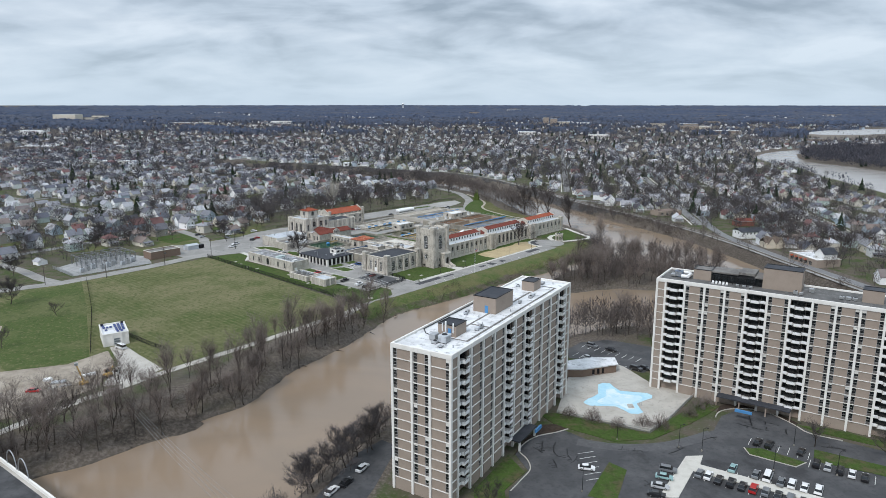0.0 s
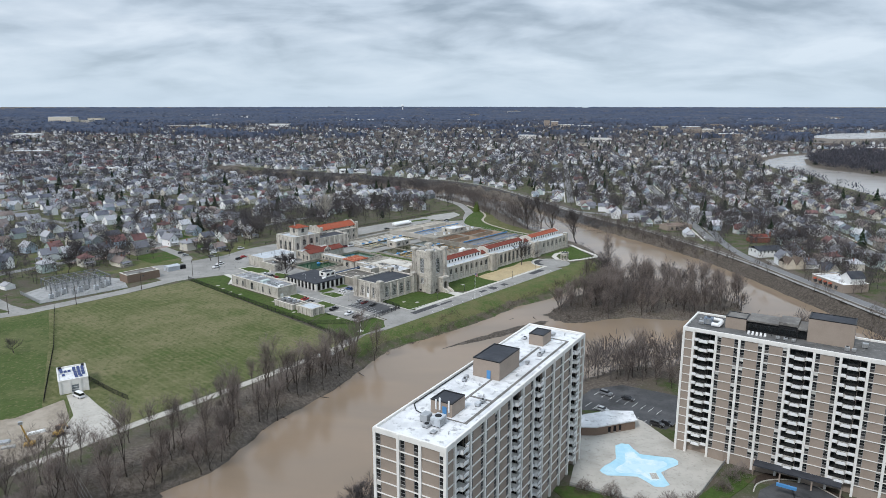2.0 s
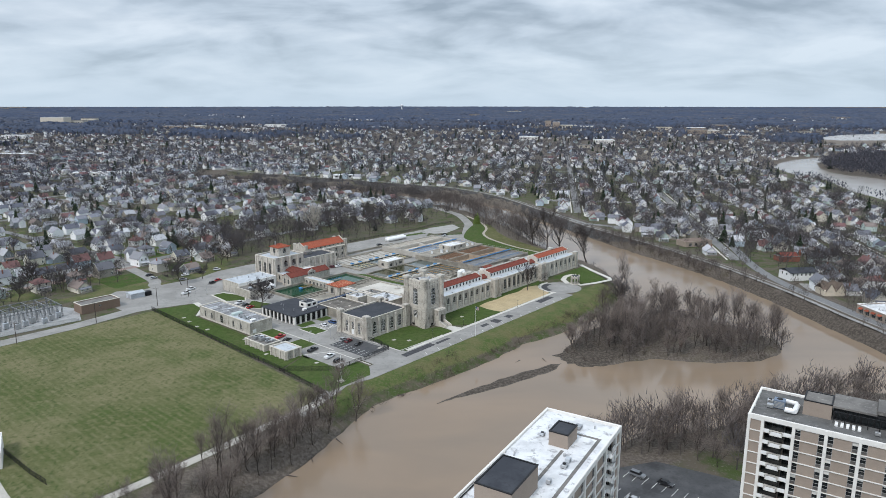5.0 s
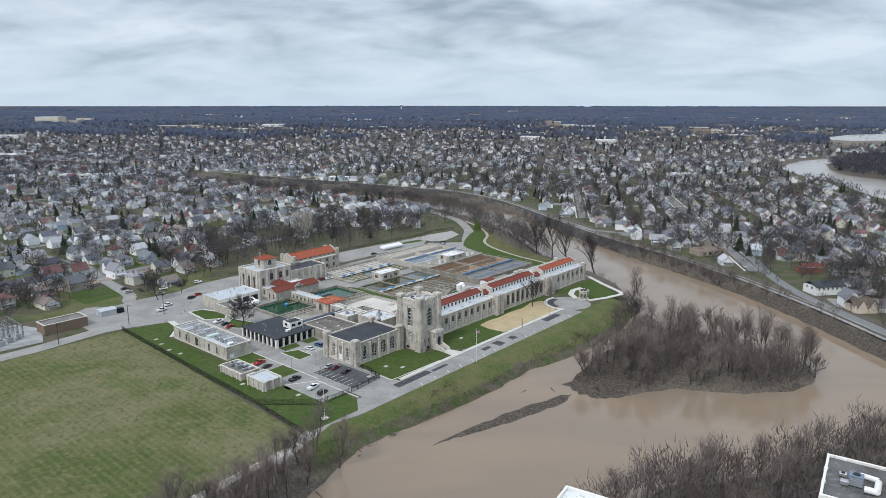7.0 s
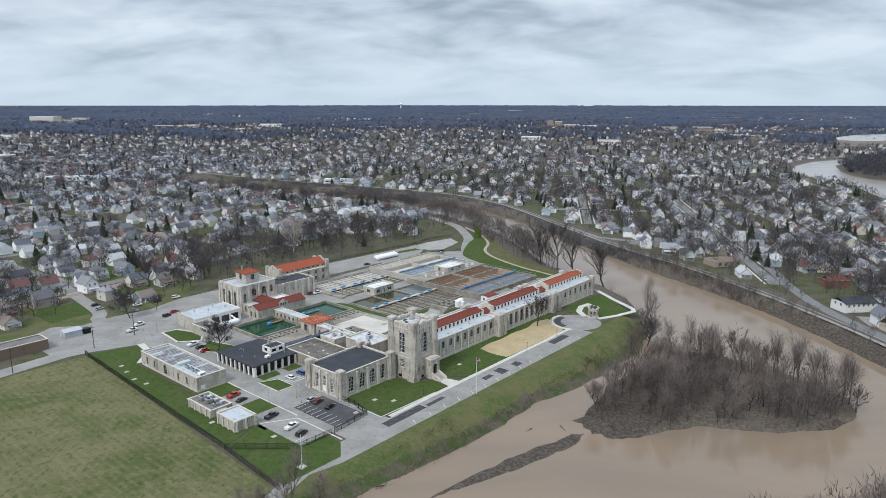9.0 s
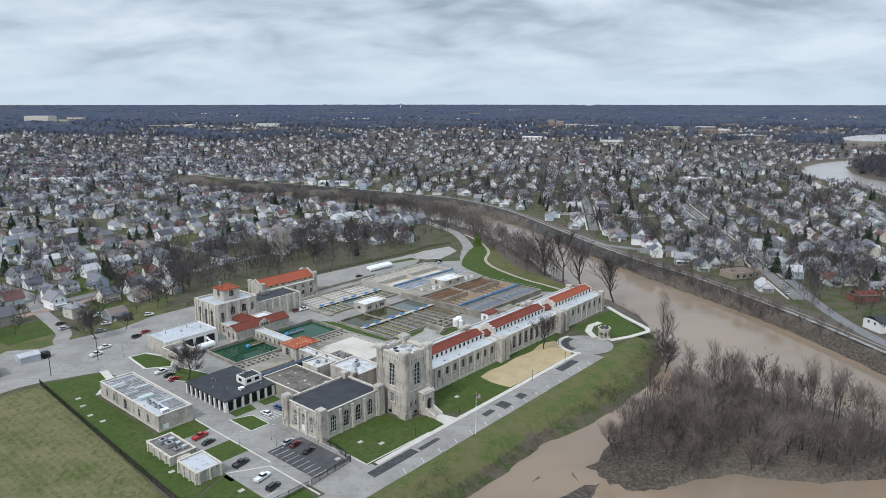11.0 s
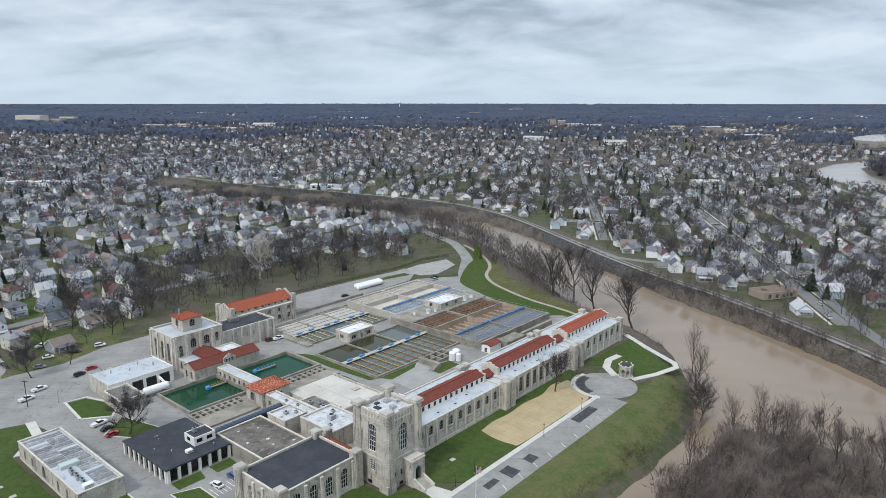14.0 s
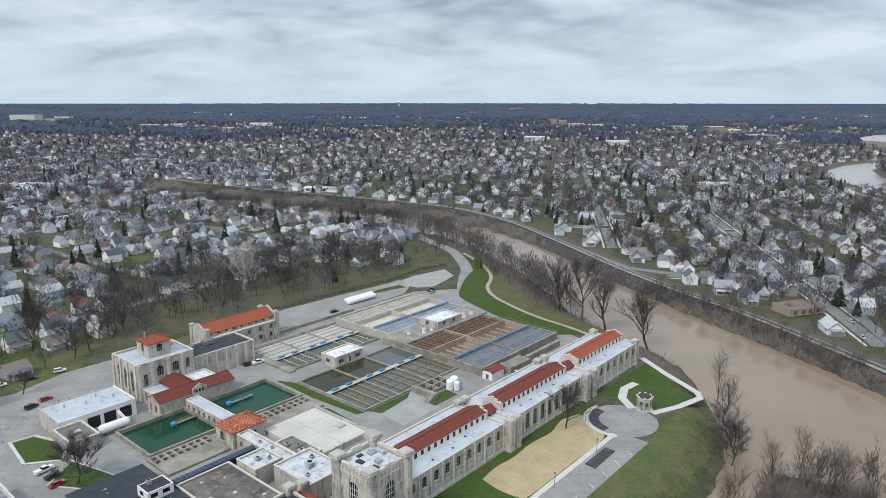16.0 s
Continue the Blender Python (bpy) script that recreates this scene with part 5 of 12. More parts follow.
def pier_house():
    o = building("low_stone_house", "low grey stone house with arched windows and patched metal roof")
    x0, y0, x1, y1, h = -90, 43, -77.5, 88, 5.8
    left = [(4.0, 1.5, 1.2, 4.4, 0.7), (10.0, 1.5, 1.2, 4.4, 0.7), (18.5, 2.6, 0.8, 5.0, 1.2), (29.5, 1.5, 1.2, 4.4, 0.7), (36.0, 1.5, 1.2, 4.4, 0.7)]
    shell(o, x0, y0, x1, y1, 0, h, STONE, left=left, nx=2, nz=3, roof=ROOF_GREY, roof_z=h - 0.35, coping=STONE_TRIM)
    part("stone_band", Shape().box(x0 - 0.12, y0 + 0.1, 0, x0 - 0.004, y1 - 0.1, 0.7).box(x0, y0 - 0.12, 0, x1, y0 - 0.004, 0.7), STONE_TRIM, o)
    part("hatch", Shape().box(x0 + 1.6, y0 - 0.1, 0.4, x0 + 3.4, y0 - 0.005, 2.4), WHITE_METAL, o, "white painted hatch")
    grey = surface("weathered_roof_panel", (0.24, 0.24, 0.245), 0.6, spots=((0.8, (0.42, 0.42, 0.425), 0.46, 0.62, 0.85), (2.6, (0.1, 0.1, 0.1), 0.52, 0.68, 0.75)), random=0.35)
    for k in range(30):
        for j in range(2):
            slat = Shape().slab(0, 0, 0, 5.3, 1.1, 0.16, 0.04)
            me = bpy.data.meshes.get("roof_panel") or slat.mesh("roof_panel", [grey])
            if (k * 7 + j * 3) % 13 and not (j == 0 and k < 14):
                placed(part("roof_panel", me, None, o, "dark weathered roof panel" if not (k or j) else ""), x0 + 0.75 + 5.5 * j, y0 + 1.0 + k * 1.42, h - 0.346)
    part("skylight_housing", Shape().slab(x0 + 2.2, y0 + 17, h - 0.35, x0 + 7.5, y0 + 19.4, h + 0.9, 0.2), surface("pale_green_metal", (0.45, 0.52, 0.5), 0.5, spots=((0.6, (0.34, 0.4, 0.38), 0.5, 0.7, 0.6),)), o, "pale green metal housing")
    for k in range(6):
        x, y = plant(x0 + 3.6 + (k % 2) * 0.3, y0 + 4.5 + k * 2.0)
        roof_unit("condenser", "small grey condenser unit on a flat roof", "air conditioner", x, y, h - 0.35, 1.1, 1.1, 1.1, AX)
    x, y = plant(x0 + 3.8, y0 + 2.6)
    roof_unit("air_handler", "pale metal air handler on a flat roof", "air conditioner", x, y, h - 0.35, 2.6, 1.8, 1.2, AX, WHITE_METAL, 1)


def vaults():
    o = building("valve_house", "low stone valve house with machinery on its roof")
    shell(o, -98.5, 19, -90, 34.5, 0, 2.9, STONE, roof=ROOF_STONE, roof_z=2.7, coping=STONE_TRIM)
    buttresses(o, buttress_mesh(0.7, 0.45, 2.8), (-98.5, 34.5), (-98.5, 19), [1, 4.8, 8.6, 12.4, 15])
    for k, (a, b, w, h) in enumerate(((-95.2, 30.2, 2.2, 1.5), (-92.6, 29.6, 1.6, 1.1), (-95.0, 26.2, 2.3, 1.7), (-92.4, 25.6, 1.5, 1.0), (-94.6, 22.4, 1.7, 0.9), (-92.2, 22.0, 1.4, 1.1))):
        roof_unit("pump_unit", "pale grey cased machine on the valve house roof", "machine", *plant(a, b), 2.7, w, w * 0.9, h, AX, ROOF_GREY if k % 2 else STEEL, k % 2)
    o = building("valve_house", "small buttressed stone valve house with pale roof")
    shell(o, -98.8, 3.2, -90.4, 14.4, 0, 3.8, STONE, roof=ROOF_GREY, roof_z=3.55, coping=STONE_TRIM)
    b = buttress_mesh(0.7, 0.45, 3.6)
    buttresses(o, b, (-98.8, 14.4), (-98.8, 3.2), [0.6, 3.9, 7.2, 10.6])
    buttresses(o, b, (-98.8, 3.2), (-90.4, 3.2), [0.6, 4.2, 7.8])
    part("passage", Shape().slab(-96.5, 14.45, 0, -92.5, 18.95, 2.4, 0.1), STONE, o)


def annex():
    o = building("low_annex", "single-storey annex with black windows between pale piers and black roof")
    x0, y0, x1, y1, h = -67, 39, -46, 66, 4.2
    part("core", Shape().box(x0 + 0.6, y0 + 0.6, 0, x1 - 0.3, y1 - 0.3, h), PAINTED_GLOOM, o)
    dark = bpy.data.materials.get("black_glass") or glass_pane("black_glass", (0.02, 0.02, 0.022))
    w = window_mesh(2.4, 3.5, 0, 2, 2, BLACK, dark)
    pier = Shape().box(-0.45, -0.35, 0, 0.45, 0.6, h).mesh("pier", [WHITE_CONC])
    n = 6
    for k in range(n + 1):
        placed(part("pier", pier, None, o), x0 + 0.45 + (x1 - x0 - 0.9) * k / n, y0)
        if k < n:
            placed(part("window", w, None, o), x0 + 0.45 + (x1 - x0 - 0.9) * (k + 0.5) / n - 1.2, y0 + 0.35, 0.3)
    n = 8
    for k in range(n + 1):
        placed(part("pier", pier, None, o), x0, y0 + 0.45 + (y1 - y0 - 0.9) * k / n, 0, -90)
        if k < n:
            placed(part("window", w, None, o), x0 + 0.35, y0 + 0.45 + (y1 - y0 - 0.9) * (k + 0.5) / n + 1.2, 0.3, -90)
    part("roof", Shape().slab(x0 - 0.5, y0 - 0.5, h, x1 + 0.1, y1 + 0.2, h + 0.45, 0.1), ROOF_DARK, o, "black membrane roof")
    # raised stair head
    cx0, cy0, cx1, cy1 = -54.5, 45, -47.2, 51
    shell(o, cx0, cy0, cx1, cy1, h + 0.452, h + 3.3, WHITE_CONC, front=[(0.8, 2.0, h + 1.3, h + 2.6, 0), (4.2, 2.0, h + 1.3, h + 2.6, 0)], left=[(1.2, 2.0, h + 1.3, h + 2.6, 0)], thick=0.3, nx=1, nz=1, roof=ROOF_DARK, roof_z=h + 3.1, frame_mat=BLACK, glass=dark)
    roof_unit("roof_unit", "white boxy ventilation unit on a black roof", "air conditioner", *plant(-57.5, 43), h + 0.45, 2.0, 1.6, 1.1, AX, WHITE_METAL, 1)
    roof_unit("roof_unit", "small grey ventilation unit on a black roof", "air conditioner", *plant(-52, 49), h + 3.1, 1.2, 1.2, 1.6, AX, STEEL, 0)
    for a, b in ((-61, 47), (-60, 57), (-50, 41.5), (-64, 52)):
        vent_pipe(*plant(a, b), h + 0.45)
    # bare concrete building behind it
    o = building("concrete_block_house", "old concrete building with stained flat roof")
    shell(o, -45.4, 16, -28.6, 47.5, 0, 4.6, CONCRETE, roof=STAINED_ROOF, roof_z=4.2, coping=STONE_TRIM)
    for k in range(14):
        a, b = -43 + (k * 5.3) % 13, 20 + (k * 7.9) % 25
        part("rubble", Shape().slab(a, b, 4.2, a + 0.6 + 0.15 * (k % 4), b + 0.5 + 0.2 * (k % 3), 4.42 + 0.05 * (k % 3), 0.08), STONE_TRIM if k % 2 else ROOF_STONE, o)
    # covered conveyor gallery
    o = building("conveyor_gallery", "long black barrel-roofed gallery with blue glazing", "gallery")
    s, g = Shape(), Shape()
    xa, xb, yc, r = -46.2, -17.8, 50.4, 1.75
    for k in range(12):
        a0, a1 = math.pi * k / 12, math.pi * (k + 1) / 12
        p = lambda x, q: (x, yc - r * math.cos(q), 3.0 + r * math.sin(q))
        s.add([p(xa, a0), p(xb, a0), p(xb, a1), p(xa, a1)], [(0, 1, 2, 3)], 1 if 3 <= k < 9 else 0)
    s.box(xa, yc - r, 0.2, xb, yc + r, 3.0)
    part("body", s, [BLACK, glass_pane("blue_black_glazing", (0.06, 0.09, 0.16), 0.12)], o)
    rib = Shape()
    for k in range(11):
        a0, a1 = math.pi * k / 11, math.pi * (k + 1) / 11
        q = lambda x, a, rr: (x, yc - rr * math.cos(a), 3.0 + rr * math.sin(a))
        rib.add([q(-0.06, a0, r + 0.06), q(0.06, a0, r + 0.06), q(0.06, a1, r + 0.06), q(-0.06, a1, r + 0.06), q(-0.06, a0, r), q(0.06, a0, r), q(0.06, a1, r), q(-0.06, a1, r)], [(0, 1, 2, 3), (0, 3, 7, 4), (1, 5, 6, 2)])
    me = rib.mesh("rib", [BLACK])
    for k in range(20):
        placed(part("rib", me, None, o), xa + (xb - xa) * k / 19, 0)
    part("end_wall", Shape().cyl(0, 0, 0, 0.2, r, r, 20).turned(Matrix.Translation((xa, yc, 3.0)) @ Matrix.Rotation(-math.pi / 2, 4, "Y")), BLACK, o)


def low_blocks():
    """The cluster of low stone blocks between hall, tower and pools."""
    for x0, y0, x1, y1, h, roof, label, holes in (
            (-27.8, 35, -18.4, 44.6, 6.2, PALE_ROOF, "square stone block with stained white roof", evenly(8.4, 1, 2.4, 2.6, 4.2, 0)),
            (-23.2, 16.2, -10, 32.6, 6.8, PALE_ROOF, "stone block with white flat roof and arched window", [(6, 3.0, 2.2, 4.8, 1.2)]),
            (-18.2, 33.4, -13.6, 59.8, 5.2, PALE_ROOF, "narrow stone corridor with white roof", evenly(25, 6, 1.4, 1.6, 3.4, 0)),
            (-13.4, 31.4, -6.4, 46, 5.0, ROOF_STONE, "low stone block with cluttered roof", ())):
        o = building("stone_block", label)
        shell(o, x0, y0, x1, y1, 0, h, STONE, left=[(a, w, s, t, r) for a, w, s, t, r in holes], roof=roof, roof_z=h - 0.4, coping=STONE_TRIM)
    o = building("link_building", "narrow stone link with a red tile roof")
    shell(o, -30.2, -0.4, -24.2, 15.4, 0, 5.6, STONE, roof=None)
    tile_gable(o, -30.2, -0.2, -24.2, 15.4, 5.6, 7.4, TILE, 0.3, "y")
    for a, b, z, w, h in ((-16.5, 24.5, 6.4, 2.2, 1.7), (-20, 21, 6.4, 1.0, 0.8), (-13, 28, 6.4, 1.2, 0.9), (-23.5, 40, 5.8, 1.4, 1.0), (-20.8, 38, 5.8, 1.0, 0.8), (-11.5, 42, 4.6, 1.5, 1.1), (-9.5, 39, 4.6, 1.2, 0.9),
                          (-11, 35.5, 4.6, 1.7, 1.2), (-8.4, 33.6, 4.6, 1.1, 0.9), (-16, 50, 4.8, 1.0, 0.7), (-15.6, 44, 4.8, 0.9, 0.7)):
        roof_unit("roof_unit", "grey ventilation unit on a pale flat roof", "air conditioner", *plant(a, b), z, w, w, h, AX, STEEL if w < 1.6 else ROOF_GREY, 0)
    o = building("stone_pylon", "square stone pylon with pale cap", "pylon")
    for k, (a, b, h) in enumerate(((-9.6, 15.6, 8.6), (-9.0, 18.2, 7.6), (-24.6, 17.6, 8.2))):
        placed(part("shaft", turret_mesh(2.6, h), None, o), a, b)


def main_house():
    o = building("pump_house", "tall grey limestone pump house with arched windows and tiled lantern")
    x0, y0, x1, y1, h = -22.4, 117, 0.4, 136.5, 14.4
    front = [(2.4, 1.6, 5.0, 10.2, 0.8), (7.6, 2.6, 8.0, 12.0, 1.2), (13.8, 2.6, 8.0, 12.0, 1.2), (19.2, 1.5, 8.0, 12.0, 0.7)]
    left = evenly(18.5, 3, 2.2, 3.0, 11.0, 1.0, 1.5)
    shell(o, x0, y0, x1, y1, 0, h, STONE, front=front, left=left, nx=3, nz=4, roof=ROOF_GREY, roof_z=h - 0.6, coping=STONE_TRIM)
    b = buttress_mesh(1.2, 0.8, 14.0)
    buttresses(o, b, (x0, y0), (x1, y0), [0.7, 5.6, 12.0, 17.6])
    buttresses(o, b, (x0, y1), (x0, y0), [0.7, 6.6, 12.4, 18.6])
    lx0, ly0, lx1, ly1 = -15.2, 122, -6.2, 131
    win = evenly(9, 1, 2.4, 15.6, 18.8, 1.2)
    shell(o, lx0, ly0, lx1, ly1, 13.81, 19.4, STONE, front=win, left=[(a - 0.5, *r) for a, *r in win], nx=3, nz=3)
    tile_hip(o, lx0, ly0, lx1, ly1, 19.45, 21.4, TILE, 0.6)
    part("flue", Shape().cyl(-13.4, 127.4, 20, 22.8, 0.45, 0.42, 12), STEEL, o)
    roof_unit("roof_unit", "grey ventilation unit on a stone pump house", "air conditioner", *plant(-2.4, 131), 13.8, 2.2, 1.8, 1.2, AX, ROOF_GREY, 1)
    # lower hall with a dark roof
    o = building("engine_hall", "windowless buttressed stone hall with dark flat roof")
    shell(o, 0.5, 120, 29.4, 134.5, 0, 9.6, STONE, roof=ROOF_DARK, roof_z=9.1, coping=STONE_TRIM)
    b = buttress_mesh(1.0, 0.6, 9.3)
    buttresses(o, b, (0.5, 120), (29.4, 120), [2, 6.6, 11.2, 15.8, 20.4, 25, 28.3])
    for a, bb, w, hh in ((6, 131, 4.0, 1.6), (15, 131.5, 4.6, 1.8)):
        roof_unit("roof_monitor", "stone-coloured roof monitor with flat cap", "roof monitor", *plant(a, bb), 9.1, w, w * 0.75, hh, AX, ROOF_STONE, 1)
    # boiler house
    o = building("boiler_house", "two-storey limestone boiler house with orange tile gable roof")
    x0, y0, x1, y1 = 17, 136, 53.4, 149
    low = evenly(36.4, 6, 1.7, 2.0, 4.4, 0.4, 1) + []
    facade(o, (x0, y0), (x1, y0), 0, 5.4, 0.5, STONE, low, 2, 3)
    facade(o, (x0, y0), (x1, y0), 5.4, 9.0, 0.5, STONE, evenly(36.4, 6, 1.5, 5.9, 8.1, 0.5, 1), 2, 3)
    shell(o, x0, y0 + 0.501, x1, y1, 0, 9.0, STONE, roof=None)
    part("ledge", Shape().slab(x0 - 0.2, y0 - 0.3, 9.003, x1 + 0.2, y0 + 1.6, 9.3, 0.1), STONE_TRIM, o)
    up = evenly(36, 9, 1.4, 9.8, 10.7, 0, 0.6)
    facade(o, (x0 + 0.2, y0 + 1.6), (x1 - 0.2, y0 + 1.6), 9.004, 11.2, 0.4, STONE, up, 1, 1)
    part("wall", Shape().wall((x1 - 0.2, y1), (x0 + 0.2, y1), 9.004, 11.2, 0.4), STONE, o)
    tile_gable(o, x0 + 0.8, y0 + 1.6, x1 - 0.8, y1, 11.2, 14.2, TILE, 0.4)
    for x in (x0, x1 - 0.7):
        s = Shape().prism([(x, y0 + 1), (x + 0.7, y0 + 1), (x + 0.7, y1), (x, y1)], 9.005, 12.0)
        s.add([(x, y0 + 1, 12.0), (x + 0.7, y0 + 1, 12.0), (x + 0.7, y1, 12.0), (x, y1, 12.0), (x, (y0 + y1) / 2 + 0.8, 15.0), (x + 0.7, (y0 + y1) / 2 + 0.8, 15.0)],
              [(0, 1, 5, 4), (1, 2, 5), (2, 3, 4, 5), (3, 0, 4)])
        part("gable_wall", s, STONE, o)
    t = turret_mesh(1.8, 13.4)
    for x in (x0 + 0.5, x1 - 0.5):
        for y in (y0 + 0.4, y1 - 0.4):
            placed(part("turret", t, None, o), x, y)
    # low wing with the crossed red roofs
    o = building("red_roofed_wing", "low stone wing with crossed dark red tile roofs")
    wins = [(2.0, 1.6, 1.4, 4.4, 0.6), (6.4, 1.8, 1.2, 4.6, 0.7), (11.0, 1.6, 1.4, 4.4, 0.6)]
    shell(o, -24, 98.5, 6.0, 107, 0, 5.9, STONE, left=[(0.8, 1.5, 1.4, 4.4, 0.5), (4.6, 1.5, 1.4, 4.4, 0.5)])
    shell(o, -21.2, 107.004, -4.2, 117.2, 0, 5.2, STONE, left=wins[:2], roof=ROOF_GREY, roof_z=5.0, coping=STONE_TRIM)
    shell(o, -4.1, 107.004, 4.2, 116.8, 0, 5.2, STONE, roof=ROOF_WHITE, roof_z=5.0, coping=STONE_TRIM)
    tile_gable(o, -24, 98.5, 6.0, 107, 5.9, 7.9, TILE_DARK, 0.3)
    tile_gable(o, -14.4, 103, -5.6, 117.0, 5.9, 7.85, TILE_DARK, 0.3, "y")
    gx0, gx1 = -11.6, -6.0
    facade(o, (gx0, 97.6), (gx1, 97.6), 0, 7.2, 0.5, STONE, [(1.0, 1.0, 5.4, 6.9, 0.4), (2.3, 1.0, 5.4, 6.9, 0.4), (3.6, 1.0, 5.4, 6.9, 0.4)], 1, 2)
    part("gable_head", Shape().add([(gx0, 97.6, 7.2), (gx1, 97.6, 7.2), ((gx0 + gx1) / 2, 97.6, 8.9), (gx0, 98.1, 7.2), (gx1, 98.1, 7.2), ((gx0 + gx1) / 2, 98.1, 8.9)],
                                   [(0, 1, 2), (5, 4, 3), (0, 2, 5, 3), (1, 4, 5, 2)]), STONE, o)
    # covered walk between the two settling pools, and its pavilion
    o = building("covered_walk", "stone covered walk with pale metal roof between the pools")
    wins = evenly(26.6, 8, 1.5, 1.4, 3.2, 0.2)
    shell(o, -14.8, 70.2, -10, 97.4, -1.6, 4.4, STONE, left=wins, right=wins, roof=ROOF_GREY, roof_z=4.25, coping=STONE_TRIM)
    o = building("pool_pavilion", "small stone pavilion with bright orange tile hip roof")
    wins = evenly(9.2, 2, 1.6, 1.6, 4.4, 0.7)
    shell(o, -19.4, 60, -7.2, 70, -1.6, 5.9, STONE, front=[(3, 1.4, 2.0, 4.0, 0.6), (7.6, 1.4, 2.0, 4.0, 0.6)], left=[(2.0, 2.4, 1.2, 4.6, 1.1)], nx=3)
    tile_hip(o, -19.4, 60, -7.2, 70, 6.0, 8.0, surface("bright_clay_tile", (0.36, 0.095, 0.05), 0.8, spots=((0.5, (0.26, 0.06, 0.035), 0.45, 0.6, 0.8), (1.6, (0.62, 0.37, 0.23), 0.53, 0.6, 0.85), (3.5, (0.17, 0.05, 0.035), 0.56, 0.66, 0.7))), 0.6)


def garage():
    o = building("white_garage", "low white garage with wide dark doors and pale roof", "garage")
    x0, y0, x1, y1, h = -53.4, 108.5, -27.6, 125.6, 6.4
    doors = [(9.2, 4.2, 0.3, 4.6, 0), (14.6, 4.2, 0.3, 4.6, 0), (20.0, 4.2, 0.3, 4.6, 0)]
    facade(o, (x0, y0), (x1, y0), 0, h, 0.4, WHITE_CONC, doors, 1, 4, BLACK, glass_pane("dark_door_panel", (0.03, 0.03, 0.032), 0.4))
    facade(o, (x1, y0 + 0.4), (x1, y1), 0, h, 0.4, WHITE_CONC)
    facade(o, (x1 - 0.4, y1), (x0, y1), 0, h, 0.4, STONE)
    facade(o, (x0, y1 - 0.4), (x0, y0 + 0.4), 0, h, 0.4, STONE)
    part("roof", Shape().box(x0 + 0.38, y0 + 0.38, h - 0.6, x1 - 0.38, y1 - 0.38, h - 0.3), ROOF_GREY, o)
    shell(o, x0 - 1.6, 94.8, x0 + 7.4, y0 - 0.003, 0, 4.6, STONE, roof=ROOF_STONE, roof_z=4.2, coping=STONE_TRIM)
    roof_unit("roof_unit", "pale square ventilation unit on a flat roof", "air conditioner", *plant(-50.4, 101), 4.2, 2.0, 1.8, 1.0, AX, ROOF_GREY, 1)
    for a, b in ((-47, 120), (-41, 117), (-36, 121), (-32, 116)):
        vent_pipe(*plant(a, b), h - 0.3, 1.2, 0.25)
    o = thing("storage_tank", "white horizontal cylindrical tank on saddles", "tank", *plant(-38.5, 101.5), 0, AX)
    body = Shape()
    prof = [(-5.2, 0.35), (-5.0, 0.95), (-4.6, 1.35), (-4.1, 1.5), (4.1, 1.5), (4.6, 1.35), (5.0, 0.95), (5.2, 0.35)]
    for (xa, ra), (xb, rb) in zip(prof, prof[1:]):
        body.tube((xa, 0, 2.4), (xb, 0, 2.4), ra, rb, 18)
    part("tank", body, WHITE_METAL, o)
    sd = Shape().box(-0.3, -1.2, 0, 0.3, 1.2, 1.5).mesh("saddle", [CONCRETE])
    for x in (-3, 3):
        placed(part("saddle", sd, None, o), x, 0)
    part("gantry", Shape().tube((3.6, 1.2, 3.4), (3.6, 5.0, 4.4), 0.2, 0.2, 6).tube((4.2, 1.2, 3.4), (4.2, 5.0, 4.4), 0.2, 0.2, 6), WHITE_METAL, o)


def pool(name, x0, y0, x1, y1, wz, label):
    """A walled settling pool: rim walls, floor and green water."""
    o = building(name, label, "basin")
    w = 0.8
    for a in ((x0 - w, y0 - w, x1 + w, y0), (x0 - w, y1, x1 + w, y1 + w), (x0 - w, y0, x0, y1), (x1, y0, x1 + w, y1)):
        part("rim_wall", Shape().slab(a[0], a[1], -2.5, a[2], a[3], 1.5, 0.1), CONCRETE, o)
    part("floor", Shape().box(x0, y0, -2.6, x1, y1, -2.5), CONCRETE, o)
    part("water", Shape().add([(x0, y0, wz), (x1, y0, wz), (x1, y1, wz), (x0, y1, wz)], [(0, 1, 2, 3)]), POND, o)
    return o


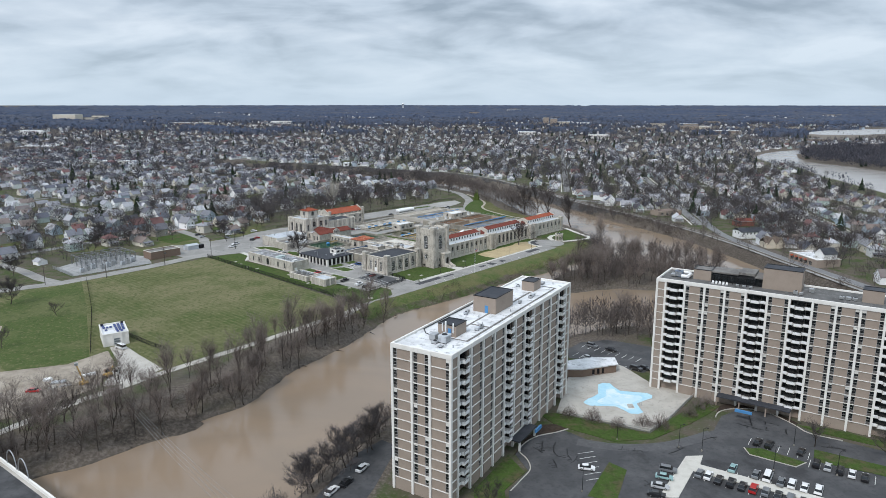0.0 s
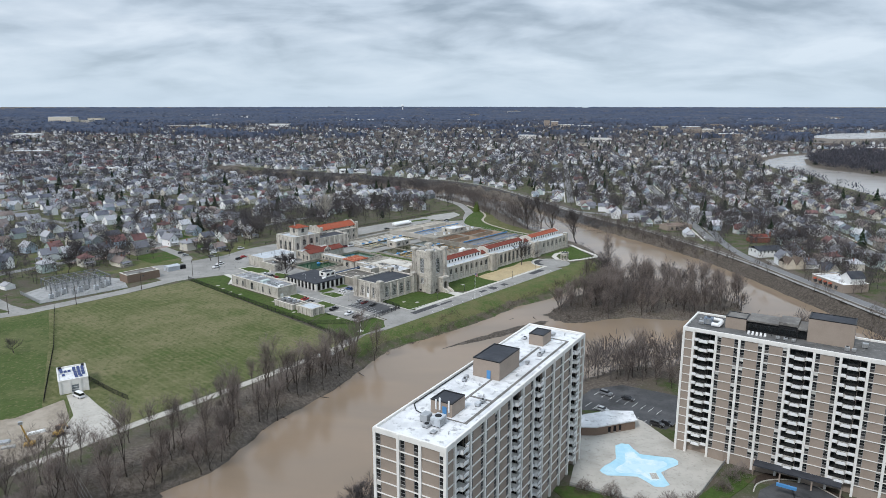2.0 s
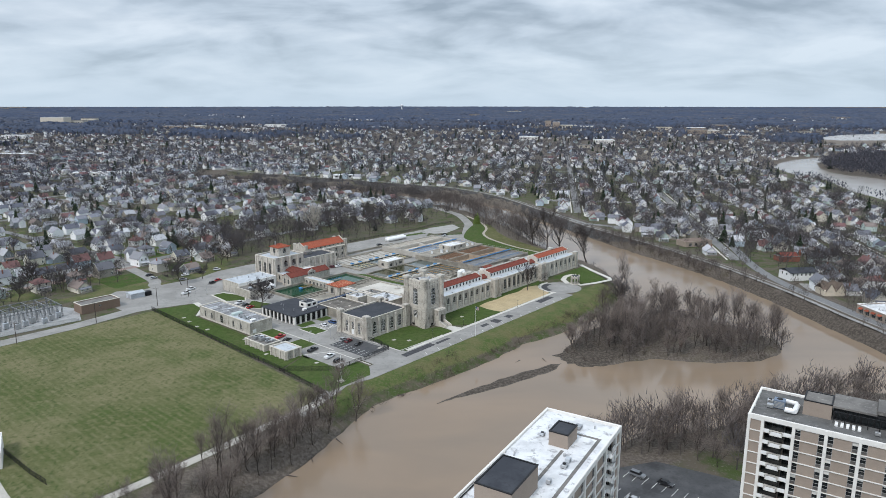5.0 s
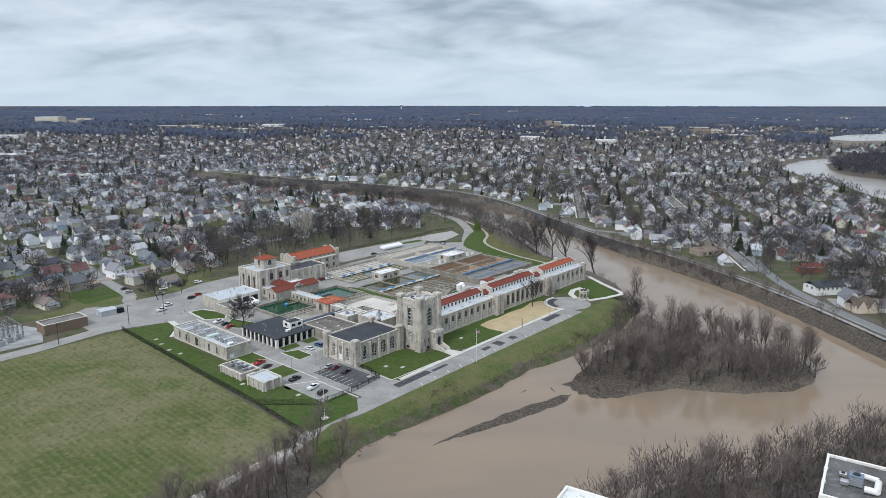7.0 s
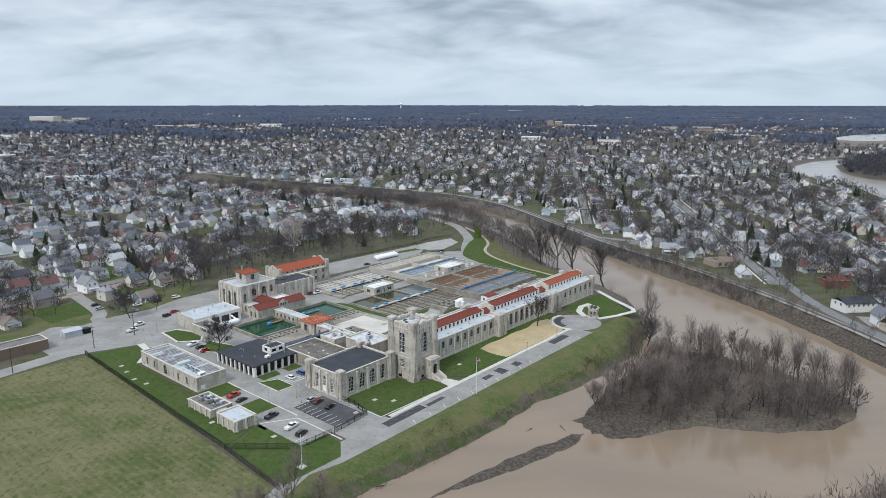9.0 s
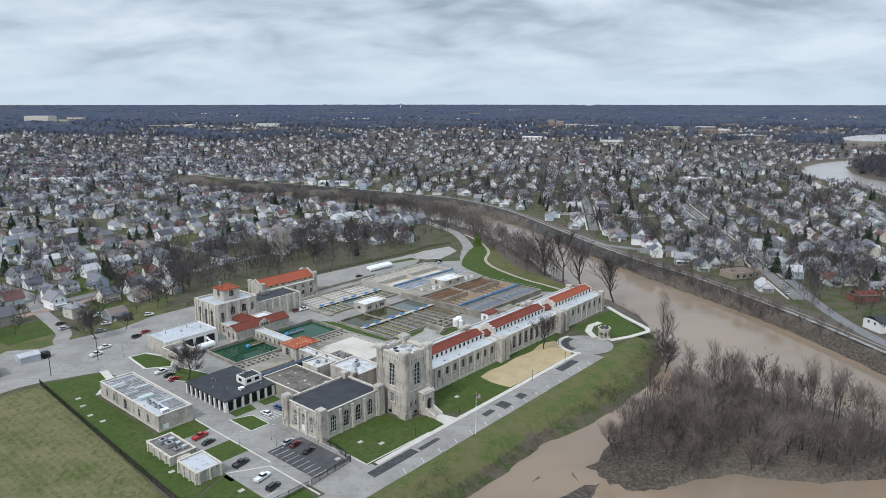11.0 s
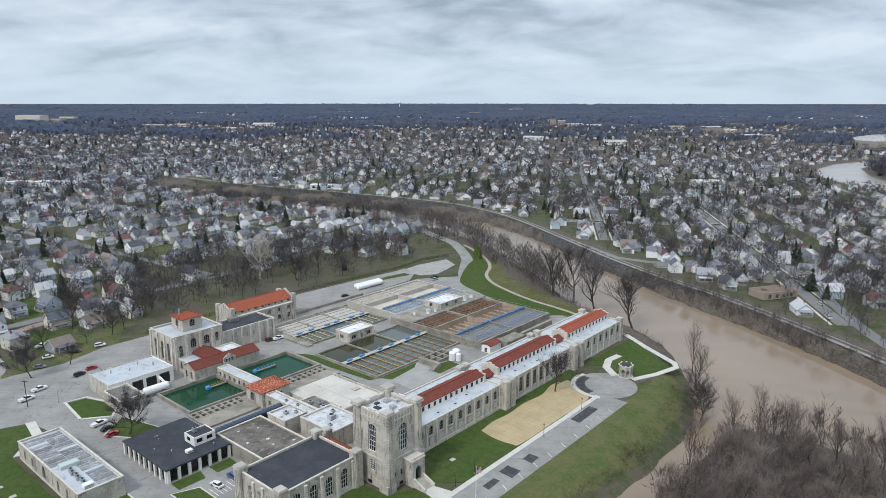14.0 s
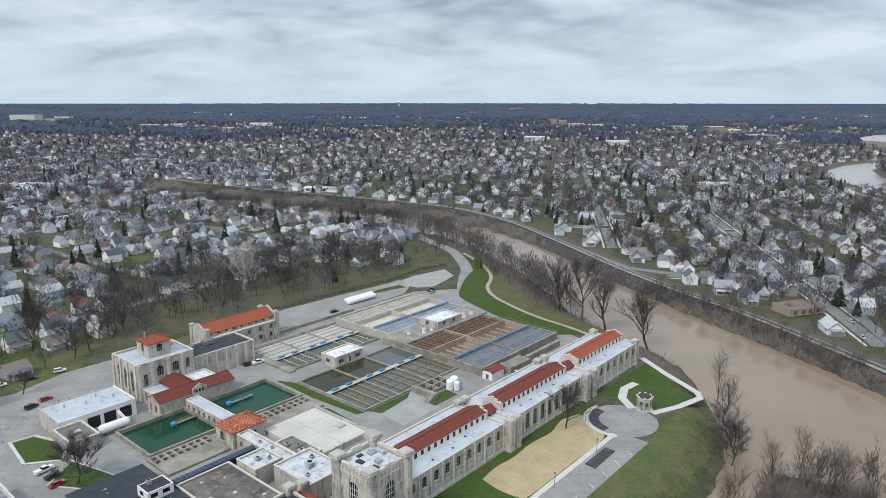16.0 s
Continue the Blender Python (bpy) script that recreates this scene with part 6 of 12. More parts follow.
def pools():
    p = pool("settling_pool", -39, 75.5, -15.2, 98, 0.14, "walled pool of still dark green water")
    p = pool("settling_pool", -9.4, 75.5, 19, 97.4, 0.14, "walled pool of still dark green water")
    for x0, x1, y in ((-23, -15, 90), (-1.5, 8, 90)):
        o = thing("pool_bridge", "grey narrow footbridge with a blue motor over the pool", "footbridge", *plant(x0, y), 0, AX)
        part("deck", Shape().box(0, -0.6, 0.6, x1 - x0, 0.6, 0.8), CONCRETE, o)
        rl = Shape()
        for s in (-0.6, 0.6):
            rl.tube((0, s, 1.7), (x1 - x0, s, 1.7), 0.05, 0.05, 4).tube((0, s, 1.25), (x1 - x0, s, 1.25), 0.04, 0.04, 4)
            for k in range(7):
                rl.tube(((x1 - x0) * k / 6, s, 0.7), ((x1 - x0) * k / 6, s, 1.7), 0.05, 0.05, 4)
        part("railing", rl, YELLOW if x0 < -20 else BLUE_PAINT, o)
        part("motor", Shape().slab(-1.3, -0.9, 0.3, 0.3, 0.9, 1.5, 0.3), BLUE_PAINT, o)
        part("pier", Shape().cyl(-0.5, 0, -2.5, 0.3, 0.35, 0.35, 8), CONCRETE, o)
    for x0, x1, y0, y1 in ((-41, -20, 60.6, 74.5), (-5, 20, 62.6, 74.5)):
        o = building("trough_deck", "stained concrete deck with two rows of open troughs beside the pool", "deck")
        z, yt = 0.8, y1 - 6.0
        part("deck", Shape().slab(x0, y0, 0, x1, yt - 0.005, z, 0.06), CONCRETE, o)
        n, rows = int((x1 - x0) / 2.6), 2
        cross = Shape().box(0, 0, 0, 0.9, 2.2, z).mesh("trough_rib", [CONCRETE])
        for r in range(rows + 1):
            yy = yt + (y1 - yt - 0.8) * r / rows
            part("trough_beam", Shape().slab(x0, yy, 0, x1, yy + 0.8, z + 0.02, 0.05), CONCRETE, o)
        for i in range(n + 1):
            for r in range(rows):
                placed(part("trough_rib", cross, None, o), x0 + (x1 - x0 - 0.9) * i / n, yt + (y1 - yt - 0.8) * r / rows + 0.5)
        part("bed", Shape().box(x0, yt, 0, x1, y1, 0.12), PAINTED_GLOOM, o)
    o = building("clear_well_slab", "wide flat pale concrete slab over a reservoir", "slab")
    part("slab", Shape().slab(-6.2, 46.2, 0, 15.4, 62, 1.5, 0.1).slab(-6.2, 34.2, 0, 15.4, 46.196, 1.5, 0.1), surface("bare_slab_concrete", (0.56, 0.53, 0.475), 0.9, spots=((0.1, (0.46, 0.43, 0.385), 0.42, 0.62, 0.8), (0.7, (0.34, 0.32, 0.28), 0.58, 0.72, 0.6)), bump=(3.0, 0.15)), o)
    part("rim", Shape().box(15.4, 34.2, 0, 16.1, 62, 2.1).box(-6.2, 33.5, 0, 16.1, 34.196, 2.1), STONE, o)
    part("hatch", Shape().slab(10.5, 43, 1.502, 13.4, 45.4, 2.0, 0.1), PALE_CONCRETE, o)
    part("seam", Shape().box(4.4, 34.4, 1.5, 4.5, 61.8, 1.506).box(-6, 53, 1.5, 15.2, 53.1, 1.506), CONCRETE, o)


hall(), tower(), wing(), pier_house(), vaults(), annex(), low_blocks(), main_house(), garage(), pools()

# ---------------------------------------------------------------- basins
def tank_cell(o, x0, y0, x1, y1, wz, water, floor_z=-1.5):
    part("water", Shape().add([(x0, y0, wz), (x1, y0, wz), (x1, y1, wz), (x0, y1, wz)], [(0, 1, 2, 3)]), water, o)


def grid_walls(o, xs, ys, z0, z1, w, mat, name="wall"):
    for x in xs:
        part(name, Shape().slab(x - w / 2, ys[0] - w / 2, z0, x + w / 2, ys[-1] + w / 2, z1, 0.08), mat, o)
    for y in ys:
        for xa, xb in zip(xs, xs[1:]):
            part(name, Shape().slab(xa + w / 2 + 0.002, y - w / 2, z0, xb - w / 2 - 0.002, y + w / 2, z1, 0.08), mat, o)


def scraper(o, x0, y0, x1, y1, z, mat, lengthwise):
    """Ochre or rusty scraper beams that lie over a water cell."""
    s = Shape()
    n = 3
    if lengthwise:
        for k in range(n):
            y = y0 + (y1 - y0) * (k + 0.7) / (n + 0.4)
            s.box(x0 + 0.5, y - 0.16, z, x1 - 0.5, y + 0.16, z + 0.25)
        for k in range(4):
            x = x0 + (x1 - x0) * (k + 0.5) / 4
            s.box(x - 0.06, y0 + 0.5, z - 0.12, x + 0.06, y1 - 0.5, z - 0.002)
    else:
        for k in range(n):
            x = x0 + (x1 - x0) * (k + 0.7) / (n + 0.4)
            s.box(x - 0.16, y0 + 0.5, z, x + 0.16, y1 - 0.5, z + 0.25)
        for k in range(4):
            y = y0 + (y1 - y0) * (k + 0.5) / 4
            s.box(x0 + 0.5, y - 0.06, z - 0.12, x1 - 0.5, y + 0.06, z - 0.002)
    part("scraper", s, mat, o)


def drive_unit(a, b, z):
    o = thing("drive_unit", "small bright blue motor drive on a basin walkway", "motor", *plant(a, b), z, AX, "basin drives")
    part("gearbox", Shape().slab(-0.9, -0.6, 0, 0.9, 0.6, 0.7, 0.15), BLUE_PAINT, o)
    part("motor", Shape().tube((0.9, 0, 0.4), (2.0, 0, 0.4), 0.32, 0.32, 10), BLUE_PAINT, o)
    part("cover", Shape().cyl(-0.3, 0, 0.702, 1.0, 0.4, 0.3, 10), BLUE_PAINT, o)


def low_basins():
    o = building("settling_basins", "sunken concrete basins of grey-green water with ochre scrapers", "basin")
    xs, ys = [27, 44.5, 62, 79.5], [48, 68.5, 86.5]
    grid_walls(o, xs, ys, -1.5, 0.95, 0.7, CONCRETE)
    part("walkway", Shape().slab(26.6, 67.4, 0.952, 80, 69.6, 1.2, 0.05), PALE_CONCRETE, o)
    for i in range(3):
        tank_cell(o, xs[i] + 0.35, 48.35, xs[i + 1] - 0.35, 68.15, 0.35, CLEAR_BASIN)
        scraper(o, xs[i] + 0.35, 48.35, xs[i + 1] - 0.35, 67.4, 0.55, YELLOW if i == 0 else OCHRE, False)
        tank_cell(o, xs[i] + 0.35, 68.85, xs[i + 1] - 0.35, 86.15, 0.3, MURK if i < 2 else CLEAR_BASIN)
    part("floor", Shape().box(27.2, 48.2, -1.6, 79.3, 86.3, -1.5), CONCRETE, o)
    for a, b in ((30, 68.5), (37, 68.5), (48, 68.5), (55, 68.5), (66, 68.5), (73, 68.5)):
        drive_unit(a, b, 1.2)
    o = building("settling_basins", "sunken pale concrete basins of shallow water with walkways", "basin")
    xs, ys = [34, 49.5, 65.5, 82], [98.5, 112, 130]
    grid_walls(o, xs, ys, -1.5, 0.95, 0.7, CONCRETE)
    part("walkway", Shape().slab(33.5, 110.9, 0.952, 82.5, 113.1, 1.2, 0.05), PALE_CONCRETE, o)
    for i in range(3):
        tank_cell(o, xs[i] + 0.35, 98.85, xs[i + 1] - 0.35, 111.65, 0.4, CLEAR_BASIN)
        if i != 1:
            scraper(o, xs[i] + 0.35, 98.85, xs[i + 1] - 0.35, 110.8, 0.55, surface("pale_ochre_timber", (0.5, 0.42, 0.25), 0.8, spots=((1.0, (0.38, 0.32, 0.2), 0.5, 0.7, 0.6),)), False)
        part("bed", Shape().box(xs[i] + 0.35, 112.35, 0.1, xs[i + 1] - 0.35, 129.65, 0.4), PALE_CONCRETE, o)
        lines = Shape()
        for k in range(4):
            y = 115 + 4 * k
            lines.box(xs[i] + 0.6, y, 0.402, xs[i + 1] - 0.6, y + 0.25, 0.6)
        part("launder", lines, CONCRETE, o)
    part("floor", Shape().box(34.2, 98.7, -1.6, 81.8, 129.8, -1.5), CONCRETE, o)
    for a, b in ((37, 112), (44, 112), (54, 112), (60, 112), (70, 112), (77, 112)):
        drive_unit(a, b, 1.2)
    part("edge_beam", Shape().slab(30.5, 130.5, 0, 84, 132, 1.3, 0.1).slab(30.5, 97, 0, 33.5, 130.4, 0.8, 0.1), CONCRETE, o)
    # control house between the basins
    o = building("control_house", "small square stone control house with pale flat roof")
    wins = [(2.0, 2.6, 1.4, 3.2, 0), (7.6, 1.2, 0.4, 3.0, 0), (11.2, 2.6, 1.4, 3.2, 0)]
    shell(o, 46.4, 86.9, 62.2, 96, 0, 4.6, STONE, front=wins, left=[(2.4, 2.4, 1.4, 3.2, 0)], roof=ROOF_WHITE, roof_z=4.3, coping=STONE_TRIM)
    buttresses(o, buttress_mesh(0.9, 0.5, 4.6), (46.4, 86.9), (62.2, 86.9), [0.5, 15.2])
    # little valve pits and stairs at the near corner
    o = building("valve_pit", "open concrete valve pits with thick walls", "basin")
    grid_walls(o, [53, 57.5, 62, 66], [39.5, 43, 46.8], -0.5, 1.6, 0.6, CONCRETE)
    part("floor", Shape().box(53.2, 39.7, -0.6, 65.8, 46.6, 0.1), PAINTED_GLOOM, o)
    st = Shape()
    for k in range(8):
        st.box(46.5 + k * 0.5, 35.5, 0, 47.0 + k * 0.5, 37.5, 0.25 + 0.22 * k)
    st.box(50.5, 35.5, 0, 52.4, 47.4, 2.2)
    part("stair", st, CONCRETE, o)
    for a, b, w in ((61.5, 37.2, 1.5), (64.6, 37.6, 1.7), (62.6, 34.6, 1.1)):
        t = thing("chemical_tank", "white upright domed chemical tank on a concrete pad", "tank", *plant(a, b), 0, AX, "chemical tanks")
        part("pad", Shape().box(-w, -w, 0, w, w, 0.3), CONCRETE, t)
        part("shell", Shape().cyl(0, 0, 0.302, 2.6 + w * 0.6, w, w, 16), WHITE_METAL, t)
        part("dome", Shape().dome(0, 0, 2.602 + w * 0.6, w, w * 0.5, 16), WHITE_METAL, t)
    for pts, label in (([(23.4, 49), (26.2, 47.6), (26.2, 88), (22.6, 95), (22.0, 72)], "green strip between road and basins"), ([(16.4, 34), (18.4, 36), (20.0, 60), (18.6, 62), (16.4, 58)], "narrow green strip beside the slab"), ([(30, 42.4), (45, 44.2), (49.5, 47.2), (28, 47.4)], "patchy grass before the basin wall"), ([(47, 32), (60, 32), (60, 38), (52, 39), (47, 35)], "small green lawn beside the stairs")):
        setting("lawn_basin", flat(plant_poly(pts), 0.12), LAWN, label, "lawn")
    setting("gravel_yard", flat(plant_poly([(28, 30), (47, 30), (50, 47), (30, 47.4)]), 0.1), GRAVEL, "bare grey gravel yard", "gravel")


def blue_beam(o, x0, x1, y, z, slim=False):
    s = Shape()
    if slim:
        s.box(x0, y - 0.06, z + 0.5, x1, y + 0.06, z + 0.62)
        n = int((x1 - x0) / 2.4)
        for k in range(n):
            xa = x0 + (x1 - x0) * (k + 0.5) / n
            s.box(xa - 0.06, y - 1.1, z + 0.4, xa + 0.06, y + 1.1, z + 0.497)
        part("truss", s, BLUE_PAINT, o, "slim blue painted cross rails")
        return
    s.box(x0, y - 0.62, z + 0.5, x1, y - 0.47, z + 0.68).box(x0, y + 0.47, z + 0.5, x1, y + 0.62, z + 0.68).box(x0, y - 0.1, z, x1, y + 0.1, z + 0.15)
    n = int((x1 - x0) / 1.2)
    for k in range(n):
        xa = x0 + (x1 - x0) * k / n
        s.tube((xa, y - 0.55, z + 0.58), (xa + 0.6, y + 0.55, z + 0.58), 0.08, 0.08, 4, caps=False).tube((xa + 0.6, y + 0.55, z + 0.58), (xa + 1.2, y - 0.55, z + 0.58), 0.08, 0.08, 4, caps=False)
        s.tube((xa, y, z + 0.1), (xa + 0.6, y - 0.5, z + 0.55), 0.07, 0.07, 4, caps=False)
    part("truss", s, BLUE_PAINT, o, "bright blue painted truss")


def slats(o, x0, y0, x1, y1, z, n, mat, name="trough", w=0.35):
    """Parallel troughs across a filter bed, with cross ties."""
    me = None
    for k in range(n):
        x = x0 + (x1 - x0) * (k + 0.5) / n
        if me is None:
            s = Shape()
            s.box(-w, 0, 0, -w + 0.12, y1 - y0, 0.6).box(w - 0.12, 0, 0, w, y1 - y0, 0.6).box(-w, 0, -0.1, w, y1 - y0, 0.0)
            me = s.mesh(name, [mat])
        placed(part(name, me, None, o), x, y0, z)
    ties = Shape()
    for k in range(3):
        y = y0 + (y1 - y0) * (k + 0.5) / 3
        ties.box(x0, y - 0.15, z + 0.602, x1, y + 0.15, z + 0.72)
    part("tie_beam", ties, mat, o)


def high_basins():
    z1 = 3.6
    pale = surface("bare_pale_concrete", (0.55, 0.5, 0.42), 0.9, spots=((0.2, (0.45, 0.4, 0.33), 0.45, 0.65, 0.7),))
    tan = surface("stained_tan_concrete", (0.37, 0.295, 0.22), 0.9, spots=((0.2, (0.28, 0.19, 0.13), 0.45, 0.65, 0.8), (1.2, (0.46, 0.38, 0.28), 0.5, 0.7, 0.5)))
    # Tank floor: dark brown with tan and darker patches, below paler walls.
    bed = surface("dark_brown_floor", (0.17, 0.125, 0.09), 0.7, spots=((0.15, (0.3, 0.235, 0.17), 0.48, 0.62, 0.8), (0.5, (0.09, 0.07, 0.055), 0.5, 0.66, 0.8)))
    lateral = Shape().box(-0.3, 0, 0, 0.3, 12.2, 0.5).mesh("lateral", [tan])
    grey = surface("grey_trough_metal", (0.33, 0.34, 0.35), 0.6, metal=0.2, spots=((0.8, (0.2, 0.2, 0.2), 0.5, 0.7, 0.7),))
    sets = (
        ("filter_block", "raised concrete filter block with pale empty tanks and blue trusses", [84.5, 110.5, 140], [93, 105.5, 118, 130.5]),
        ("filter_block", "raised concrete filter block with rusty troughs and empty tan tanks", [79.8, 106, 136.5], [35.5, 51.5, 65, 78.5]))
    for bi, (name, label, xs, ys) in enumerate(sets):
        o = building(name, label, "basin")
        grid_walls(o, xs, ys, 0, z1, 0.8, CONCRETE if bi else PALE_CONCRETE)
        part("floor", Shape().box(xs[0], ys[0], 0.2, xs[-1], ys[-1], 0.6), PAINTED_GLOOM if bi else CONCRETE, o)
        for i in range(2):
            xa, xb = xs[i] + 0.4, xs[i + 1] - 0.4
            if bi == 0:
                slats(o, xa, ys[0] + 0.5, xb, ys[1] - 0.5, 2.2, 14, ROOF_GREY)
                blue_beam(o, xa, xb, ys[1] - 1.6, z1 + 0.1)
                blue_beam(o, xa, xb, ys[0] + 2.6, 3.0, True)
                blue_beam(o, xa, xb, ys[0] + 6.6, 3.0, True)
                part("bed", Shape().box(xa, ys[1] + 0.4, 0.6, xb, ys[2] - 0.4, 1.1), pale, o, "bare pale tank floor")
                slats(o, xa, ys[2] + 0.5, xb, ys[3] - 0.5, 2.4, 12, STONE_TRIM)
            else:
                slats(o, xa, ys[0] + 0.5, xb, ys[1] - 0.5, 2.2, 15, grey)
                blue_beam(o, xa, xb, ys[1] - 1.5, z1 + 0.1)
                blue_beam(o, xa, xb, ys[0] + 5.0, 3.0, True)
                part("bed", Shape().box(xa, ys[1] + 0.4, 0.55, xb, ys[2] - 0.4, 0.66), bed, o, "mottled dark brown tank floor")
                lining = Shape().box(xa, ys[2] - 0.5, 0.67, xb, ys[2] - 0.405, z1 - 0.3).box(xb - 0.1, ys[1] + 0.5, 0.67, xb - 0.003, ys[2] - 0.5, z1 - 0.3).box(xa + 0.003, ys[1] + 0.5, 0.67, xa + 0.1, ys[2] - 0.5, z1 - 0.3)
                lining.box(xa + 0.1, ys[1] + 0.405, 0.67, xb - 0.1, ys[1] + 0.5, z1 - 0.3)
                for k in range(6):
                    placed(part("lateral", lateral, None, o), xa + 2.0 + (xb - xa - 4) * k / 5, ys[1] + 0.6, 0.661)
                part("lining", lining, tan, o, "stained tan tank wall")
                slats(o, xa, ys[2] + 0.5, xb, ys[3] - 0.5, 2.3, 10, RUST)
        rail = Shape()
        for x in (xs[0], xs[-1]):
            rail.tube((x, ys[0], z1 + 1.0), (x, ys[-1], z1 + 1.0), 0.05, 0.05, 4)
            for k in range(12):
                y = ys[0] + (ys[-1] - ys[0]) * k / 11
                rail.tube((x, y, z1), (x, y, z1 + 1.0), 0.05, 0.05, 4)
        part("railing", rail, STEEL, o)
    o = building("filter_deck", "pale concrete deck between the filter blocks", "deck")
    part("deck", Shape().slab(79.6, 78.95, 0, 140.4, 92.55, z1 - 0.15, 0.1), CONCRETE, o)
    o = building("control_house", "square stone control house on the filter deck")
    shell(o, 104, 80.4, 121.4, 91.6, z1 - 0.148, z1 + 3.2, STONE, front=[(4.0, 1.6, z1 + 0.8, z1 + 2.6, 0), (11.4, 1.6, z1 + 0.8, z1 + 2.6, 0)], left=[(3.0, 1.8, z1 + 0.6, z1 + 2.6, 0)], roof=ROOF_WHITE, roof_z=z1 + 2.9, coping=STONE_TRIM)
    for a, b, w in ((96, 82, 0.9), (99, 84.5, 1.1), (101, 81.5, 0.8), (126, 82, 1.0), (129, 85, 0.8), (133, 83, 1.1), (90, 86, 0.8)):
        t = thing("vent_drum", "pale upright drum on the filter deck", "drum", *plant(a, b), z1 - 0.15, 0, "vent drums")
        part("drum", Shape().cyl(0, 0, 0, 1.3, w, w, 12), WHITE_METAL, t)
        part("lid", Shape().cyl(0, 0, 1.302, 1.5, w * 1.08, w * 0.8, 12), STEEL, t)
    o = building("red_roofed_shed", "small white shed with dark red roof", "shed")
    shell(o, 78.4, 29.4, 86.4, 34.2, 0, 3.6, WHITE_METAL, left=[(1.4, 1.4, 0.2, 2.3, 0)], thick=0.25)
    part("roof", Shape().gable(78.4, 29.4, 86.4, 34.2, 3.6, 4.6, 0.35, 0.2), TILE_DARK, o)
    o = building("retaining_wall", "stepped stone retaining walls beside the shed", "wall")
    part("wall", Shape().slab(88.5, 27.5, 0, 91, 34, 3.2, 0.1).slab(91.2, 28, 0, 104, 34.4, 2.4, 0.1).slab(104.2, 29.4, 0, 130, 31, 2.9, 0.1), CONCRETE, o)
    t = thing("green_tank", "small dark green upright tank", "tank", *plant(89.4, 25.4), 0, 0)
    part("shell", Shape().cyl(0, 0, 0, 2.2, 0.9, 0.9, 12), surface("dark_green_paint", (0.03, 0.07, 0.045), 0.5, spots=((1.0, (0.05, 0.1, 0.07), 0.5, 0.7, 0.5),)), t)
    part("lid", Shape().dome(0, 0, 2.202, 0.9, 0.3, 12), STEEL, t)
    for k in range(2):
        t = thing("long_tank", "long white horizontal tank lying behind the basins", "tank", *plant(109.5 + k * 1.2, 150 + 3.4 * k), 0.085, AX - 2, "long tanks")
        part("shell", Shape().tube((0, 0, 1.6), (19, 0, 1.6), 1.4, 1.4, 16).tube((19, 0, 1.6), (19.6, 0, 1.6), 1.3, 0.5, 16).tube((-0.6, 0, 1.6), (0, 0, 1.6), 0.5, 1.3, 16), WHITE_METAL, t)
        sd = Shape().box(-0.3, -1, 0, 0.3, 1, 0.5).mesh("saddle", [CONCRETE])
        for x in (2, 7, 12, 17):
            placed(part("saddle", sd, None, t), x, 0)
    o = building("boundary_wall", "long low concrete wall behind the basins", "wall")
    part("wall", Shape().slab(56, 139.5, 0, 104, 140.3, 1.6, 0.08), CONCRETE, o)


def gazebo():
    o = thing("gazebo", "small octagonal stone gatehouse with arched openings and flat roof", "gazebo", *plant(94.4, -27.4), 0.1, AX)
    r = 2.7
    pts = [(r * math.cos(radians(22.5 + 45 * k)), r * math.sin(radians(22.5 + 45 * k))) for k in range(8)]
    for k in range(8):
        p, q = pts[k], pts[(k + 1) % 8]
        w = math.dist(p, q)
        part("wall", Shape().wall(p, q, 0, 4.6, 0.4, [(w / 2 - 0.75, 1.5, 0.3 if k % 2 == 0 else 1.2, 3.5, 0.7)]), STONE, o)
    part("floor", Shape().prism([(x * 1.15, y * 1.15) for x, y in pts], 0, 0.28), STONE_TRIM, o)
    part("cornice", Shape().prism([(x * 1.08, y * 1.08) for x, y in pts], 4.602, 4.9), STONE_TRIM, o)
    pin = Shape().slab(-0.3, -0.3, 0, 0.3, 0.3, 0.5, 0.12).mesh("pinnacle", [STONE_TRIM])
    for x, y in pts:
        placed(part("pinnacle", pin, None, o), x, y, 4.9)
    part("roof", Shape().prism([(x * 0.9, y * 0.9) for x, y in pts], 4.902, 5.1), ROOF_DARK, o)
    setting("sidewalk_gazebo", strip([plant(92, -24), plant(98, -17), plant(106, -14), plant(114, -15)], 3.2, 0.15), SIDEWALK, "pale concrete walk round the gatehouse", "sidewalk")


low_basins(), high_basins(), gazebo()

# ---------------------------------------------------------------- apartment towers
STOREY, BASE_H, FLOORS = 2.72, 3.5, 13
BAYS = "NBWWWBWBWWWBN"


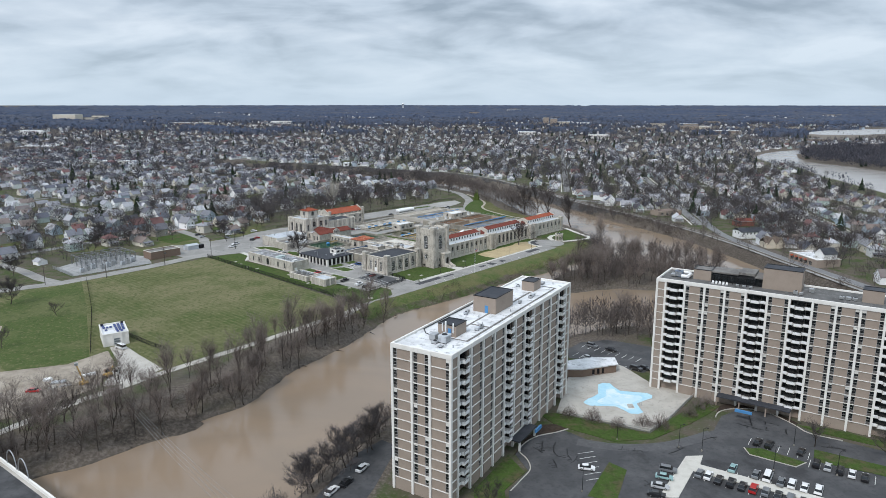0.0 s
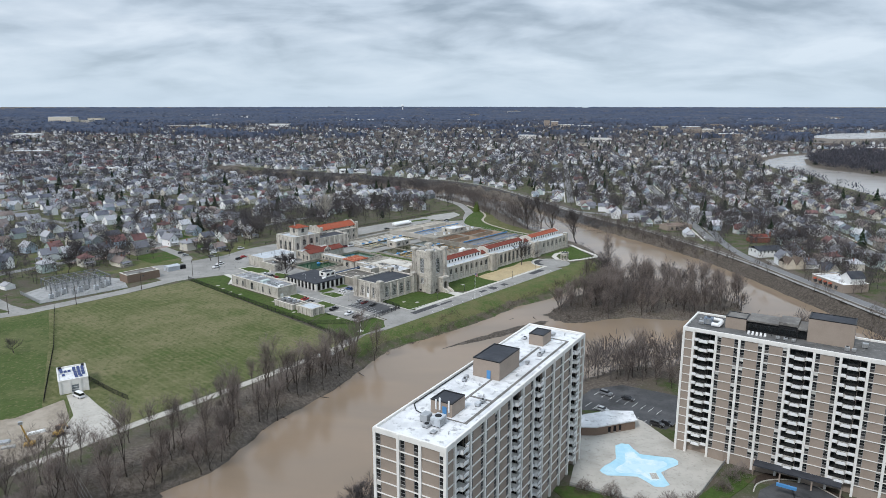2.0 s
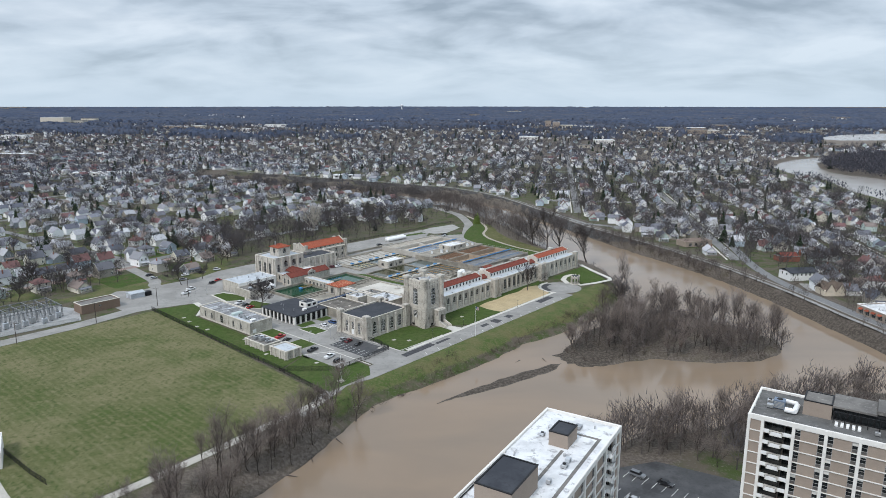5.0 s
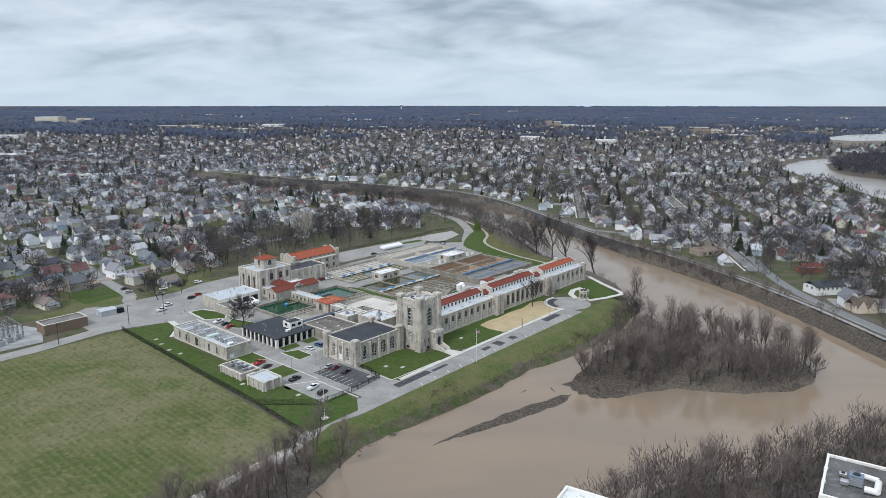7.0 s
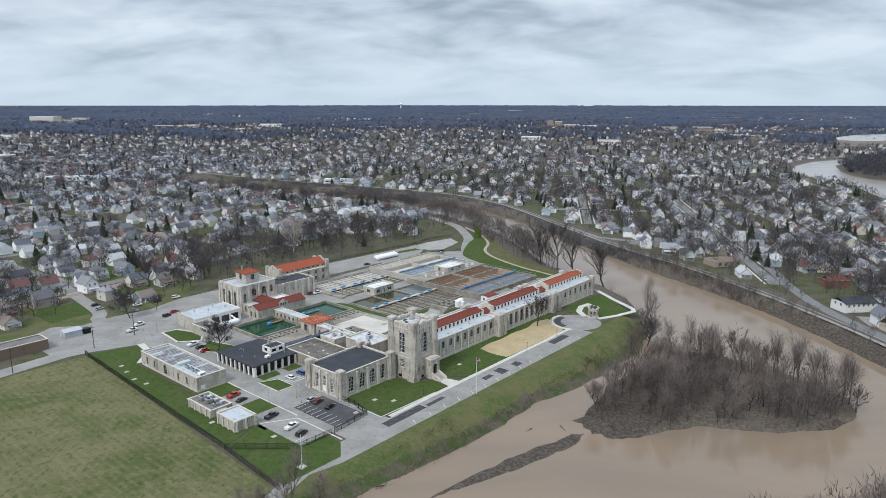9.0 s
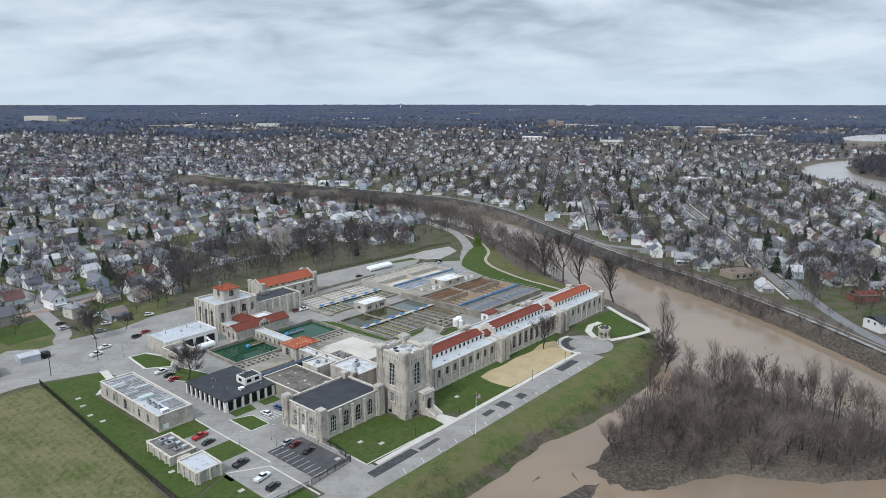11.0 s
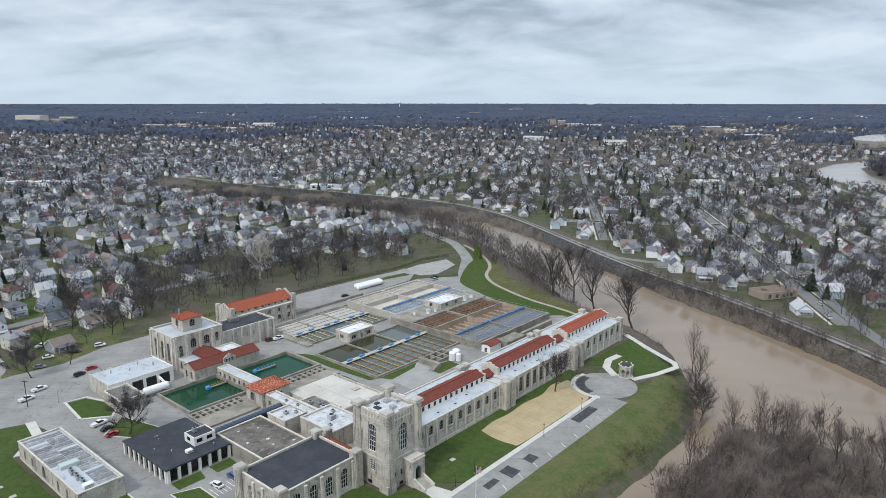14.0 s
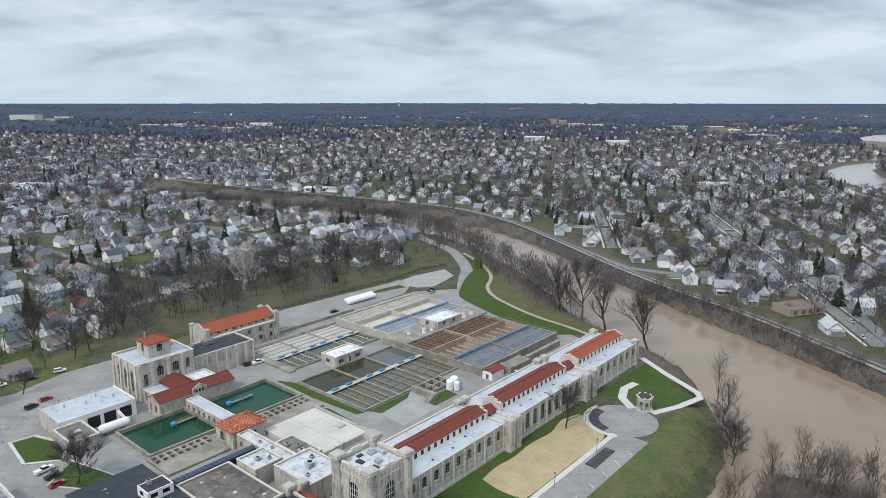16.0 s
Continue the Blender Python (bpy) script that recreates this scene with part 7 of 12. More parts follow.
def balcony_mesh(w):
    """A balcony in its recess: slab, sliding door behind, and a rail with white panels."""
    s = Shape()
    s.box(0, -0.12, 0, w, 1.7, 0.18, 0)
    s.box(w * 0.24, -1.05, 0, w * 0.68, -0.121, 0.18, 0)
    s.box(0.1, 1.55, 0.18, w - 0.1, 1.62, 2.5, 1)
    s.box(w * 0.72, 0.5, 0.18, w * 0.75, 0.6, 2.7, 4)
    s.box(w * 0.73, 0.23, 0.18, w * 0.75, 1.56, 2.5, 3)
    for a, b, y in ((0.0, 0.2, -0.14), (0.28, 0.64, -1.07), (0.72, 0.98, -0.14)):
        s.box(w * a, y - 0.06, 0.22, w * b, y, 1.0, 2)
    for a, b, y in ((0.0, 0.24, -0.14), (0.24, 0.68, -1.07), (0.68, 1.0, -0.14)):
        s.box(w * a, y, 1.02, w * b, y + 0.05, 1.07, 3)
        for k in range(6):
            x = w * (a + (b - a) * k / 5)
            s.box(x - 0.02, y + 0.005, 0.18, x + 0.02, y + 0.04, 1.02, 3)
    for x in (w * 0.24, w * 0.68):
        s.box(x - 0.03, -1.06, 0.22, x + 0.03, -0.21, 1.0, 2)
    return s.mesh("balcony", [WHITE_CONC, GLASS, WHITE_METAL, BLACK, BRICK_TAN])


def window_strip(drop):
    """A tall window over a dark panel, with a pale shade let down by drop."""
    s = Shape()
    s.box(0, 0.12, 0.0, 1.15, 0.2, 0.7, 2)
    s.box(0, 0.1, 0.7, 1.15, 0.16, 2.45, 1)
    for x in (0.0, 1.07):
        s.box(x, 0.04, 0, x + 0.08, 0.14, 2.5, 0)
    s.box(0.08, 0.05, 0.68, 1.07, 0.14, 0.77, 0)
    s.box(0.08, 0.05, 2.42, 1.07, 0.14, 2.5, 0)
    s.box(0.08, 0.06, 1.5, 1.07, 0.13, 1.56, 0)
    if drop:
        s.box(0.09, 0.085, 2.42 - drop, 1.06, 0.097, 2.418, 3)
    return s.mesh("window", [WINDOW_TRIM, GLASS, SILL_PANEL, SHADE])


WINDOW_TRIM = surface("pale_window_trim", (0.33, 0.32, 0.31), 0.5, spots=((1.0, (0.38, 0.37, 0.35), 0.5, 0.75, 0.6),))
SILL_PANEL = surface("dark_sill_panel", (0.1, 0.095, 0.09), 0.6, spots=((1.5, (0.06, 0.058, 0.056), 0.5, 0.75, 0.6),), random=0.3)
SHADE = surface("window_shade", (0.6, 0.585, 0.55), 0.8, random=0.25)


def apartment_tower(x, y, turn, wide, narrow, label, roof_mat, roof_label):
    o = thing("apartment_tower", label, "apartment building", x, y, 0, turn)
    deep, top = 17.6, BASE_H + STOREY * FLOORS
    length = 2 * narrow + 11 * wide
    edges = [0.0]
    for c in BAYS:
        edges.append(edges[-1] + (narrow if c == "N" else wide))
    # plan outline with notches for balconies and window strips
    line = []
    wins, bals = [], []
    for c, x0, x1 in zip(BAYS, edges, edges[1:]):
        if c == "B":
            line += [(x0 + 0.3, 0.3), (x0 + 0.3, 2.0), (x1 - 0.3, 2.0), (x1 - 0.3, 0.3)]
            bals.append((x0 + 0.3, x1 - 0.3))
        elif c == "W":
            for a in (x0 + 0.3, x1 - 1.45):
                line += [(a, 0.3), (a, 0.5), (a + 1.15, 0.5), (a + 1.15, 0.3)]
                wins.append(a)
    outline = [(0.3, 0.3)] + line + [(length - 0.3, 0.3), (length - 0.3, deep - 0.3), (0.3, deep - 0.3)]
    walls = Shape()
    n = len(outline)
    for (xa, ya), (xb, yb) in zip(outline, outline[1:] + outline[:1]):
        walls.add([(xa, ya, 0), (xb, yb, 0), (xb, yb, top), (xa, ya, top)], [(0, 1, 2, 3)])
    part("brick_wall", walls, BRICK_TAN, o, "tan brick walls")
    bm, wms, rnd = balcony_mesh(wide - 0.6), [window_strip(q) for q in (0, 0, 0, 0.4, 0.85, 0)], random.Random(int(x))
    for f in range(FLOORS):
        z = BASE_H + STOREY * f
        for a in wins:
            placed(part("window", rnd.choice(wms), None, o), a, 0.3, z + 0.16)
        for a, b in bals:
            placed(part("balcony", bm, None, o), a, 0.3, z)
    # end wall windows
    for f in range(FLOORS):
        z = BASE_H + STOREY * f
        for b in (1.35, 7.35, 10.65, 16.75):
            placed(part("window", rnd.choice(wms), None, o), 0.14, b + 0.3, z + 0.16, -90)
    pil = Shape().slab(-0.32, -0.32, 0, 0.32, 0.38, top + 1.0, 0.05).mesh("pilaster", [WHITE_CONC])
    for a in edges:
        placed(part("pilaster", pil, None, o), min(max(a, 0.3), length - 0.3), 0.25)
        placed(part("pilaster", pil, None, o), min(max(a, 0.3), length - 0.3), deep - 0.25, 0, 180)
    for b in (6.1, 11.4):
        placed(part("pilaster", pil, None, o), 0.25, b, 0, -90)
        placed(part("pilaster", pil, None, o), length - 0.25, b, 0, 90)
    ring = Shape()
    runs = []
    for c, x0, x1 in zip(BAYS, edges, edges[1:]):
        if c != "B":
            runs.append((x0, x1))
    for x0, x1 in runs:
        ring.box(x0 + 0.3, 0.06, -0.09, x1 - 0.3, 0.29, 0.09)
    ring.box(0.4, deep - 0.29, -0.09, length - 0.4, deep - 0.06, 0.09)
    ring.box(0.06, 0.4, -0.09, 0.29, deep - 0.4, 0.09).box(length - 0.29, 0.4, -0.09, length - 0.06, deep - 0.4, 0.09)
    rm = ring.mesh("floor_edge", [WHITE_CONC])
    for f in range(FLOORS + 1):
        placed(part("floor_edge", rm, None, o), 0, 0, BASE_H + STOREY * f)
    band = Shape()
    for a in ((0, 0.02, length, 0.5), (0, deep - 0.5, length, deep - 0.02), (0.02, 0.5, 0.5, deep - 0.5), (length - 0.5, 0.5, length - 0.02, deep - 0.5)):
        band.slab(a[0], a[1], top + 0.1, a[2], a[3], top + 1.15, 0.06)
    part("parapet", band, WHITE_CONC, o)
    part("roof", Shape().box(0.48, 0.48, top - 0.3, length - 0.48, deep - 0.48, top + 0.6), roof_mat, o, roof_label)
    return o, top + 0.6


def on_tower(x, y, turn, a, b):
    c, s = math.cos(radians(turn)), math.sin(radians(turn))
    return x + a * c - b * s, y + a * s + b * c


def penthouse(parent, x0, y0, x1, y1, z, h, cap, label):
    part("penthouse", Shape().box(x0, y0, z, x1, y1, z + h), BRICK_TAN, parent, label)
    part("penthouse_roof", Shape().box(x0 + 0.25, y0 + 0.25, z + h + 0.002, x1 - 0.25, y1 - 0.25, z + h + 0.06), cap, parent)
    t = Shape()
    for a in ((x0 - 0.06, y0 - 0.06, x1 + 0.06, y0 + 0.25), (x0 - 0.06, y1 - 0.25, x1 + 0.06, y1 + 0.06), (x0 - 0.06, y0 + 0.25, x0 + 0.25, y1 - 0.25), (x1 - 0.25, y0 + 0.25, x1 + 0.06, y1 - 0.25)):
        t.box(a[0], a[1], z + h + 0.004, a[2], a[3], z + h + 0.22)
    part("penthouse_coping", t, BLACK, parent)


def tower_west():
    x, y, t = -3.8, 152.0, 60.6
    o, z = apartment_tower(x, y, t, 6.45, 3.66, "fourteen-storey tan brick apartment tower with white piers and white roof", ROOF_WHITE, "stained white membrane roof")
    penthouse(o, 35.3, 6.2, 46.6, 13.4, z, 4.6, ROOF_DARK, "square tan brick penthouse")
    penthouse(o, 12.6, 6.1, 18.2, 11.4, z, 3.0, ROOF_DARK, "small tan brick penthouse")
    penthouse(o, 62.9, 6.6, 68.4, 10.8, z, 3.0, ROOF_DARK, "small tan brick penthouse")
    s = Shape()
    s.box(12, 2.0, z + 0.003, 70, 2.7, z + 0.05).box(24, 2.7, z + 0.003, 24.7, 8, z + 0.05).box(46.7, 7, z + 0.003, 62, 7.7, z + 0.05).box(70, 2.0, z + 0.003, 70.7, 10, z + 0.05)
    s.box(18.3, 8, z + 0.003, 35.2, 8.6, z + 0.05).box(11.6, 2.0, z + 0.003, 12.0, 9, z + 0.05)
    part("roof_walk", s, ROOF_STONE, o, "grey walkway pads")
    part("cable_tray", Shape().tube((14, 16.7, z + 0.2), (44, 16.7, z + 0.2), 0.12, 0.12, 6).tube((14, 16.7, z + 0.2), (11.5, 14.5, z + 0.2), 0.12, 0.12, 6).tube((11.5, 14.5, z + 0.2), (10, 10.4, z + 0.2), 0.12, 0.12, 6), BLACK, o)
    part("roof_door", Shape().box(12.48, 7.4, z + 0.1, 12.59, 8.4, z + 2.2).box(35.18, 8.6, z + 0.1, 35.29, 9.6, z + 2.2), BLUE_PAINT, o, "pale blue roof doors")
    units = ((8.6, 7.0, 2.8, 2.0), (8.8, 10.2, 2.2, 1.7), (6.6, 8.6, 1.8, 0.7), (20.7, 4.2, 1.3, 0.9), (22.6, 4.0, 1.2, 0.9), (33, 14.0, 1.1, 0.8), (31, 13.4, 1.2, 0.8), (49, 5.0, 1.0, 1.0), (56, 4.6, 1.4, 0.8), (58.4, 4.8, 1.2, 0.9), (70, 11, 1.4, 0.7), (73, 8, 1.7, 0.8), (66, 13.5, 1.2, 0.7), (5, 6.0, 1.4, 0.4))
    for k, (a, b, w, h) in enumerate(units):
        roof_unit("roof_unit", "grey ventilation unit on a white apartment roof", "air conditioner", *on_tower(x, y, t, a, b), z, w, w * 0.8, h, t, STEEL if k % 3 else ROOF_GREY, k % 2)
    for k in range(16):
        a, b = 6 + (k * 4.9) % 70, 3 + (k * 3.7) % 12.5
        if not any(p < a < q and r < b < u for p, q, r, u in ((34, 48, 5, 14), (11, 20, 5, 12), (61, 70, 5, 12))):
            vent_pipe(*on_tower(x, y, t, a, b), z, 0.6, 0.14)
    ant = Shape().box(12.3, 6.6, z + 1.2, 12.55, 6.9, z + 3.8).box(12.3, 8.8, z + 1.2, 12.55, 9.2, z + 4.0).box(12.3, 9.8, z + 1.2, 12.55, 10.1, z + 3.4)
    part("antenna_panel", ant, WHITE_METAL, o, "white antenna panels")
    masts = Shape()
    for a, b, h in ((48, 14.5, 4), (50.5, 14.8, 3.4), (36, 15.2, 2.6)):
        masts.tube((a, b, z), (a, b, z + h), 0.05, 0.04, 5)
    part("mast", masts, STEEL, o)
    part("canopy", Shape().slab(33.5, -3.2, 3.0, 45.5, 0.0, 3.4, 0.08), ROOF_DARK, o)
    posts = Shape().box(-0.25, -0.25, 0, 0.25, 0.25, 3.2).mesh("canopy_post", [WHITE_CONC])
    for a in (34.2, 44.8):
        placed(part("canopy_post", posts, None, o), a, -2.8)
    part("awning", Shape().box(43, -4.2, 2.2, 47, -3.64, 3.2), BLUE_PAINT, o, "blue entrance awning")


def tower_east():
    x, y, t = 64.9, 227.3, -31.6
    o, z = apartment_tower(x, y, t, 6.32, 3.15, "fourteen-storey tan brick apartment tower with white piers and dark roof", surface("dark_gravel_roof", (0.13, 0.128, 0.124), 0.95, spots=((0.2, (0.075, 0.074, 0.072), 0.44, 0.62, 0.8), (0.9, (0.24, 0.235, 0.225), 0.55, 0.7, 0.7))), "dark weathered gravel roof")
    penthouse(o, 32.0, 7.2, 43.3, 14, z, 6.7, ROOF_DARK, "large tan brick penthouse")
    penthouse(o, 59.8, 6.8, 65.4, 12, z, 3.8, ROOF_DARK, "small tan brick penthouse")
    penthouse(o, 10.3, 7.4, 16, 13.6, z, 3.4, ROOF_STONE, "low tan brick penthouse")
    part("club_room", Shape().box(16.3, 8.4, z, 31.9, 15, z + 3.0), PAINTED_GLOOM, o, "dark glazed roof room")
    g = window_mesh(2.4, 2.3, 0, 2, 1, BLACK, GLASS)
    for k in range(6):
        placed(part("club_window", g, None, o), 16.6 + 2.55 * k, 8.3, z + 0.2)
    part("club_roof", Shape().slab(16.06, 7.5, z + 3.02, 24.5, 15.4, z + 3.5, 0.08).slab(24.51, 8.0, z + 3.3, 29.5, 15.4, z + 4.2, 0.08).slab(29.51, 7.0, z + 2.9, 31.95, 15.4, z + 3.3, 0.08), ROOF_STONE, o)
    pergola = Shape()
    for k in range(7):
        a = 16.4 + 2.2 * k
        pergola.box(a, 6.3, z, a + 0.14, 6.44, z + 2.6)
    pergola.box(16.2, 6.25, z + 2.61, 30, 6.5, z + 2.75).box(16.2, 6.3, z + 1.0, 30, 6.4, z + 1.08)
    part("pergola", pergola, BLACK, o, "dark steel frame before the roof room")
    chairs = Shape()
    for k in range(5):
        a = 16.9 + 1.1 * k
        chairs.box(a, 4.6, z, a + 0.6, 5.3, z + 0.42).box(a, 5.2, z + 0.43, a + 0.6, 5.3, z + 0.9)
    part("roof_seat", chairs, WHITE_METAL, o, "white seats on the roof terrace")
    duct = Shape().tube((6.8, 5.6, z + 0.9), (8.8, 5.6, z + 0.9), 0.6, 0.6, 10).tube((8.8, 5.6, z + 0.9), (9.0, 9.6, z + 0.9), 0.6, 0.6, 10).tube((6.0, 10.2, z + 1.2), (9.0, 9.8, z + 1.2), 0.5, 0.5, 10)
    part("duct", duct, WHITE_METAL, o)
    for k, (a, b, w, h) in enumerate(((5.4, 8.0, 2.4, 2.2), (3.6, 7.0, 1.4, 1.0), (3.2, 10.2, 1.3, 0.8), (25, 4.4, 1.0, 0.9), (27, 4.4, 1.0, 0.9), (29, 4.4, 1.0, 0.9), (54.5, 6.8, 1.3, 1.0), (56.3, 7.0, 1.3, 1.0), (58, 7.1, 1.2, 0.9), (46, 10, 1.4, 1.4), (42, 4.6, 1.2, 1.3), (43.6, 4.8, 1.0, 1.0))):
        roof_unit("roof_unit", "grey ventilation unit on a dark apartment roof", "air conditioner", *on_tower(x, y, t, a, b), z, w, w * 0.8, h, t, STEEL if k else surface("blue_grey_metal", (0.16, 0.2, 0.26), 0.5, spots=((0.8, (0.1, 0.13, 0.18), 0.5, 0.7, 0.6),)), k % 2)
    part("canopy", Shape().slab(23, -3.4, 3.3, 45, 0.0, 3.75, 0.08), ROOF_DARK, o)
    posts = Shape().box(-0.2, -0.2, 0, 0.2, 0.2, 3.3).mesh("canopy_post", [BRICK_TAN])
    for a in (23, 30, 38, 45):
        placed(part("canopy_post", posts, None, o), a, -2.7)
    part("awning", Shape().box(30, -10.2, 2.7, 35, -9.54, 3.5), BLUE_PAINT, o, "blue entrance awning")


tower_west(), tower_east()

# grounds of the towers
setting("parking_lot", flat([(11, 150), (11, 160), (17, 170), (14, 179), (18, 189), (23, 194), (30, 194), (38, 186), (46, 185), (58, 186), (67, 191), (76, 195), (82, 205), (88, 209), (97, 209), (103, 199),
                             (106, 193), (122, 183), (160, 158), (170, 90), (60, 60), (5, 90), (-10, 120), (2, 140)], 0.06), ASPHALT, "dark patched asphalt drive and parking lot", "parking lot")
setting("parking_lot_rear", flat([(41, 254), (40, 262), (48, 272), (60, 276), (84, 264), (76, 250), (66, 240), (57, 247), (52, 253)], 0.06), ASPHALT, "dark asphalt parking lot by the river", "parking lot")
setting("parking_lot_side", flat([(-40, 150), (-31, 178), (-25, 186), (-20, 182), (-24, 160), (-30, 140)], 0.06), ASPHALT, "narrow asphalt lot by the river", "parking lot")
for name, pts, label in (
        ("lawn_pool", [(24, 204), (28, 197), (36, 192), (44, 187), (56, 189), (70, 199), (78, 206), (84, 212), (79, 216), (64, 201), (56, 192), (42, 199), (29, 205.5)], "green lawn with shrubs below the pool terrace"),
        ("lawn_west_tower", [(2, 140), (10, 152), (10, 160), (16, 169), (12, 178), (2, 160)], "green lawn beside the tower"),
        ("lawn_lot", [(31, 158), (40, 175), (44, 171), (38, 156)], "green island in the parking lot"),
        ("lawn_lot_east", [(81, 184.5), (86, 184), (95, 176.5), (91, 174), (81, 180.5)], "green island with pale kerb in the parking lot"),
        ("lawn_drive", [(97.5, 177.5), (101, 184), (118, 174), (130, 166), (126, 162), (110, 171.5)], "green strip beside the drive"),
        ("lawn_east_tower", [(104, 199), (107, 195), (123, 185), (136, 176), (138, 180), (112, 197)], "green strip before the tower")):
    setting(name, flat(pts, 0.16), WORN_LAWN, label, "lawn")
setting("walkway", flat([(62.5, 179), (67.5, 179.5), (65, 174.5), (92, 158.5), (89.5, 156), (62, 171), (54, 158), (49, 158), (58, 172)], 0.17), SIDEWALK, "pale concrete walkway across the parking lot", "sidewalk")
setting("pool_deck", flat([(29.5, 206), (37, 233), (41, 246), (52, 252), (60, 246), (66, 231), (78, 220.5), (65, 203), (56, 193.5), (42, 200.5)], 0.22), PALE_CONCRETE, "wide pale concrete terrace round the swimming pool", "terrace")


def swimming_pool():
    o = thing("swimming_pool", "empty star-shaped pool with pale blue floor", "swimming pool", 0, 0, 0, 0)
    pts = curve_line([(39.4, 213.6), (41.6, 216.6), (45.6, 220.5), (47.2, 228.6), (51.6, 229.6), (53.6, 223.4), (62.8, 221.6), (63.2, 217.4), (57.0, 213.0), (57.6, 206.4), (53, 205.4), (49.6, 210.4), (41.2, 210.8), (39.4, 213.6)], 2)[:-1]
    n = len(pts)
    cx, cy = sum(p[0] for p in pts) / n, sum(p[1] for p in pts) / n
    s = Shape()
    s.add([(x, y, 0.24) for x, y in pts], [tuple(range(n))])
    part("pool_floor", s, POOL_BLUE, o)
    rim = Shape()
    outer = [(cx + (x - cx) * 1.035, cy + (y - cy) * 1.035) for x, y in pts]
    for i in range(n):
        j = (i + 1) % n
        rim.add([(*pts[i], 0.3), (*pts[j], 0.3), (*outer[j], 0.3), (*outer[i], 0.3), (*pts[i], 0.2), (*pts[j], 0.2), (*outer[j], 0.2), (*outer[i], 0.2)], [(0, 1, 2, 3), (0, 4, 5, 1), (3, 2, 6, 7)])
    part("coping", rim, PALE_CONCRETE, o)
    basin = Shape().add([(x, y, 0.25) for x, y in [(cx + (x - cx) * 0.66 + 0.6, cy + (y - cy) * 0.66 - 0.5) for x, y in pts]], [tuple(range(n))])
    part("basin_floor", basin, surface("bleached_pool_floor", (0.53, 0.7, 0.77), 0.5, spots=((0.16, (0.68, 0.77, 0.79), 0.48, 0.56, 0.8), (0.5, (0.42, 0.63, 0.72), 0.5, 0.62, 0.7))), o, "bleached pale pool floor")
    steps_ = Shape()
    for k in range(4):
        steps_.box(55.0 - 0.5 * k, 209.4, 0.24, 55.4 - 0.5 * k, 212.4, 0.42 - 0.03 * k)
    part("pool_steps", steps_, PALE_CONCRETE, o)
    part("ladder", Shape().tube((57.5, 211.5, 0.2), (57.5, 211.5, 1.4), 0.06, 0.06, 5).tube((58.2, 211.5, 0.2), (58.2, 211.5, 1.4), 0.06, 0.06, 5).tube((57.5, 211.5, 1.4), (58.2, 211.5, 1.4), 0.06, 0.06, 5), STEEL, o)


def bath_house():
    o = thing("bath_house", "low brick bath house with white flat roof", "bath house", 37.2, 235, 0.2, 13)
    pts = [(0, 0), (5, -1.2), (19.4, 0.6), (21, 6.5), (14, 8.2), (6, 7.4), (1.0, 6.4)]
    walls = Shape()
    for p, q in zip(pts, pts[1:] + pts[:1]):
        w = math.dist(p, q)
        holes = [(w * 0.30, 1.2, 0.1, 2.3, 0), (w * 0.44, 1.2, 0.1, 2.3, 0), (w * 0.58, 1.0, 0.1, 2.3, 0)] if w > 12 else ()
        part("wall", Shape().wall(p, q, 0, 2.9, 0.3, holes), surface("brown_brick", (0.2, 0.145, 0.11), 0.9, spots=((1.0, (0.15, 0.1, 0.08), 0.5, 0.7, 0.6),)) if p == pts[0] else bpy.data.materials["brown_brick"], o)
    part("interior", Shape().prism([(10 + (x - 10) * 0.9, 3.4 + (y - 3.4) * 0.84) for x, y in pts], 0.1, 2.7), PAINTED_GLOOM, o)
    part("roof", Shape().prism([(10 + (x - 10) * 1.06, 3.4 + (y - 3.4) * 1.1) for x, y in pts], 2.902, 3.3), ROOF_WHITE, o)


swimming_pool(), bath_house()

# ---------------------------------------------------------------- the town: streets and houses
def siding_material(name, colours, rough=0.75):
    """House paint that differs from house to house."""
    m = surface(name, (0.7, 0.7, 0.68), rough)
    nd, ln = m.node_tree.nodes, m.node_tree.links
    bsdf = nd["Principled BSDF"]
    info = nd.new("ShaderNodeObjectInfo")
    ramp = nd.new("ShaderNodeValToRGB")
    ramp.color_ramp.interpolation = "CONSTANT"
    e = ramp.color_ramp.elements
    while len(e) < len(colours):
        e.new(0.5)
    for i in range(len(colours)):
        e[i].position = i / len(colours)
    for i, c in enumerate(colours):
        e[i].color = (*c, 1)
    ln.new(info.outputs["Random"], ramp.inputs[0])
    geo = nd.new("ShaderNodeNewGeometry")
    t = nd.new("ShaderNodeTexNoise")
    t.inputs["Scale"].default_value, t.inputs["Detail"].default_value = 0.7, 5
    ln.new(geo.outputs["Position"], t.inputs["Vector"])
    r = nd.new("ShaderNodeMapRange")
    r.inputs["From Min"].default_value, r.inputs["From Max"].default_value = 0.3, 0.7
    r.inputs["To Min"].default_value, r.inputs["To Max"].default_value = 0.9, 1.04
    ln.new(t.outputs["Fac"], r.inputs["Value"])
    vm = nd.new("ShaderNodeVectorMath")
    vm.operation = "SCALE"
    ln.new(ramp.outputs[0], vm.inputs[0])
    ln.new(r.outputs[0], vm.inputs["Scale"])
    ln.new(vm.outputs[0], bsdf.inputs["Base Color"])
    return m


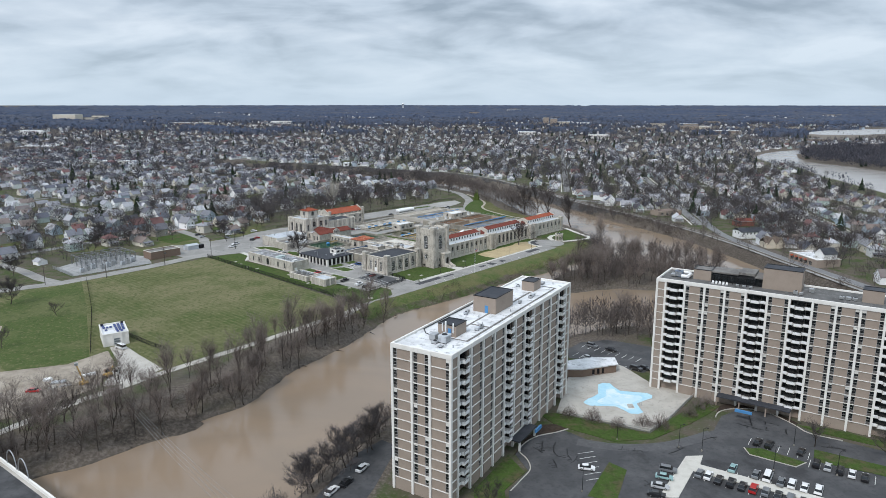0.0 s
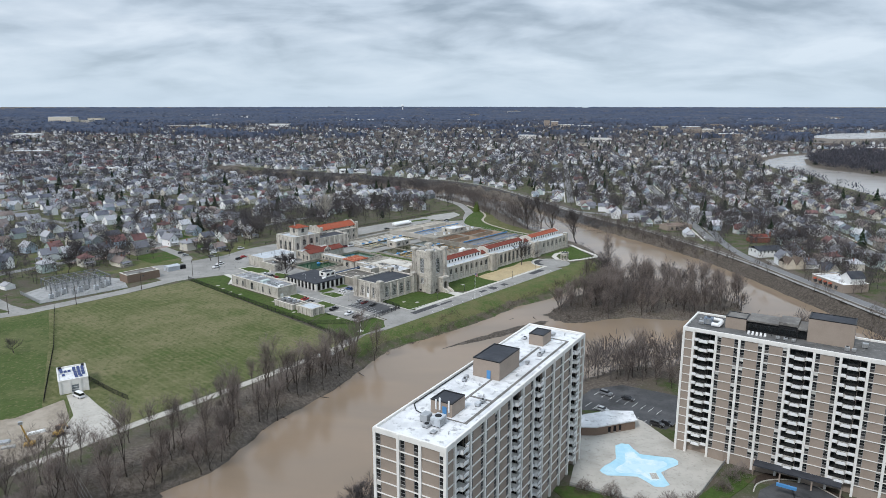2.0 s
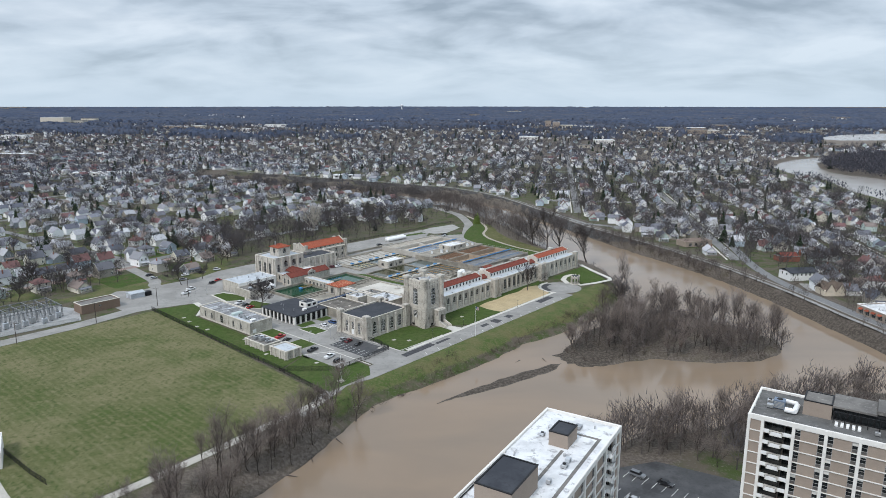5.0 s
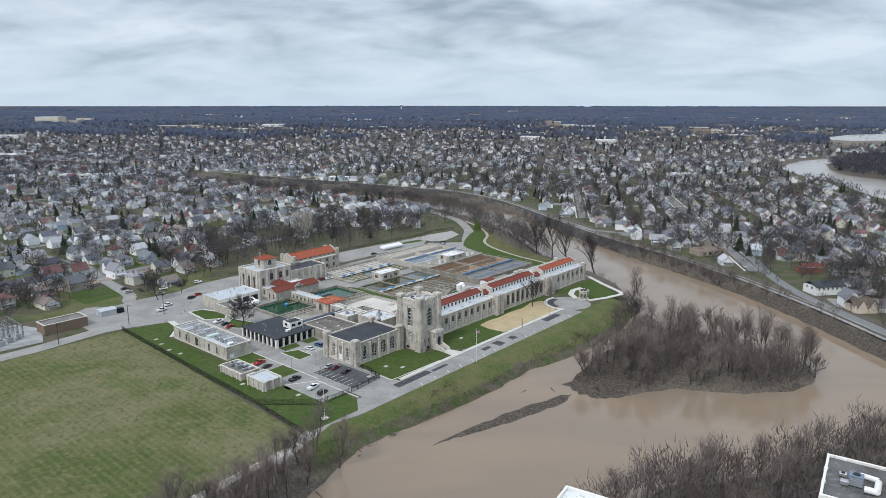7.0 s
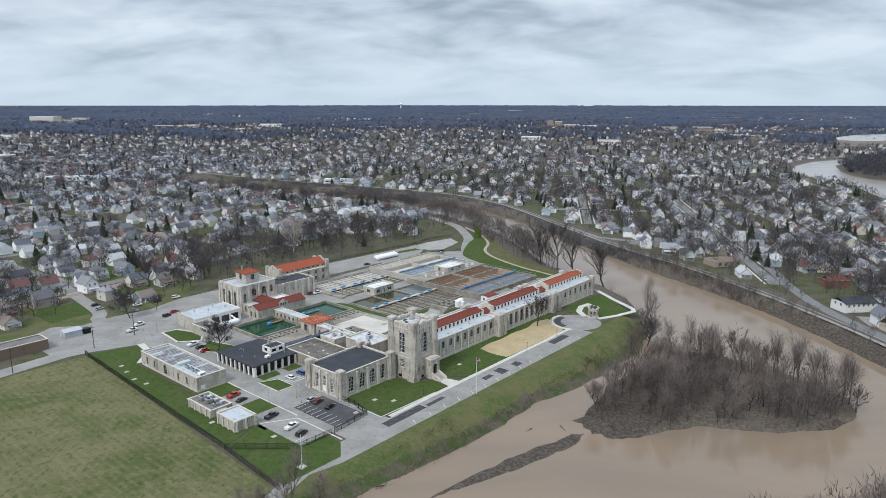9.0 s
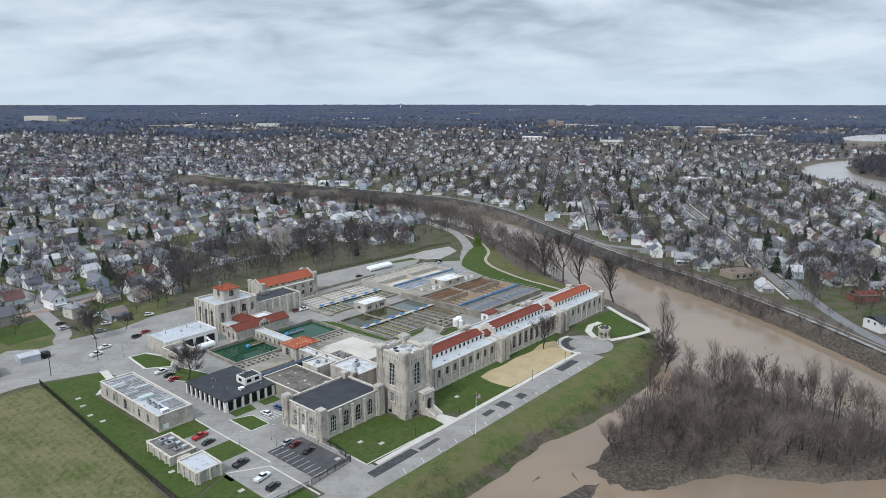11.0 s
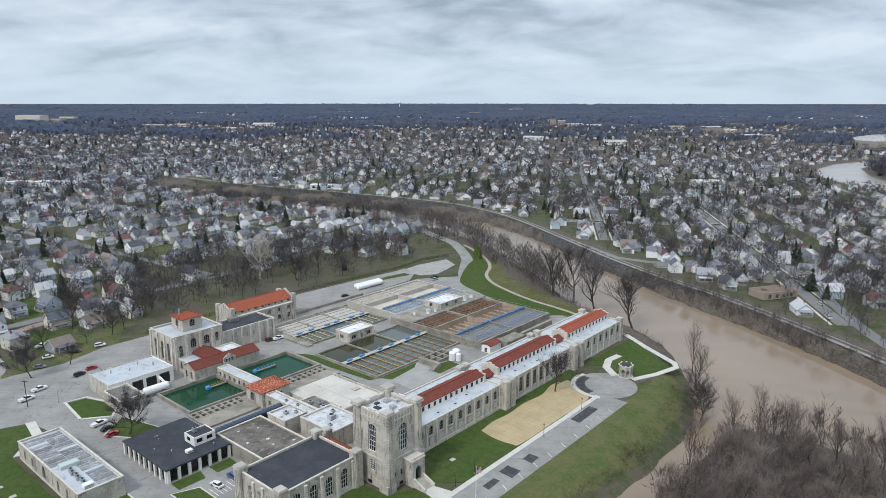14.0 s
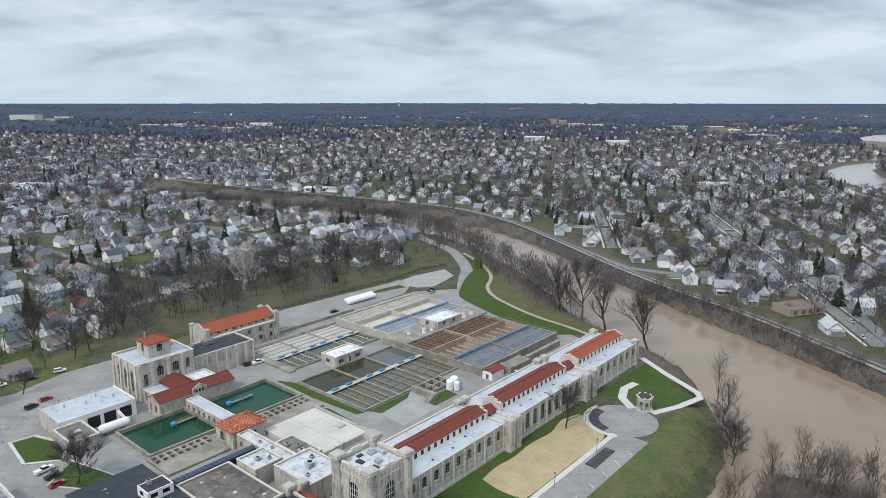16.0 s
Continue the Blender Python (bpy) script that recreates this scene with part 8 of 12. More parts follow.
WALL_COLOURS = [(0.86, 0.86, 0.86), (0.82, 0.83, 0.83), (0.87, 0.87, 0.86), (0.6, 0.57, 0.5), (0.42, 0.5, 0.57), (0.85, 0.85, 0.84), (0.86, 0.86, 0.86), (0.34, 0.31, 0.27), (0.84, 0.85, 0.86), (0.5, 0.58, 0.55), (0.7, 0.66, 0.56), (0.72, 0.73, 0.73), (0.85, 0.84, 0.82), (0.26, 0.28, 0.3)]
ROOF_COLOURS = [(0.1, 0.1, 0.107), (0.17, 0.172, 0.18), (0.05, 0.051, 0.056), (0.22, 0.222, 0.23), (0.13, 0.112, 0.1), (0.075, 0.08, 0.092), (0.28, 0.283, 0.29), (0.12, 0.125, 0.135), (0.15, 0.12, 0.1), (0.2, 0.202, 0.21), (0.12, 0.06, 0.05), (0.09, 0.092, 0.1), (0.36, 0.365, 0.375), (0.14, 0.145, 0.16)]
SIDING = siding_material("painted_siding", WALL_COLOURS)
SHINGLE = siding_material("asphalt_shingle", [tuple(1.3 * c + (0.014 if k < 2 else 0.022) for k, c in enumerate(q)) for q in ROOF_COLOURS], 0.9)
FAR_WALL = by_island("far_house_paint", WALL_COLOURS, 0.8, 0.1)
# Roof colours lifted towards blue: sky sheen and haze added to the base.
HAZE_ROOF = by_island("hazy_house_roof", [tuple(min(0.55, 1.4 * c + (0.025 if k < 2 else 0.038)) for k, c in enumerate(q)) for q in ROOF_COLOURS], 0.9)
BRICK_RED = surface("red_brick", (0.24, 0.1, 0.07), 0.9, spots=((0.6, (0.18, 0.075, 0.055), 0.45, 0.65, 0.7), (4.0, (0.3, 0.15, 0.11), 0.5, 0.7, 0.5)))
TRIM_WHITE = surface("white_trim", (0.75, 0.75, 0.73), 0.6, spots=((1.0, (0.6, 0.6, 0.58), 0.5, 0.7, 0.5),))


def house(kind, w, d, h, ridge, axis, hip=False, wing=0, rear=False):
    """A frame house facing -y: walls, roof, porch, chimney, windows and a door. wing: a cross gable on that side; rear: a low
    extension behind."""
    o = thing("house", kind, "house", 0, 0, -500)
    wl = Shape().box(-w / 2, -d / 2, -0.3, w / 2, d / 2, h)
    if not hip:
        wl.gable_wall(-w / 2, -d / 2, w / 2, d / 2, h, ridge - 0.1, axis)
    part("wall", wl, SIDING, o)
    r = Shape().hip(-w / 2, -d / 2, w / 2, d / 2, h + 0.05, ridge, 0.5) if hip else Shape().gable(-w / 2, -d / 2, w / 2, d / 2, h, ridge, 0.45, 0.2, axis)
    if wing:
        x0, x1 = (0.0, w / 2 + 1.7) if wing > 0 else (-w / 2 - 1.7, 0.0)
        y0, y1, zr = d * 0.02, d * 0.02 + 4.6, ridge - 0.7
        part("wing_wall", Shape().box(x0, y0, -0.3, x1, y1, h - 0.1).gable_wall(x0, y0, x1, y1, h - 0.1, zr - 0.1, "x"), SIDING, o)
        r.gable(x0, y0, x1, y1, h - 0.1, zr, 0.4, 0.2, "x")
    if rear:
        part("rear_wall", Shape().box(-w * 0.36, d / 2 + 0.01, -0.3, w * 0.36, d / 2 + 3.6, 2.7), SIDING, o)
        r.add([(-w * 0.42, d / 2 + 0.02, 3.5), (w * 0.42, d / 2 + 0.02, 3.5), (w * 0.42, d / 2 + 4.0, 2.6), (-w * 0.42, d / 2 + 4.0, 2.6)], [(0, 1, 2, 3), (3, 2, 1, 0)])
    part("roof", r, SHINGLE, o)
    if not hip:                                   # white boards along the gable's edges
        f = Shape()
        for u in ((-1, 1) if axis == "y" else (-1, 1)):
            if axis == "y":
                k = (ridge - h) / (w / 2)
                for e in (-1, 1):
                    x, y = e * (w / 2 + 0.45), u * (d / 2 + 0.46)
                    f.add([(x, y, h - 0.45 * k - 0.3), (0, y, ridge - 0.3), (0, y, ridge + 0.02), (x, y, h - 0.45 * k + 0.02), (x, y - u * 0.08, h - 0.45 * k - 0.3), (0, y - u * 0.08, ridge - 0.3)], [(0, 1, 2, 3), (3, 2, 1, 0), (0, 4, 5, 1)])
            else:
                k = (ridge - h) / (d / 2)
                for e in (-1, 1):
                    y, x = e * (d / 2 + 0.45), u * (w / 2 + 0.46)
                    f.add([(x, y, h - 0.45 * k - 0.3), (x, 0, ridge - 0.3), (x, 0, ridge + 0.02), (x, y, h - 0.45 * k + 0.02), (x - u * 0.08, y, h - 0.45 * k - 0.3), (x - u * 0.08, 0, ridge - 0.3)], [(0, 1, 2, 3), (3, 2, 1, 0), (0, 4, 5, 1)])
        part("gable_trim", f, TRIM_WHITE, o)
    pw = w * 0.86
    part("porch_roof", Shape().add([(-pw / 2, -d / 2 - 2.2, 2.5), (pw / 2, -d / 2 - 2.2, 2.5), (pw / 2, -d / 2 - 0.01, 3.1), (-pw / 2, -d / 2 - 0.01, 3.1), (-pw / 2, -d / 2 - 2.2, 2.3), (pw / 2, -d / 2 - 2.2, 2.3), (pw / 2, -d / 2 - 0.01, 2.8), (-pw / 2, -d / 2 - 0.01, 2.8)],
                                  [(0, 1, 2, 3), (7, 6, 5, 4), (0, 4, 5, 1), (1, 5, 6, 2), (3, 7, 4, 0)]), SHINGLE, o)
    part("porch_floor", Shape().box(-pw / 2, -d / 2 - 2.1, -0.3, pw / 2, -d / 2 - 0.01, 0.45), CONCRETE, o)
    post = bpy.data.meshes.get("porch_post") or Shape().box(-0.1, -0.1, 0.45, 0.1, 0.1, 2.35).mesh("porch_post", [TRIM_WHITE])
    for x in (-pw / 2 + 0.2, pw / 2 - 0.2):
        placed(part("porch_post", post, None, o), x, -d / 2 - 2.0)
    win = window_mesh(1.1, 1.6, 0, 1, 2, TRIM_WHITE, GLASS)
    rows = (1.0,) if h < 4.2 else (1.0, 3.7)
    for z in rows:
        for x in (-w * 0.3, w * 0.14):
            placed(part("window", win, None, o), x, -d / 2 - 0.06, z)
        for e, t in ((-1, -90), (1, 90)):
            for y in ((-d * 0.2,) if z < 2 else (-d * 0.25,)):
                placed(part("window", win, None, o), e * (w / 2 + 0.06), y - e * -0.5, z, t)
    part("door", Shape().box(-0.5, -d / 2 - 0.08, 0.45, 0.45, -d / 2 - 0.005, 2.45), TRIM_WHITE, o)
    if hip or rear:
        part("chimney", Shape().box(w * 0.18, d * 0.1, h - 0.5, w * 0.18 + 0.6, d * 0.1 + 0.6, ridge + 0.5).box(w * 0.18 - 0.08, d * 0.1 - 0.08, ridge + 0.502, w * 0.18 + 0.68, d * 0.1 + 0.68, ridge + 0.62), BRICK_RED, o)
    return o


HOUSES = [
    house("two-storey white frame house with steep gabled dark roof and porch", 7.2, 10.5, 5.4, 9.2, "y", wing=1),
    house("one-storey frame cottage with gabled shingle roof and porch", 7.6, 11.5, 3.1, 6.2, "y", rear=True),
    house("broad frame house with side-gabled shingle roof and porch", 9.6, 8.0, 4.6, 8.0, "x"),
    house("square two-storey house with hipped shingle roof and porch", 8.2, 8.8, 5.4, 8.0, "x", True),
    house("small bungalow with side-gabled shingle roof and porch", 9.0, 8.6, 2.9, 5.8, "x", rear=True),
    house("one-and-a-half-storey house with steep gabled roof and porch", 6.8, 10.0, 3.9, 7.9, "y", wing=-1),
    house("narrow two-storey house with steep gabled roof and porch", 6.4, 10.5, 5.3, 8.8, "y", rear=True),
]


def town_frame(angle):
    a = radians(angle)
    return Vector((math.cos(a), math.sin(a))), Vector((math.sin(a), -math.cos(a)))


KEEP_OUT = plant_poly([(-420, -90), (-420, 178), (-260, 176), (-150, 172), (-110, 168), (-66, 180), (-20, 178), (60, 182), (100, 186), (225, 176), (250, 200), (300, 262), (330, 330), (345, 330), (300, 200), (200, -90)])
RIVER2 = [(455, 700), (470, 800), (482, 899), (483, 937), (499, 997), (514, 1053), (516, 1093), (507, 1122), (512, 1178), (526, 1259), (575, 1343), (635, 1415), (708, 1468), (760, 1500), (740, 1455), (642, 1345), (597, 1242), (578, 1171), (585, 1125), (599, 1096),
          (610, 1000), (590, 900), (540, 800), (510, 700)]
RIVER3 = [(975, 1981), (1095, 2113), (1247, 2190), (1414, 2268), (1302, 1979), (1026, 1818), (933, 1815), (919, 1866)]
WOODS2 = [(586, 1180), (603, 1245), (648, 1348), (745, 1455), (800, 1480), (950, 1420), (1000, 1200), (760, 950), (612, 1000), (603, 1100), (590, 1128)]
GROVE = plant_poly([(0, 180), (60, 182), (180, 178), (205, 205), (150, 250), (95, 285), (40, 300), (14, 262), (-4, 225)])
LOTS = [[(190, 380), (244, 390), (244, 475), (190, 475)], [(190, 478), (226, 486), (240, 577), (200, 577)], [(165, 585), (200, 585), (200, 625), (165, 625)], plant_poly([(-330, 128), (-90, 128), (-90, 178), (-330, 178)])]


def lots():
    """Places of houses with their turn, on two street grids; nearest first. Also the streets."""
    rnd = random.Random(4)
    spots, streets = [], []

    def grid(angle, street0, pitch, k0, k1, cross0, cross_pitch, s0, s1, step, test):
        e1, e2 = town_frame(angle)
        for k in range(k0, k1):
            c = street0 + pitch * k
            run = [e1 * (s0 + (s1 - s0) * i / 60) + e2 * c for i in range(61)]
            if pitch > 60 or k % 2 == 0:
                streets.append((angle, [(p.x, p.y) for p in run], test, 7.5))
            for side in (-1, 1):
                s = s0 + rnd.uniform(0, step)
                while s < s1:
                    off = (s - cross0) % cross_pitch
                    if 9 < off < cross_pitch - 9 and rnd.random() < (0.9 if s < 1050 else (0.42 if s < 1500 else (0.3 if s < 1900 else 0.14))):
                        p = e1 * s + e2 * (c + side * ((17.5 + rnd.uniform(-1.5, 2.5) if pitch > 60 else 14.0 + rnd.uniform(-2.5, 3.5))))
                        if s > 900:
                            p += Vector((rnd.uniform(-7, 7), rnd.uniform(-9, 9)))
                        if test(p.x, p.y):
                            spots.append((p.x, p.y, angle + (90 if side < 0 else -90) + 180 + rnd.choice((0, 0, 0, 0, 90)) + rnd.uniform(-4, 4), "house"))
                        if pitch > 60 and rnd.random() < 0.45:
                            q = e1 * (s + rnd.uniform(-3, 3)) + e2 * (c + side * (pitch / 2 - rnd.uniform(7, 12)))
                            if test(q.x, q.y):
                                spots.append((q.x, q.y, angle + (0 if rnd.random() < 0.5 else 90), "shed"))
                    s += step * rnd.uniform(0.88, 1.35)
        j = -40
        while cross0 + cross_pitch * j < s1:
            s = cross0 + cross_pitch * j
            j += 1
            if s < s0:
                continue
            a, b = street0 + pitch * k0, street0 + pitch * (k1 - 1)
            run = [e1 * s + e2 * (a + (b - a) * i / 60) for i in range(61)]
            streets.append((angle, [(p.x, p.y) for p in run], test, 6.5))

    def border(x, y):           # the left town ends at this line
        return x + 0.52 * (y - 840) < -60

    def left(x, y):
        return border(x, y) and y < 1500

    def right(x, y):
        return not border(x, y) or y > 1480

    grid(57, -481, -66, 0, 16, 324, 128, -200, 1400, 12.6, left)
    grid(82.5, 14, 52, -35, 48, 690, 165, 380, 3300, 13.6, right)
    pts = np.array([(p[0], p[1]) for p in spots])
    keep = signed(pts, RIVER_POLY) > 26
    keep &= line_distance(pts, RAIL) > 17
    for poly, gap in ((KEEP_OUT, 8), (RIVER2, 25), (RIVER3, 20), (WOODS2, 5), *((q, 4) for q in LOTS)):
        keep &= signed(pts, poly) > gap
    keep &= pts[:, 1] > 330
    thin = np.array([rnd.random() < 0.1 for _ in spots])
    keep &= (signed(pts, GROVE) > 3) | thin
    half = np.abs(pts[:, 0]) < (pts[:, 1] + 60) * 0.74 + 60
    spots = [p for p, k in zip(spots, keep & half) if k]
    for x, y in ((129, 725), (147, 716), (176, 696), (196, 656), (172, 634), (186, 642), (240, 697), (232, 650), (152, 664), (164, 656), (178, 668), (138, 704), (163, 714), (188, 712), (152, 640), (160, 622),
                 (-217, 571), (-205, 582), (-198, 594), (-188, 599), (-183, 543), (-176, 549), (-171, 559), (-180, 510), (-199, 540), (-239, 594), (-246, 637), (-270, 674), (-200, 670), (-229, 652), (-217, 649), (-168, 631), (-241, 707), (-301, 714), (-320, 712), (-266, 630),
                 (-233, 541), (-202, 512), (-222, 527), (-227, 462), (-239, 479), (-250, 461), (-258, 518), (-257, 536), (-277, 576), (-259, 566), (-306, 571), (-225, 606), (-243, 560), (-254, 603), (-283, 625), (-290, 650), (-250, 668), (-206, 625),
                 (240, 520), (243, 546), (246, 482), (252, 458), (246, 574), (257, 600), (264, 556), (238, 590), (258, 505), (268, 530), (266, 478),
                 (248, 722), (250, 672), (224, 702), (206, 722), (236, 628), (228, 606), (246, 640), (262, 690), (148, 690), (122, 742),
                 (245, 556), (239, 520), (211, 478), (222, 470), (257, 534), (250, 616), (227, 588), (277, 660), (289, 638), (302, 638), (304, 684), (257, 802), (203, 766), (183, 706), (232, 498), (228, 450), (236, 476)):
        spots.append((x, y, (rnd.choice((0, 0, 0, 90, -90)) - 8 if x > 0 else 55 + rnd.choice((0, 0, 0, 180, 90))) + rnd.uniform(-5, 5), "house"))
    return spots, streets


SPOTS, STREETS = lots()
EYES = [(0, y) for y in (0, 120, 257)]


def nearness(x, y):
    return min(math.hypot(x - a, y - b) for a, b in EYES)


for u, v in ((207, 217), (194, 199), (190, 290), (127, 248), (176, 213), (200, 318), (104, 240), (152, 262), (226, 262), (128, 282), (172, 248)):
    SPOTS.append((*plant(u, v), AX + (v * 37) % 4 * 90 + 6, "house"))
SPOTS.append((-264, 403, 60, "shed"))
SPOTS.sort(key=lambda p: nearness(p[0], p[1]))
GARAGE = thing("garage", "small frame garage with gabled shingle roof", "garage", 0, 0, -500)
part("wall", Shape().box(-2.8, -3.2, -0.2, 2.8, 3.2, 2.4).gable_wall(-2.8, -3.2, 2.8, 3.2, 2.4, 3.9, "y"), SIDING, GARAGE)
part("roof", Shape().gable(-2.8, -3.2, 2.8, 3.2, 2.4, 4.0, 0.3, 0.15, "y"), SHINGLE, GARAGE)
part("garage_door", Shape().box(-2.2, -3.28, 0, 2.2, -3.205, 2.1), TRIM_WHITE, GARAGE)


def town():
    rnd = random.Random(8)
    done, sheds, far = [], 0, []
    for x, y, turn, sort in SPOTS:
        if any((x - a) ** 2 + (y - b) ** 2 < 100 for a, b in done[-260:]):
            continue
        r = nearness(x, y)
        if sort == "house" and len(done) < 140:
            src = rnd.choice(HOUSES)
            ob = copy_thing(src, pose(x, y, 0.25, 0, 0, turn))
            ob["group"] = "houses of the town"
            done.append((x, y))
        elif sort == "shed" and sheds < 70 and r < 560:
            ob = copy_thing(GARAGE, pose(x, y, 0.15, 0, 0, turn))
            ob["group"] = "garages of the town"
            sheds += 1
        else:
            far.append((x, y, turn, sort))
    for ob in HOUSES + [GARAGE]:
        for c in list(ob.children_recursive) + [ob]:
            bpy.data.objects.remove(c)
    walls, roofs = Shape(), Shape()
    zs = land([(p[0], p[1]) for p in far])[0]
    for (x, y, turn, sort), z in zip(far, zs):
        w, d, h = (rnd.uniform(6.2, 8.6), rnd.uniform(8.5, 12), rnd.choice((3.0, 3.4, 4.4, 5.3))) if sort == "house" else (5.4, 6, 2.4)
        up = rnd.uniform(2.4, 3.8) if sort == "house" else 1.4
        c, s = math.cos(radians(turn)), math.sin(radians(turn))

        def at(a, b, q):
            return (x + a * c - b * s, y + a * s + b * c, z + q)

        e = 0.4
        walls.add([at(-w / 2, -d / 2, 0), at(w / 2, -d / 2, 0), at(w / 2, d / 2, 0), at(-w / 2, d / 2, 0), at(-w / 2, -d / 2, h), at(w / 2, -d / 2, h), at(w / 2, d / 2, h), at(-w / 2, d / 2, h), at(0, -d / 2, h + up), at(0, d / 2, h + up)],
                  [(0, 1, 5, 8, 4), (1, 2, 6, 5), (2, 3, 7, 9, 6), (3, 0, 4, 7)])
        roofs.add([at(-w / 2 - e, -d / 2 - e, h - 0.2), at(0, -d / 2 - e, h + up + 0.15), at(w / 2 + e, -d / 2 - e, h - 0.2), at(-w / 2 - e, d / 2 + e, h - 0.2), at(0, d / 2 + e, h + up + 0.15), at(w / 2 + e, d / 2 + e, h - 0.2)],
                  [(0, 1, 4, 3), (1, 2, 5, 4)])
        if sort == "house" and nearness(x, y) < 1300 and rnd.random() < 0.7:
            g, b0, b1, u = rnd.choice((-1, 1)), -d * 0.1, d * 0.1 + 3.6, up * 0.8
            bm, xe = (b0 + b1) / 2, g * (w / 2 + 1.6)
            walls.add([at(0, b0, 0), at(xe, b0, 0), at(xe, b1, 0), at(0, b1, 0), at(0, b0, h), at(xe, b0, h), at(xe, b1, h), at(0, b1, h), at(xe, bm, h + u)], [(0, 1, 5, 4), (1, 2, 6, 8, 5), (2, 3, 7, 6)])
            roofs.add([at(0, b0 - e, h - 0.2), at(xe + g * e, b0 - e, h - 0.2), at(0, bm, h + u + 0.15), at(xe + g * e, bm, h + u + 0.15), at(0, b1 + e, h - 0.2), at(xe + g * e, b1 + e, h - 0.2)], [(0, 1, 3, 2), (2, 3, 5, 4)])
        if sort == "house" and nearness(x, y) < 1300:
            f = rnd.choice((-1, 1)) * d / 2
            q = 2.1 if f > 0 else -2.1
            roofs.add([at(-w * 0.4, f, 3.1), at(w * 0.4, f, 3.1), at(w * 0.4, f + q, 2.5), at(-w * 0.4, f + q, 2.5)], [(0, 1, 2, 3)])
    o = tagged(new("far_houses"), "rows of far frame houses with pale walls and grey roofs", "houses", "", "stuff")
    part("wall", walls, FAR_WALL, o)
    part("roof", roofs, HAZE_ROOF, o)


town()


def town_streets():
    rnd = random.Random(3)
    road, walk_ = Shape(), Shape()
    for angle, run, test, width in STREETS:
        pts = np.array(run)
        ok = (signed(pts, RIVER_POLY) > 22) & (line_distance(pts, RAIL) > 16) & (signed(pts, KEEP_OUT) > 2) & (signed(pts, RIVER2) > 15) & (signed(pts, WOODS2) > 0) & (signed(pts, LOTS[3]) > 2)
        ok &= np.array([test(*p) for p in run]) & (pts[:, 1] > 330) & (np.abs(pts[:, 0]) < (pts[:, 1] + 60) * 0.74 + 80)
        zs = land(pts)[0]
        for i in range(len(run) - 1):
            if not (ok[i] and ok[i + 1]):
                continue
            p, q = Vector(run[i]), Vector(run[i + 1])
            d = (q - p).normalized()
            n = Vector((-d.y, d.x))
            for shape, o0, o1, z in ((road, -width / 2, width / 2, 0.12), (walk_, width / 2 + 1.6, width / 2 + 3.0, 0.16), (walk_, -width / 2 - 3.0, -width / 2 - 1.6, 0.16)):
                if shape is walk_ and (pts[i, 1] > 900 or angle < 60):
                    continue
                shape.add([(*(p + n * o0), zs[i] + z), (*(p + n * o1), zs[i] + z), (*(q + n * o1), zs[i + 1] + z), (*(q + n * o0), zs[i + 1] + z)], [(0, 1, 2, 3)])
    grey = surface("grey_street", (0.2, 0.198, 0.195), 0.9, spots=((0.08, (0.15, 0.148, 0.145), 0.42, 0.65, 0.8), (0.8, (0.26, 0.255, 0.25), 0.5, 0.75, 0.6)))
    setting("road_town", road, grey, "grey asphalt town streets", "road")
    setting("sidewalk_town", walk_, SIDEWALK, "pale concrete town sidewalks", "sidewalk")


town_streets()


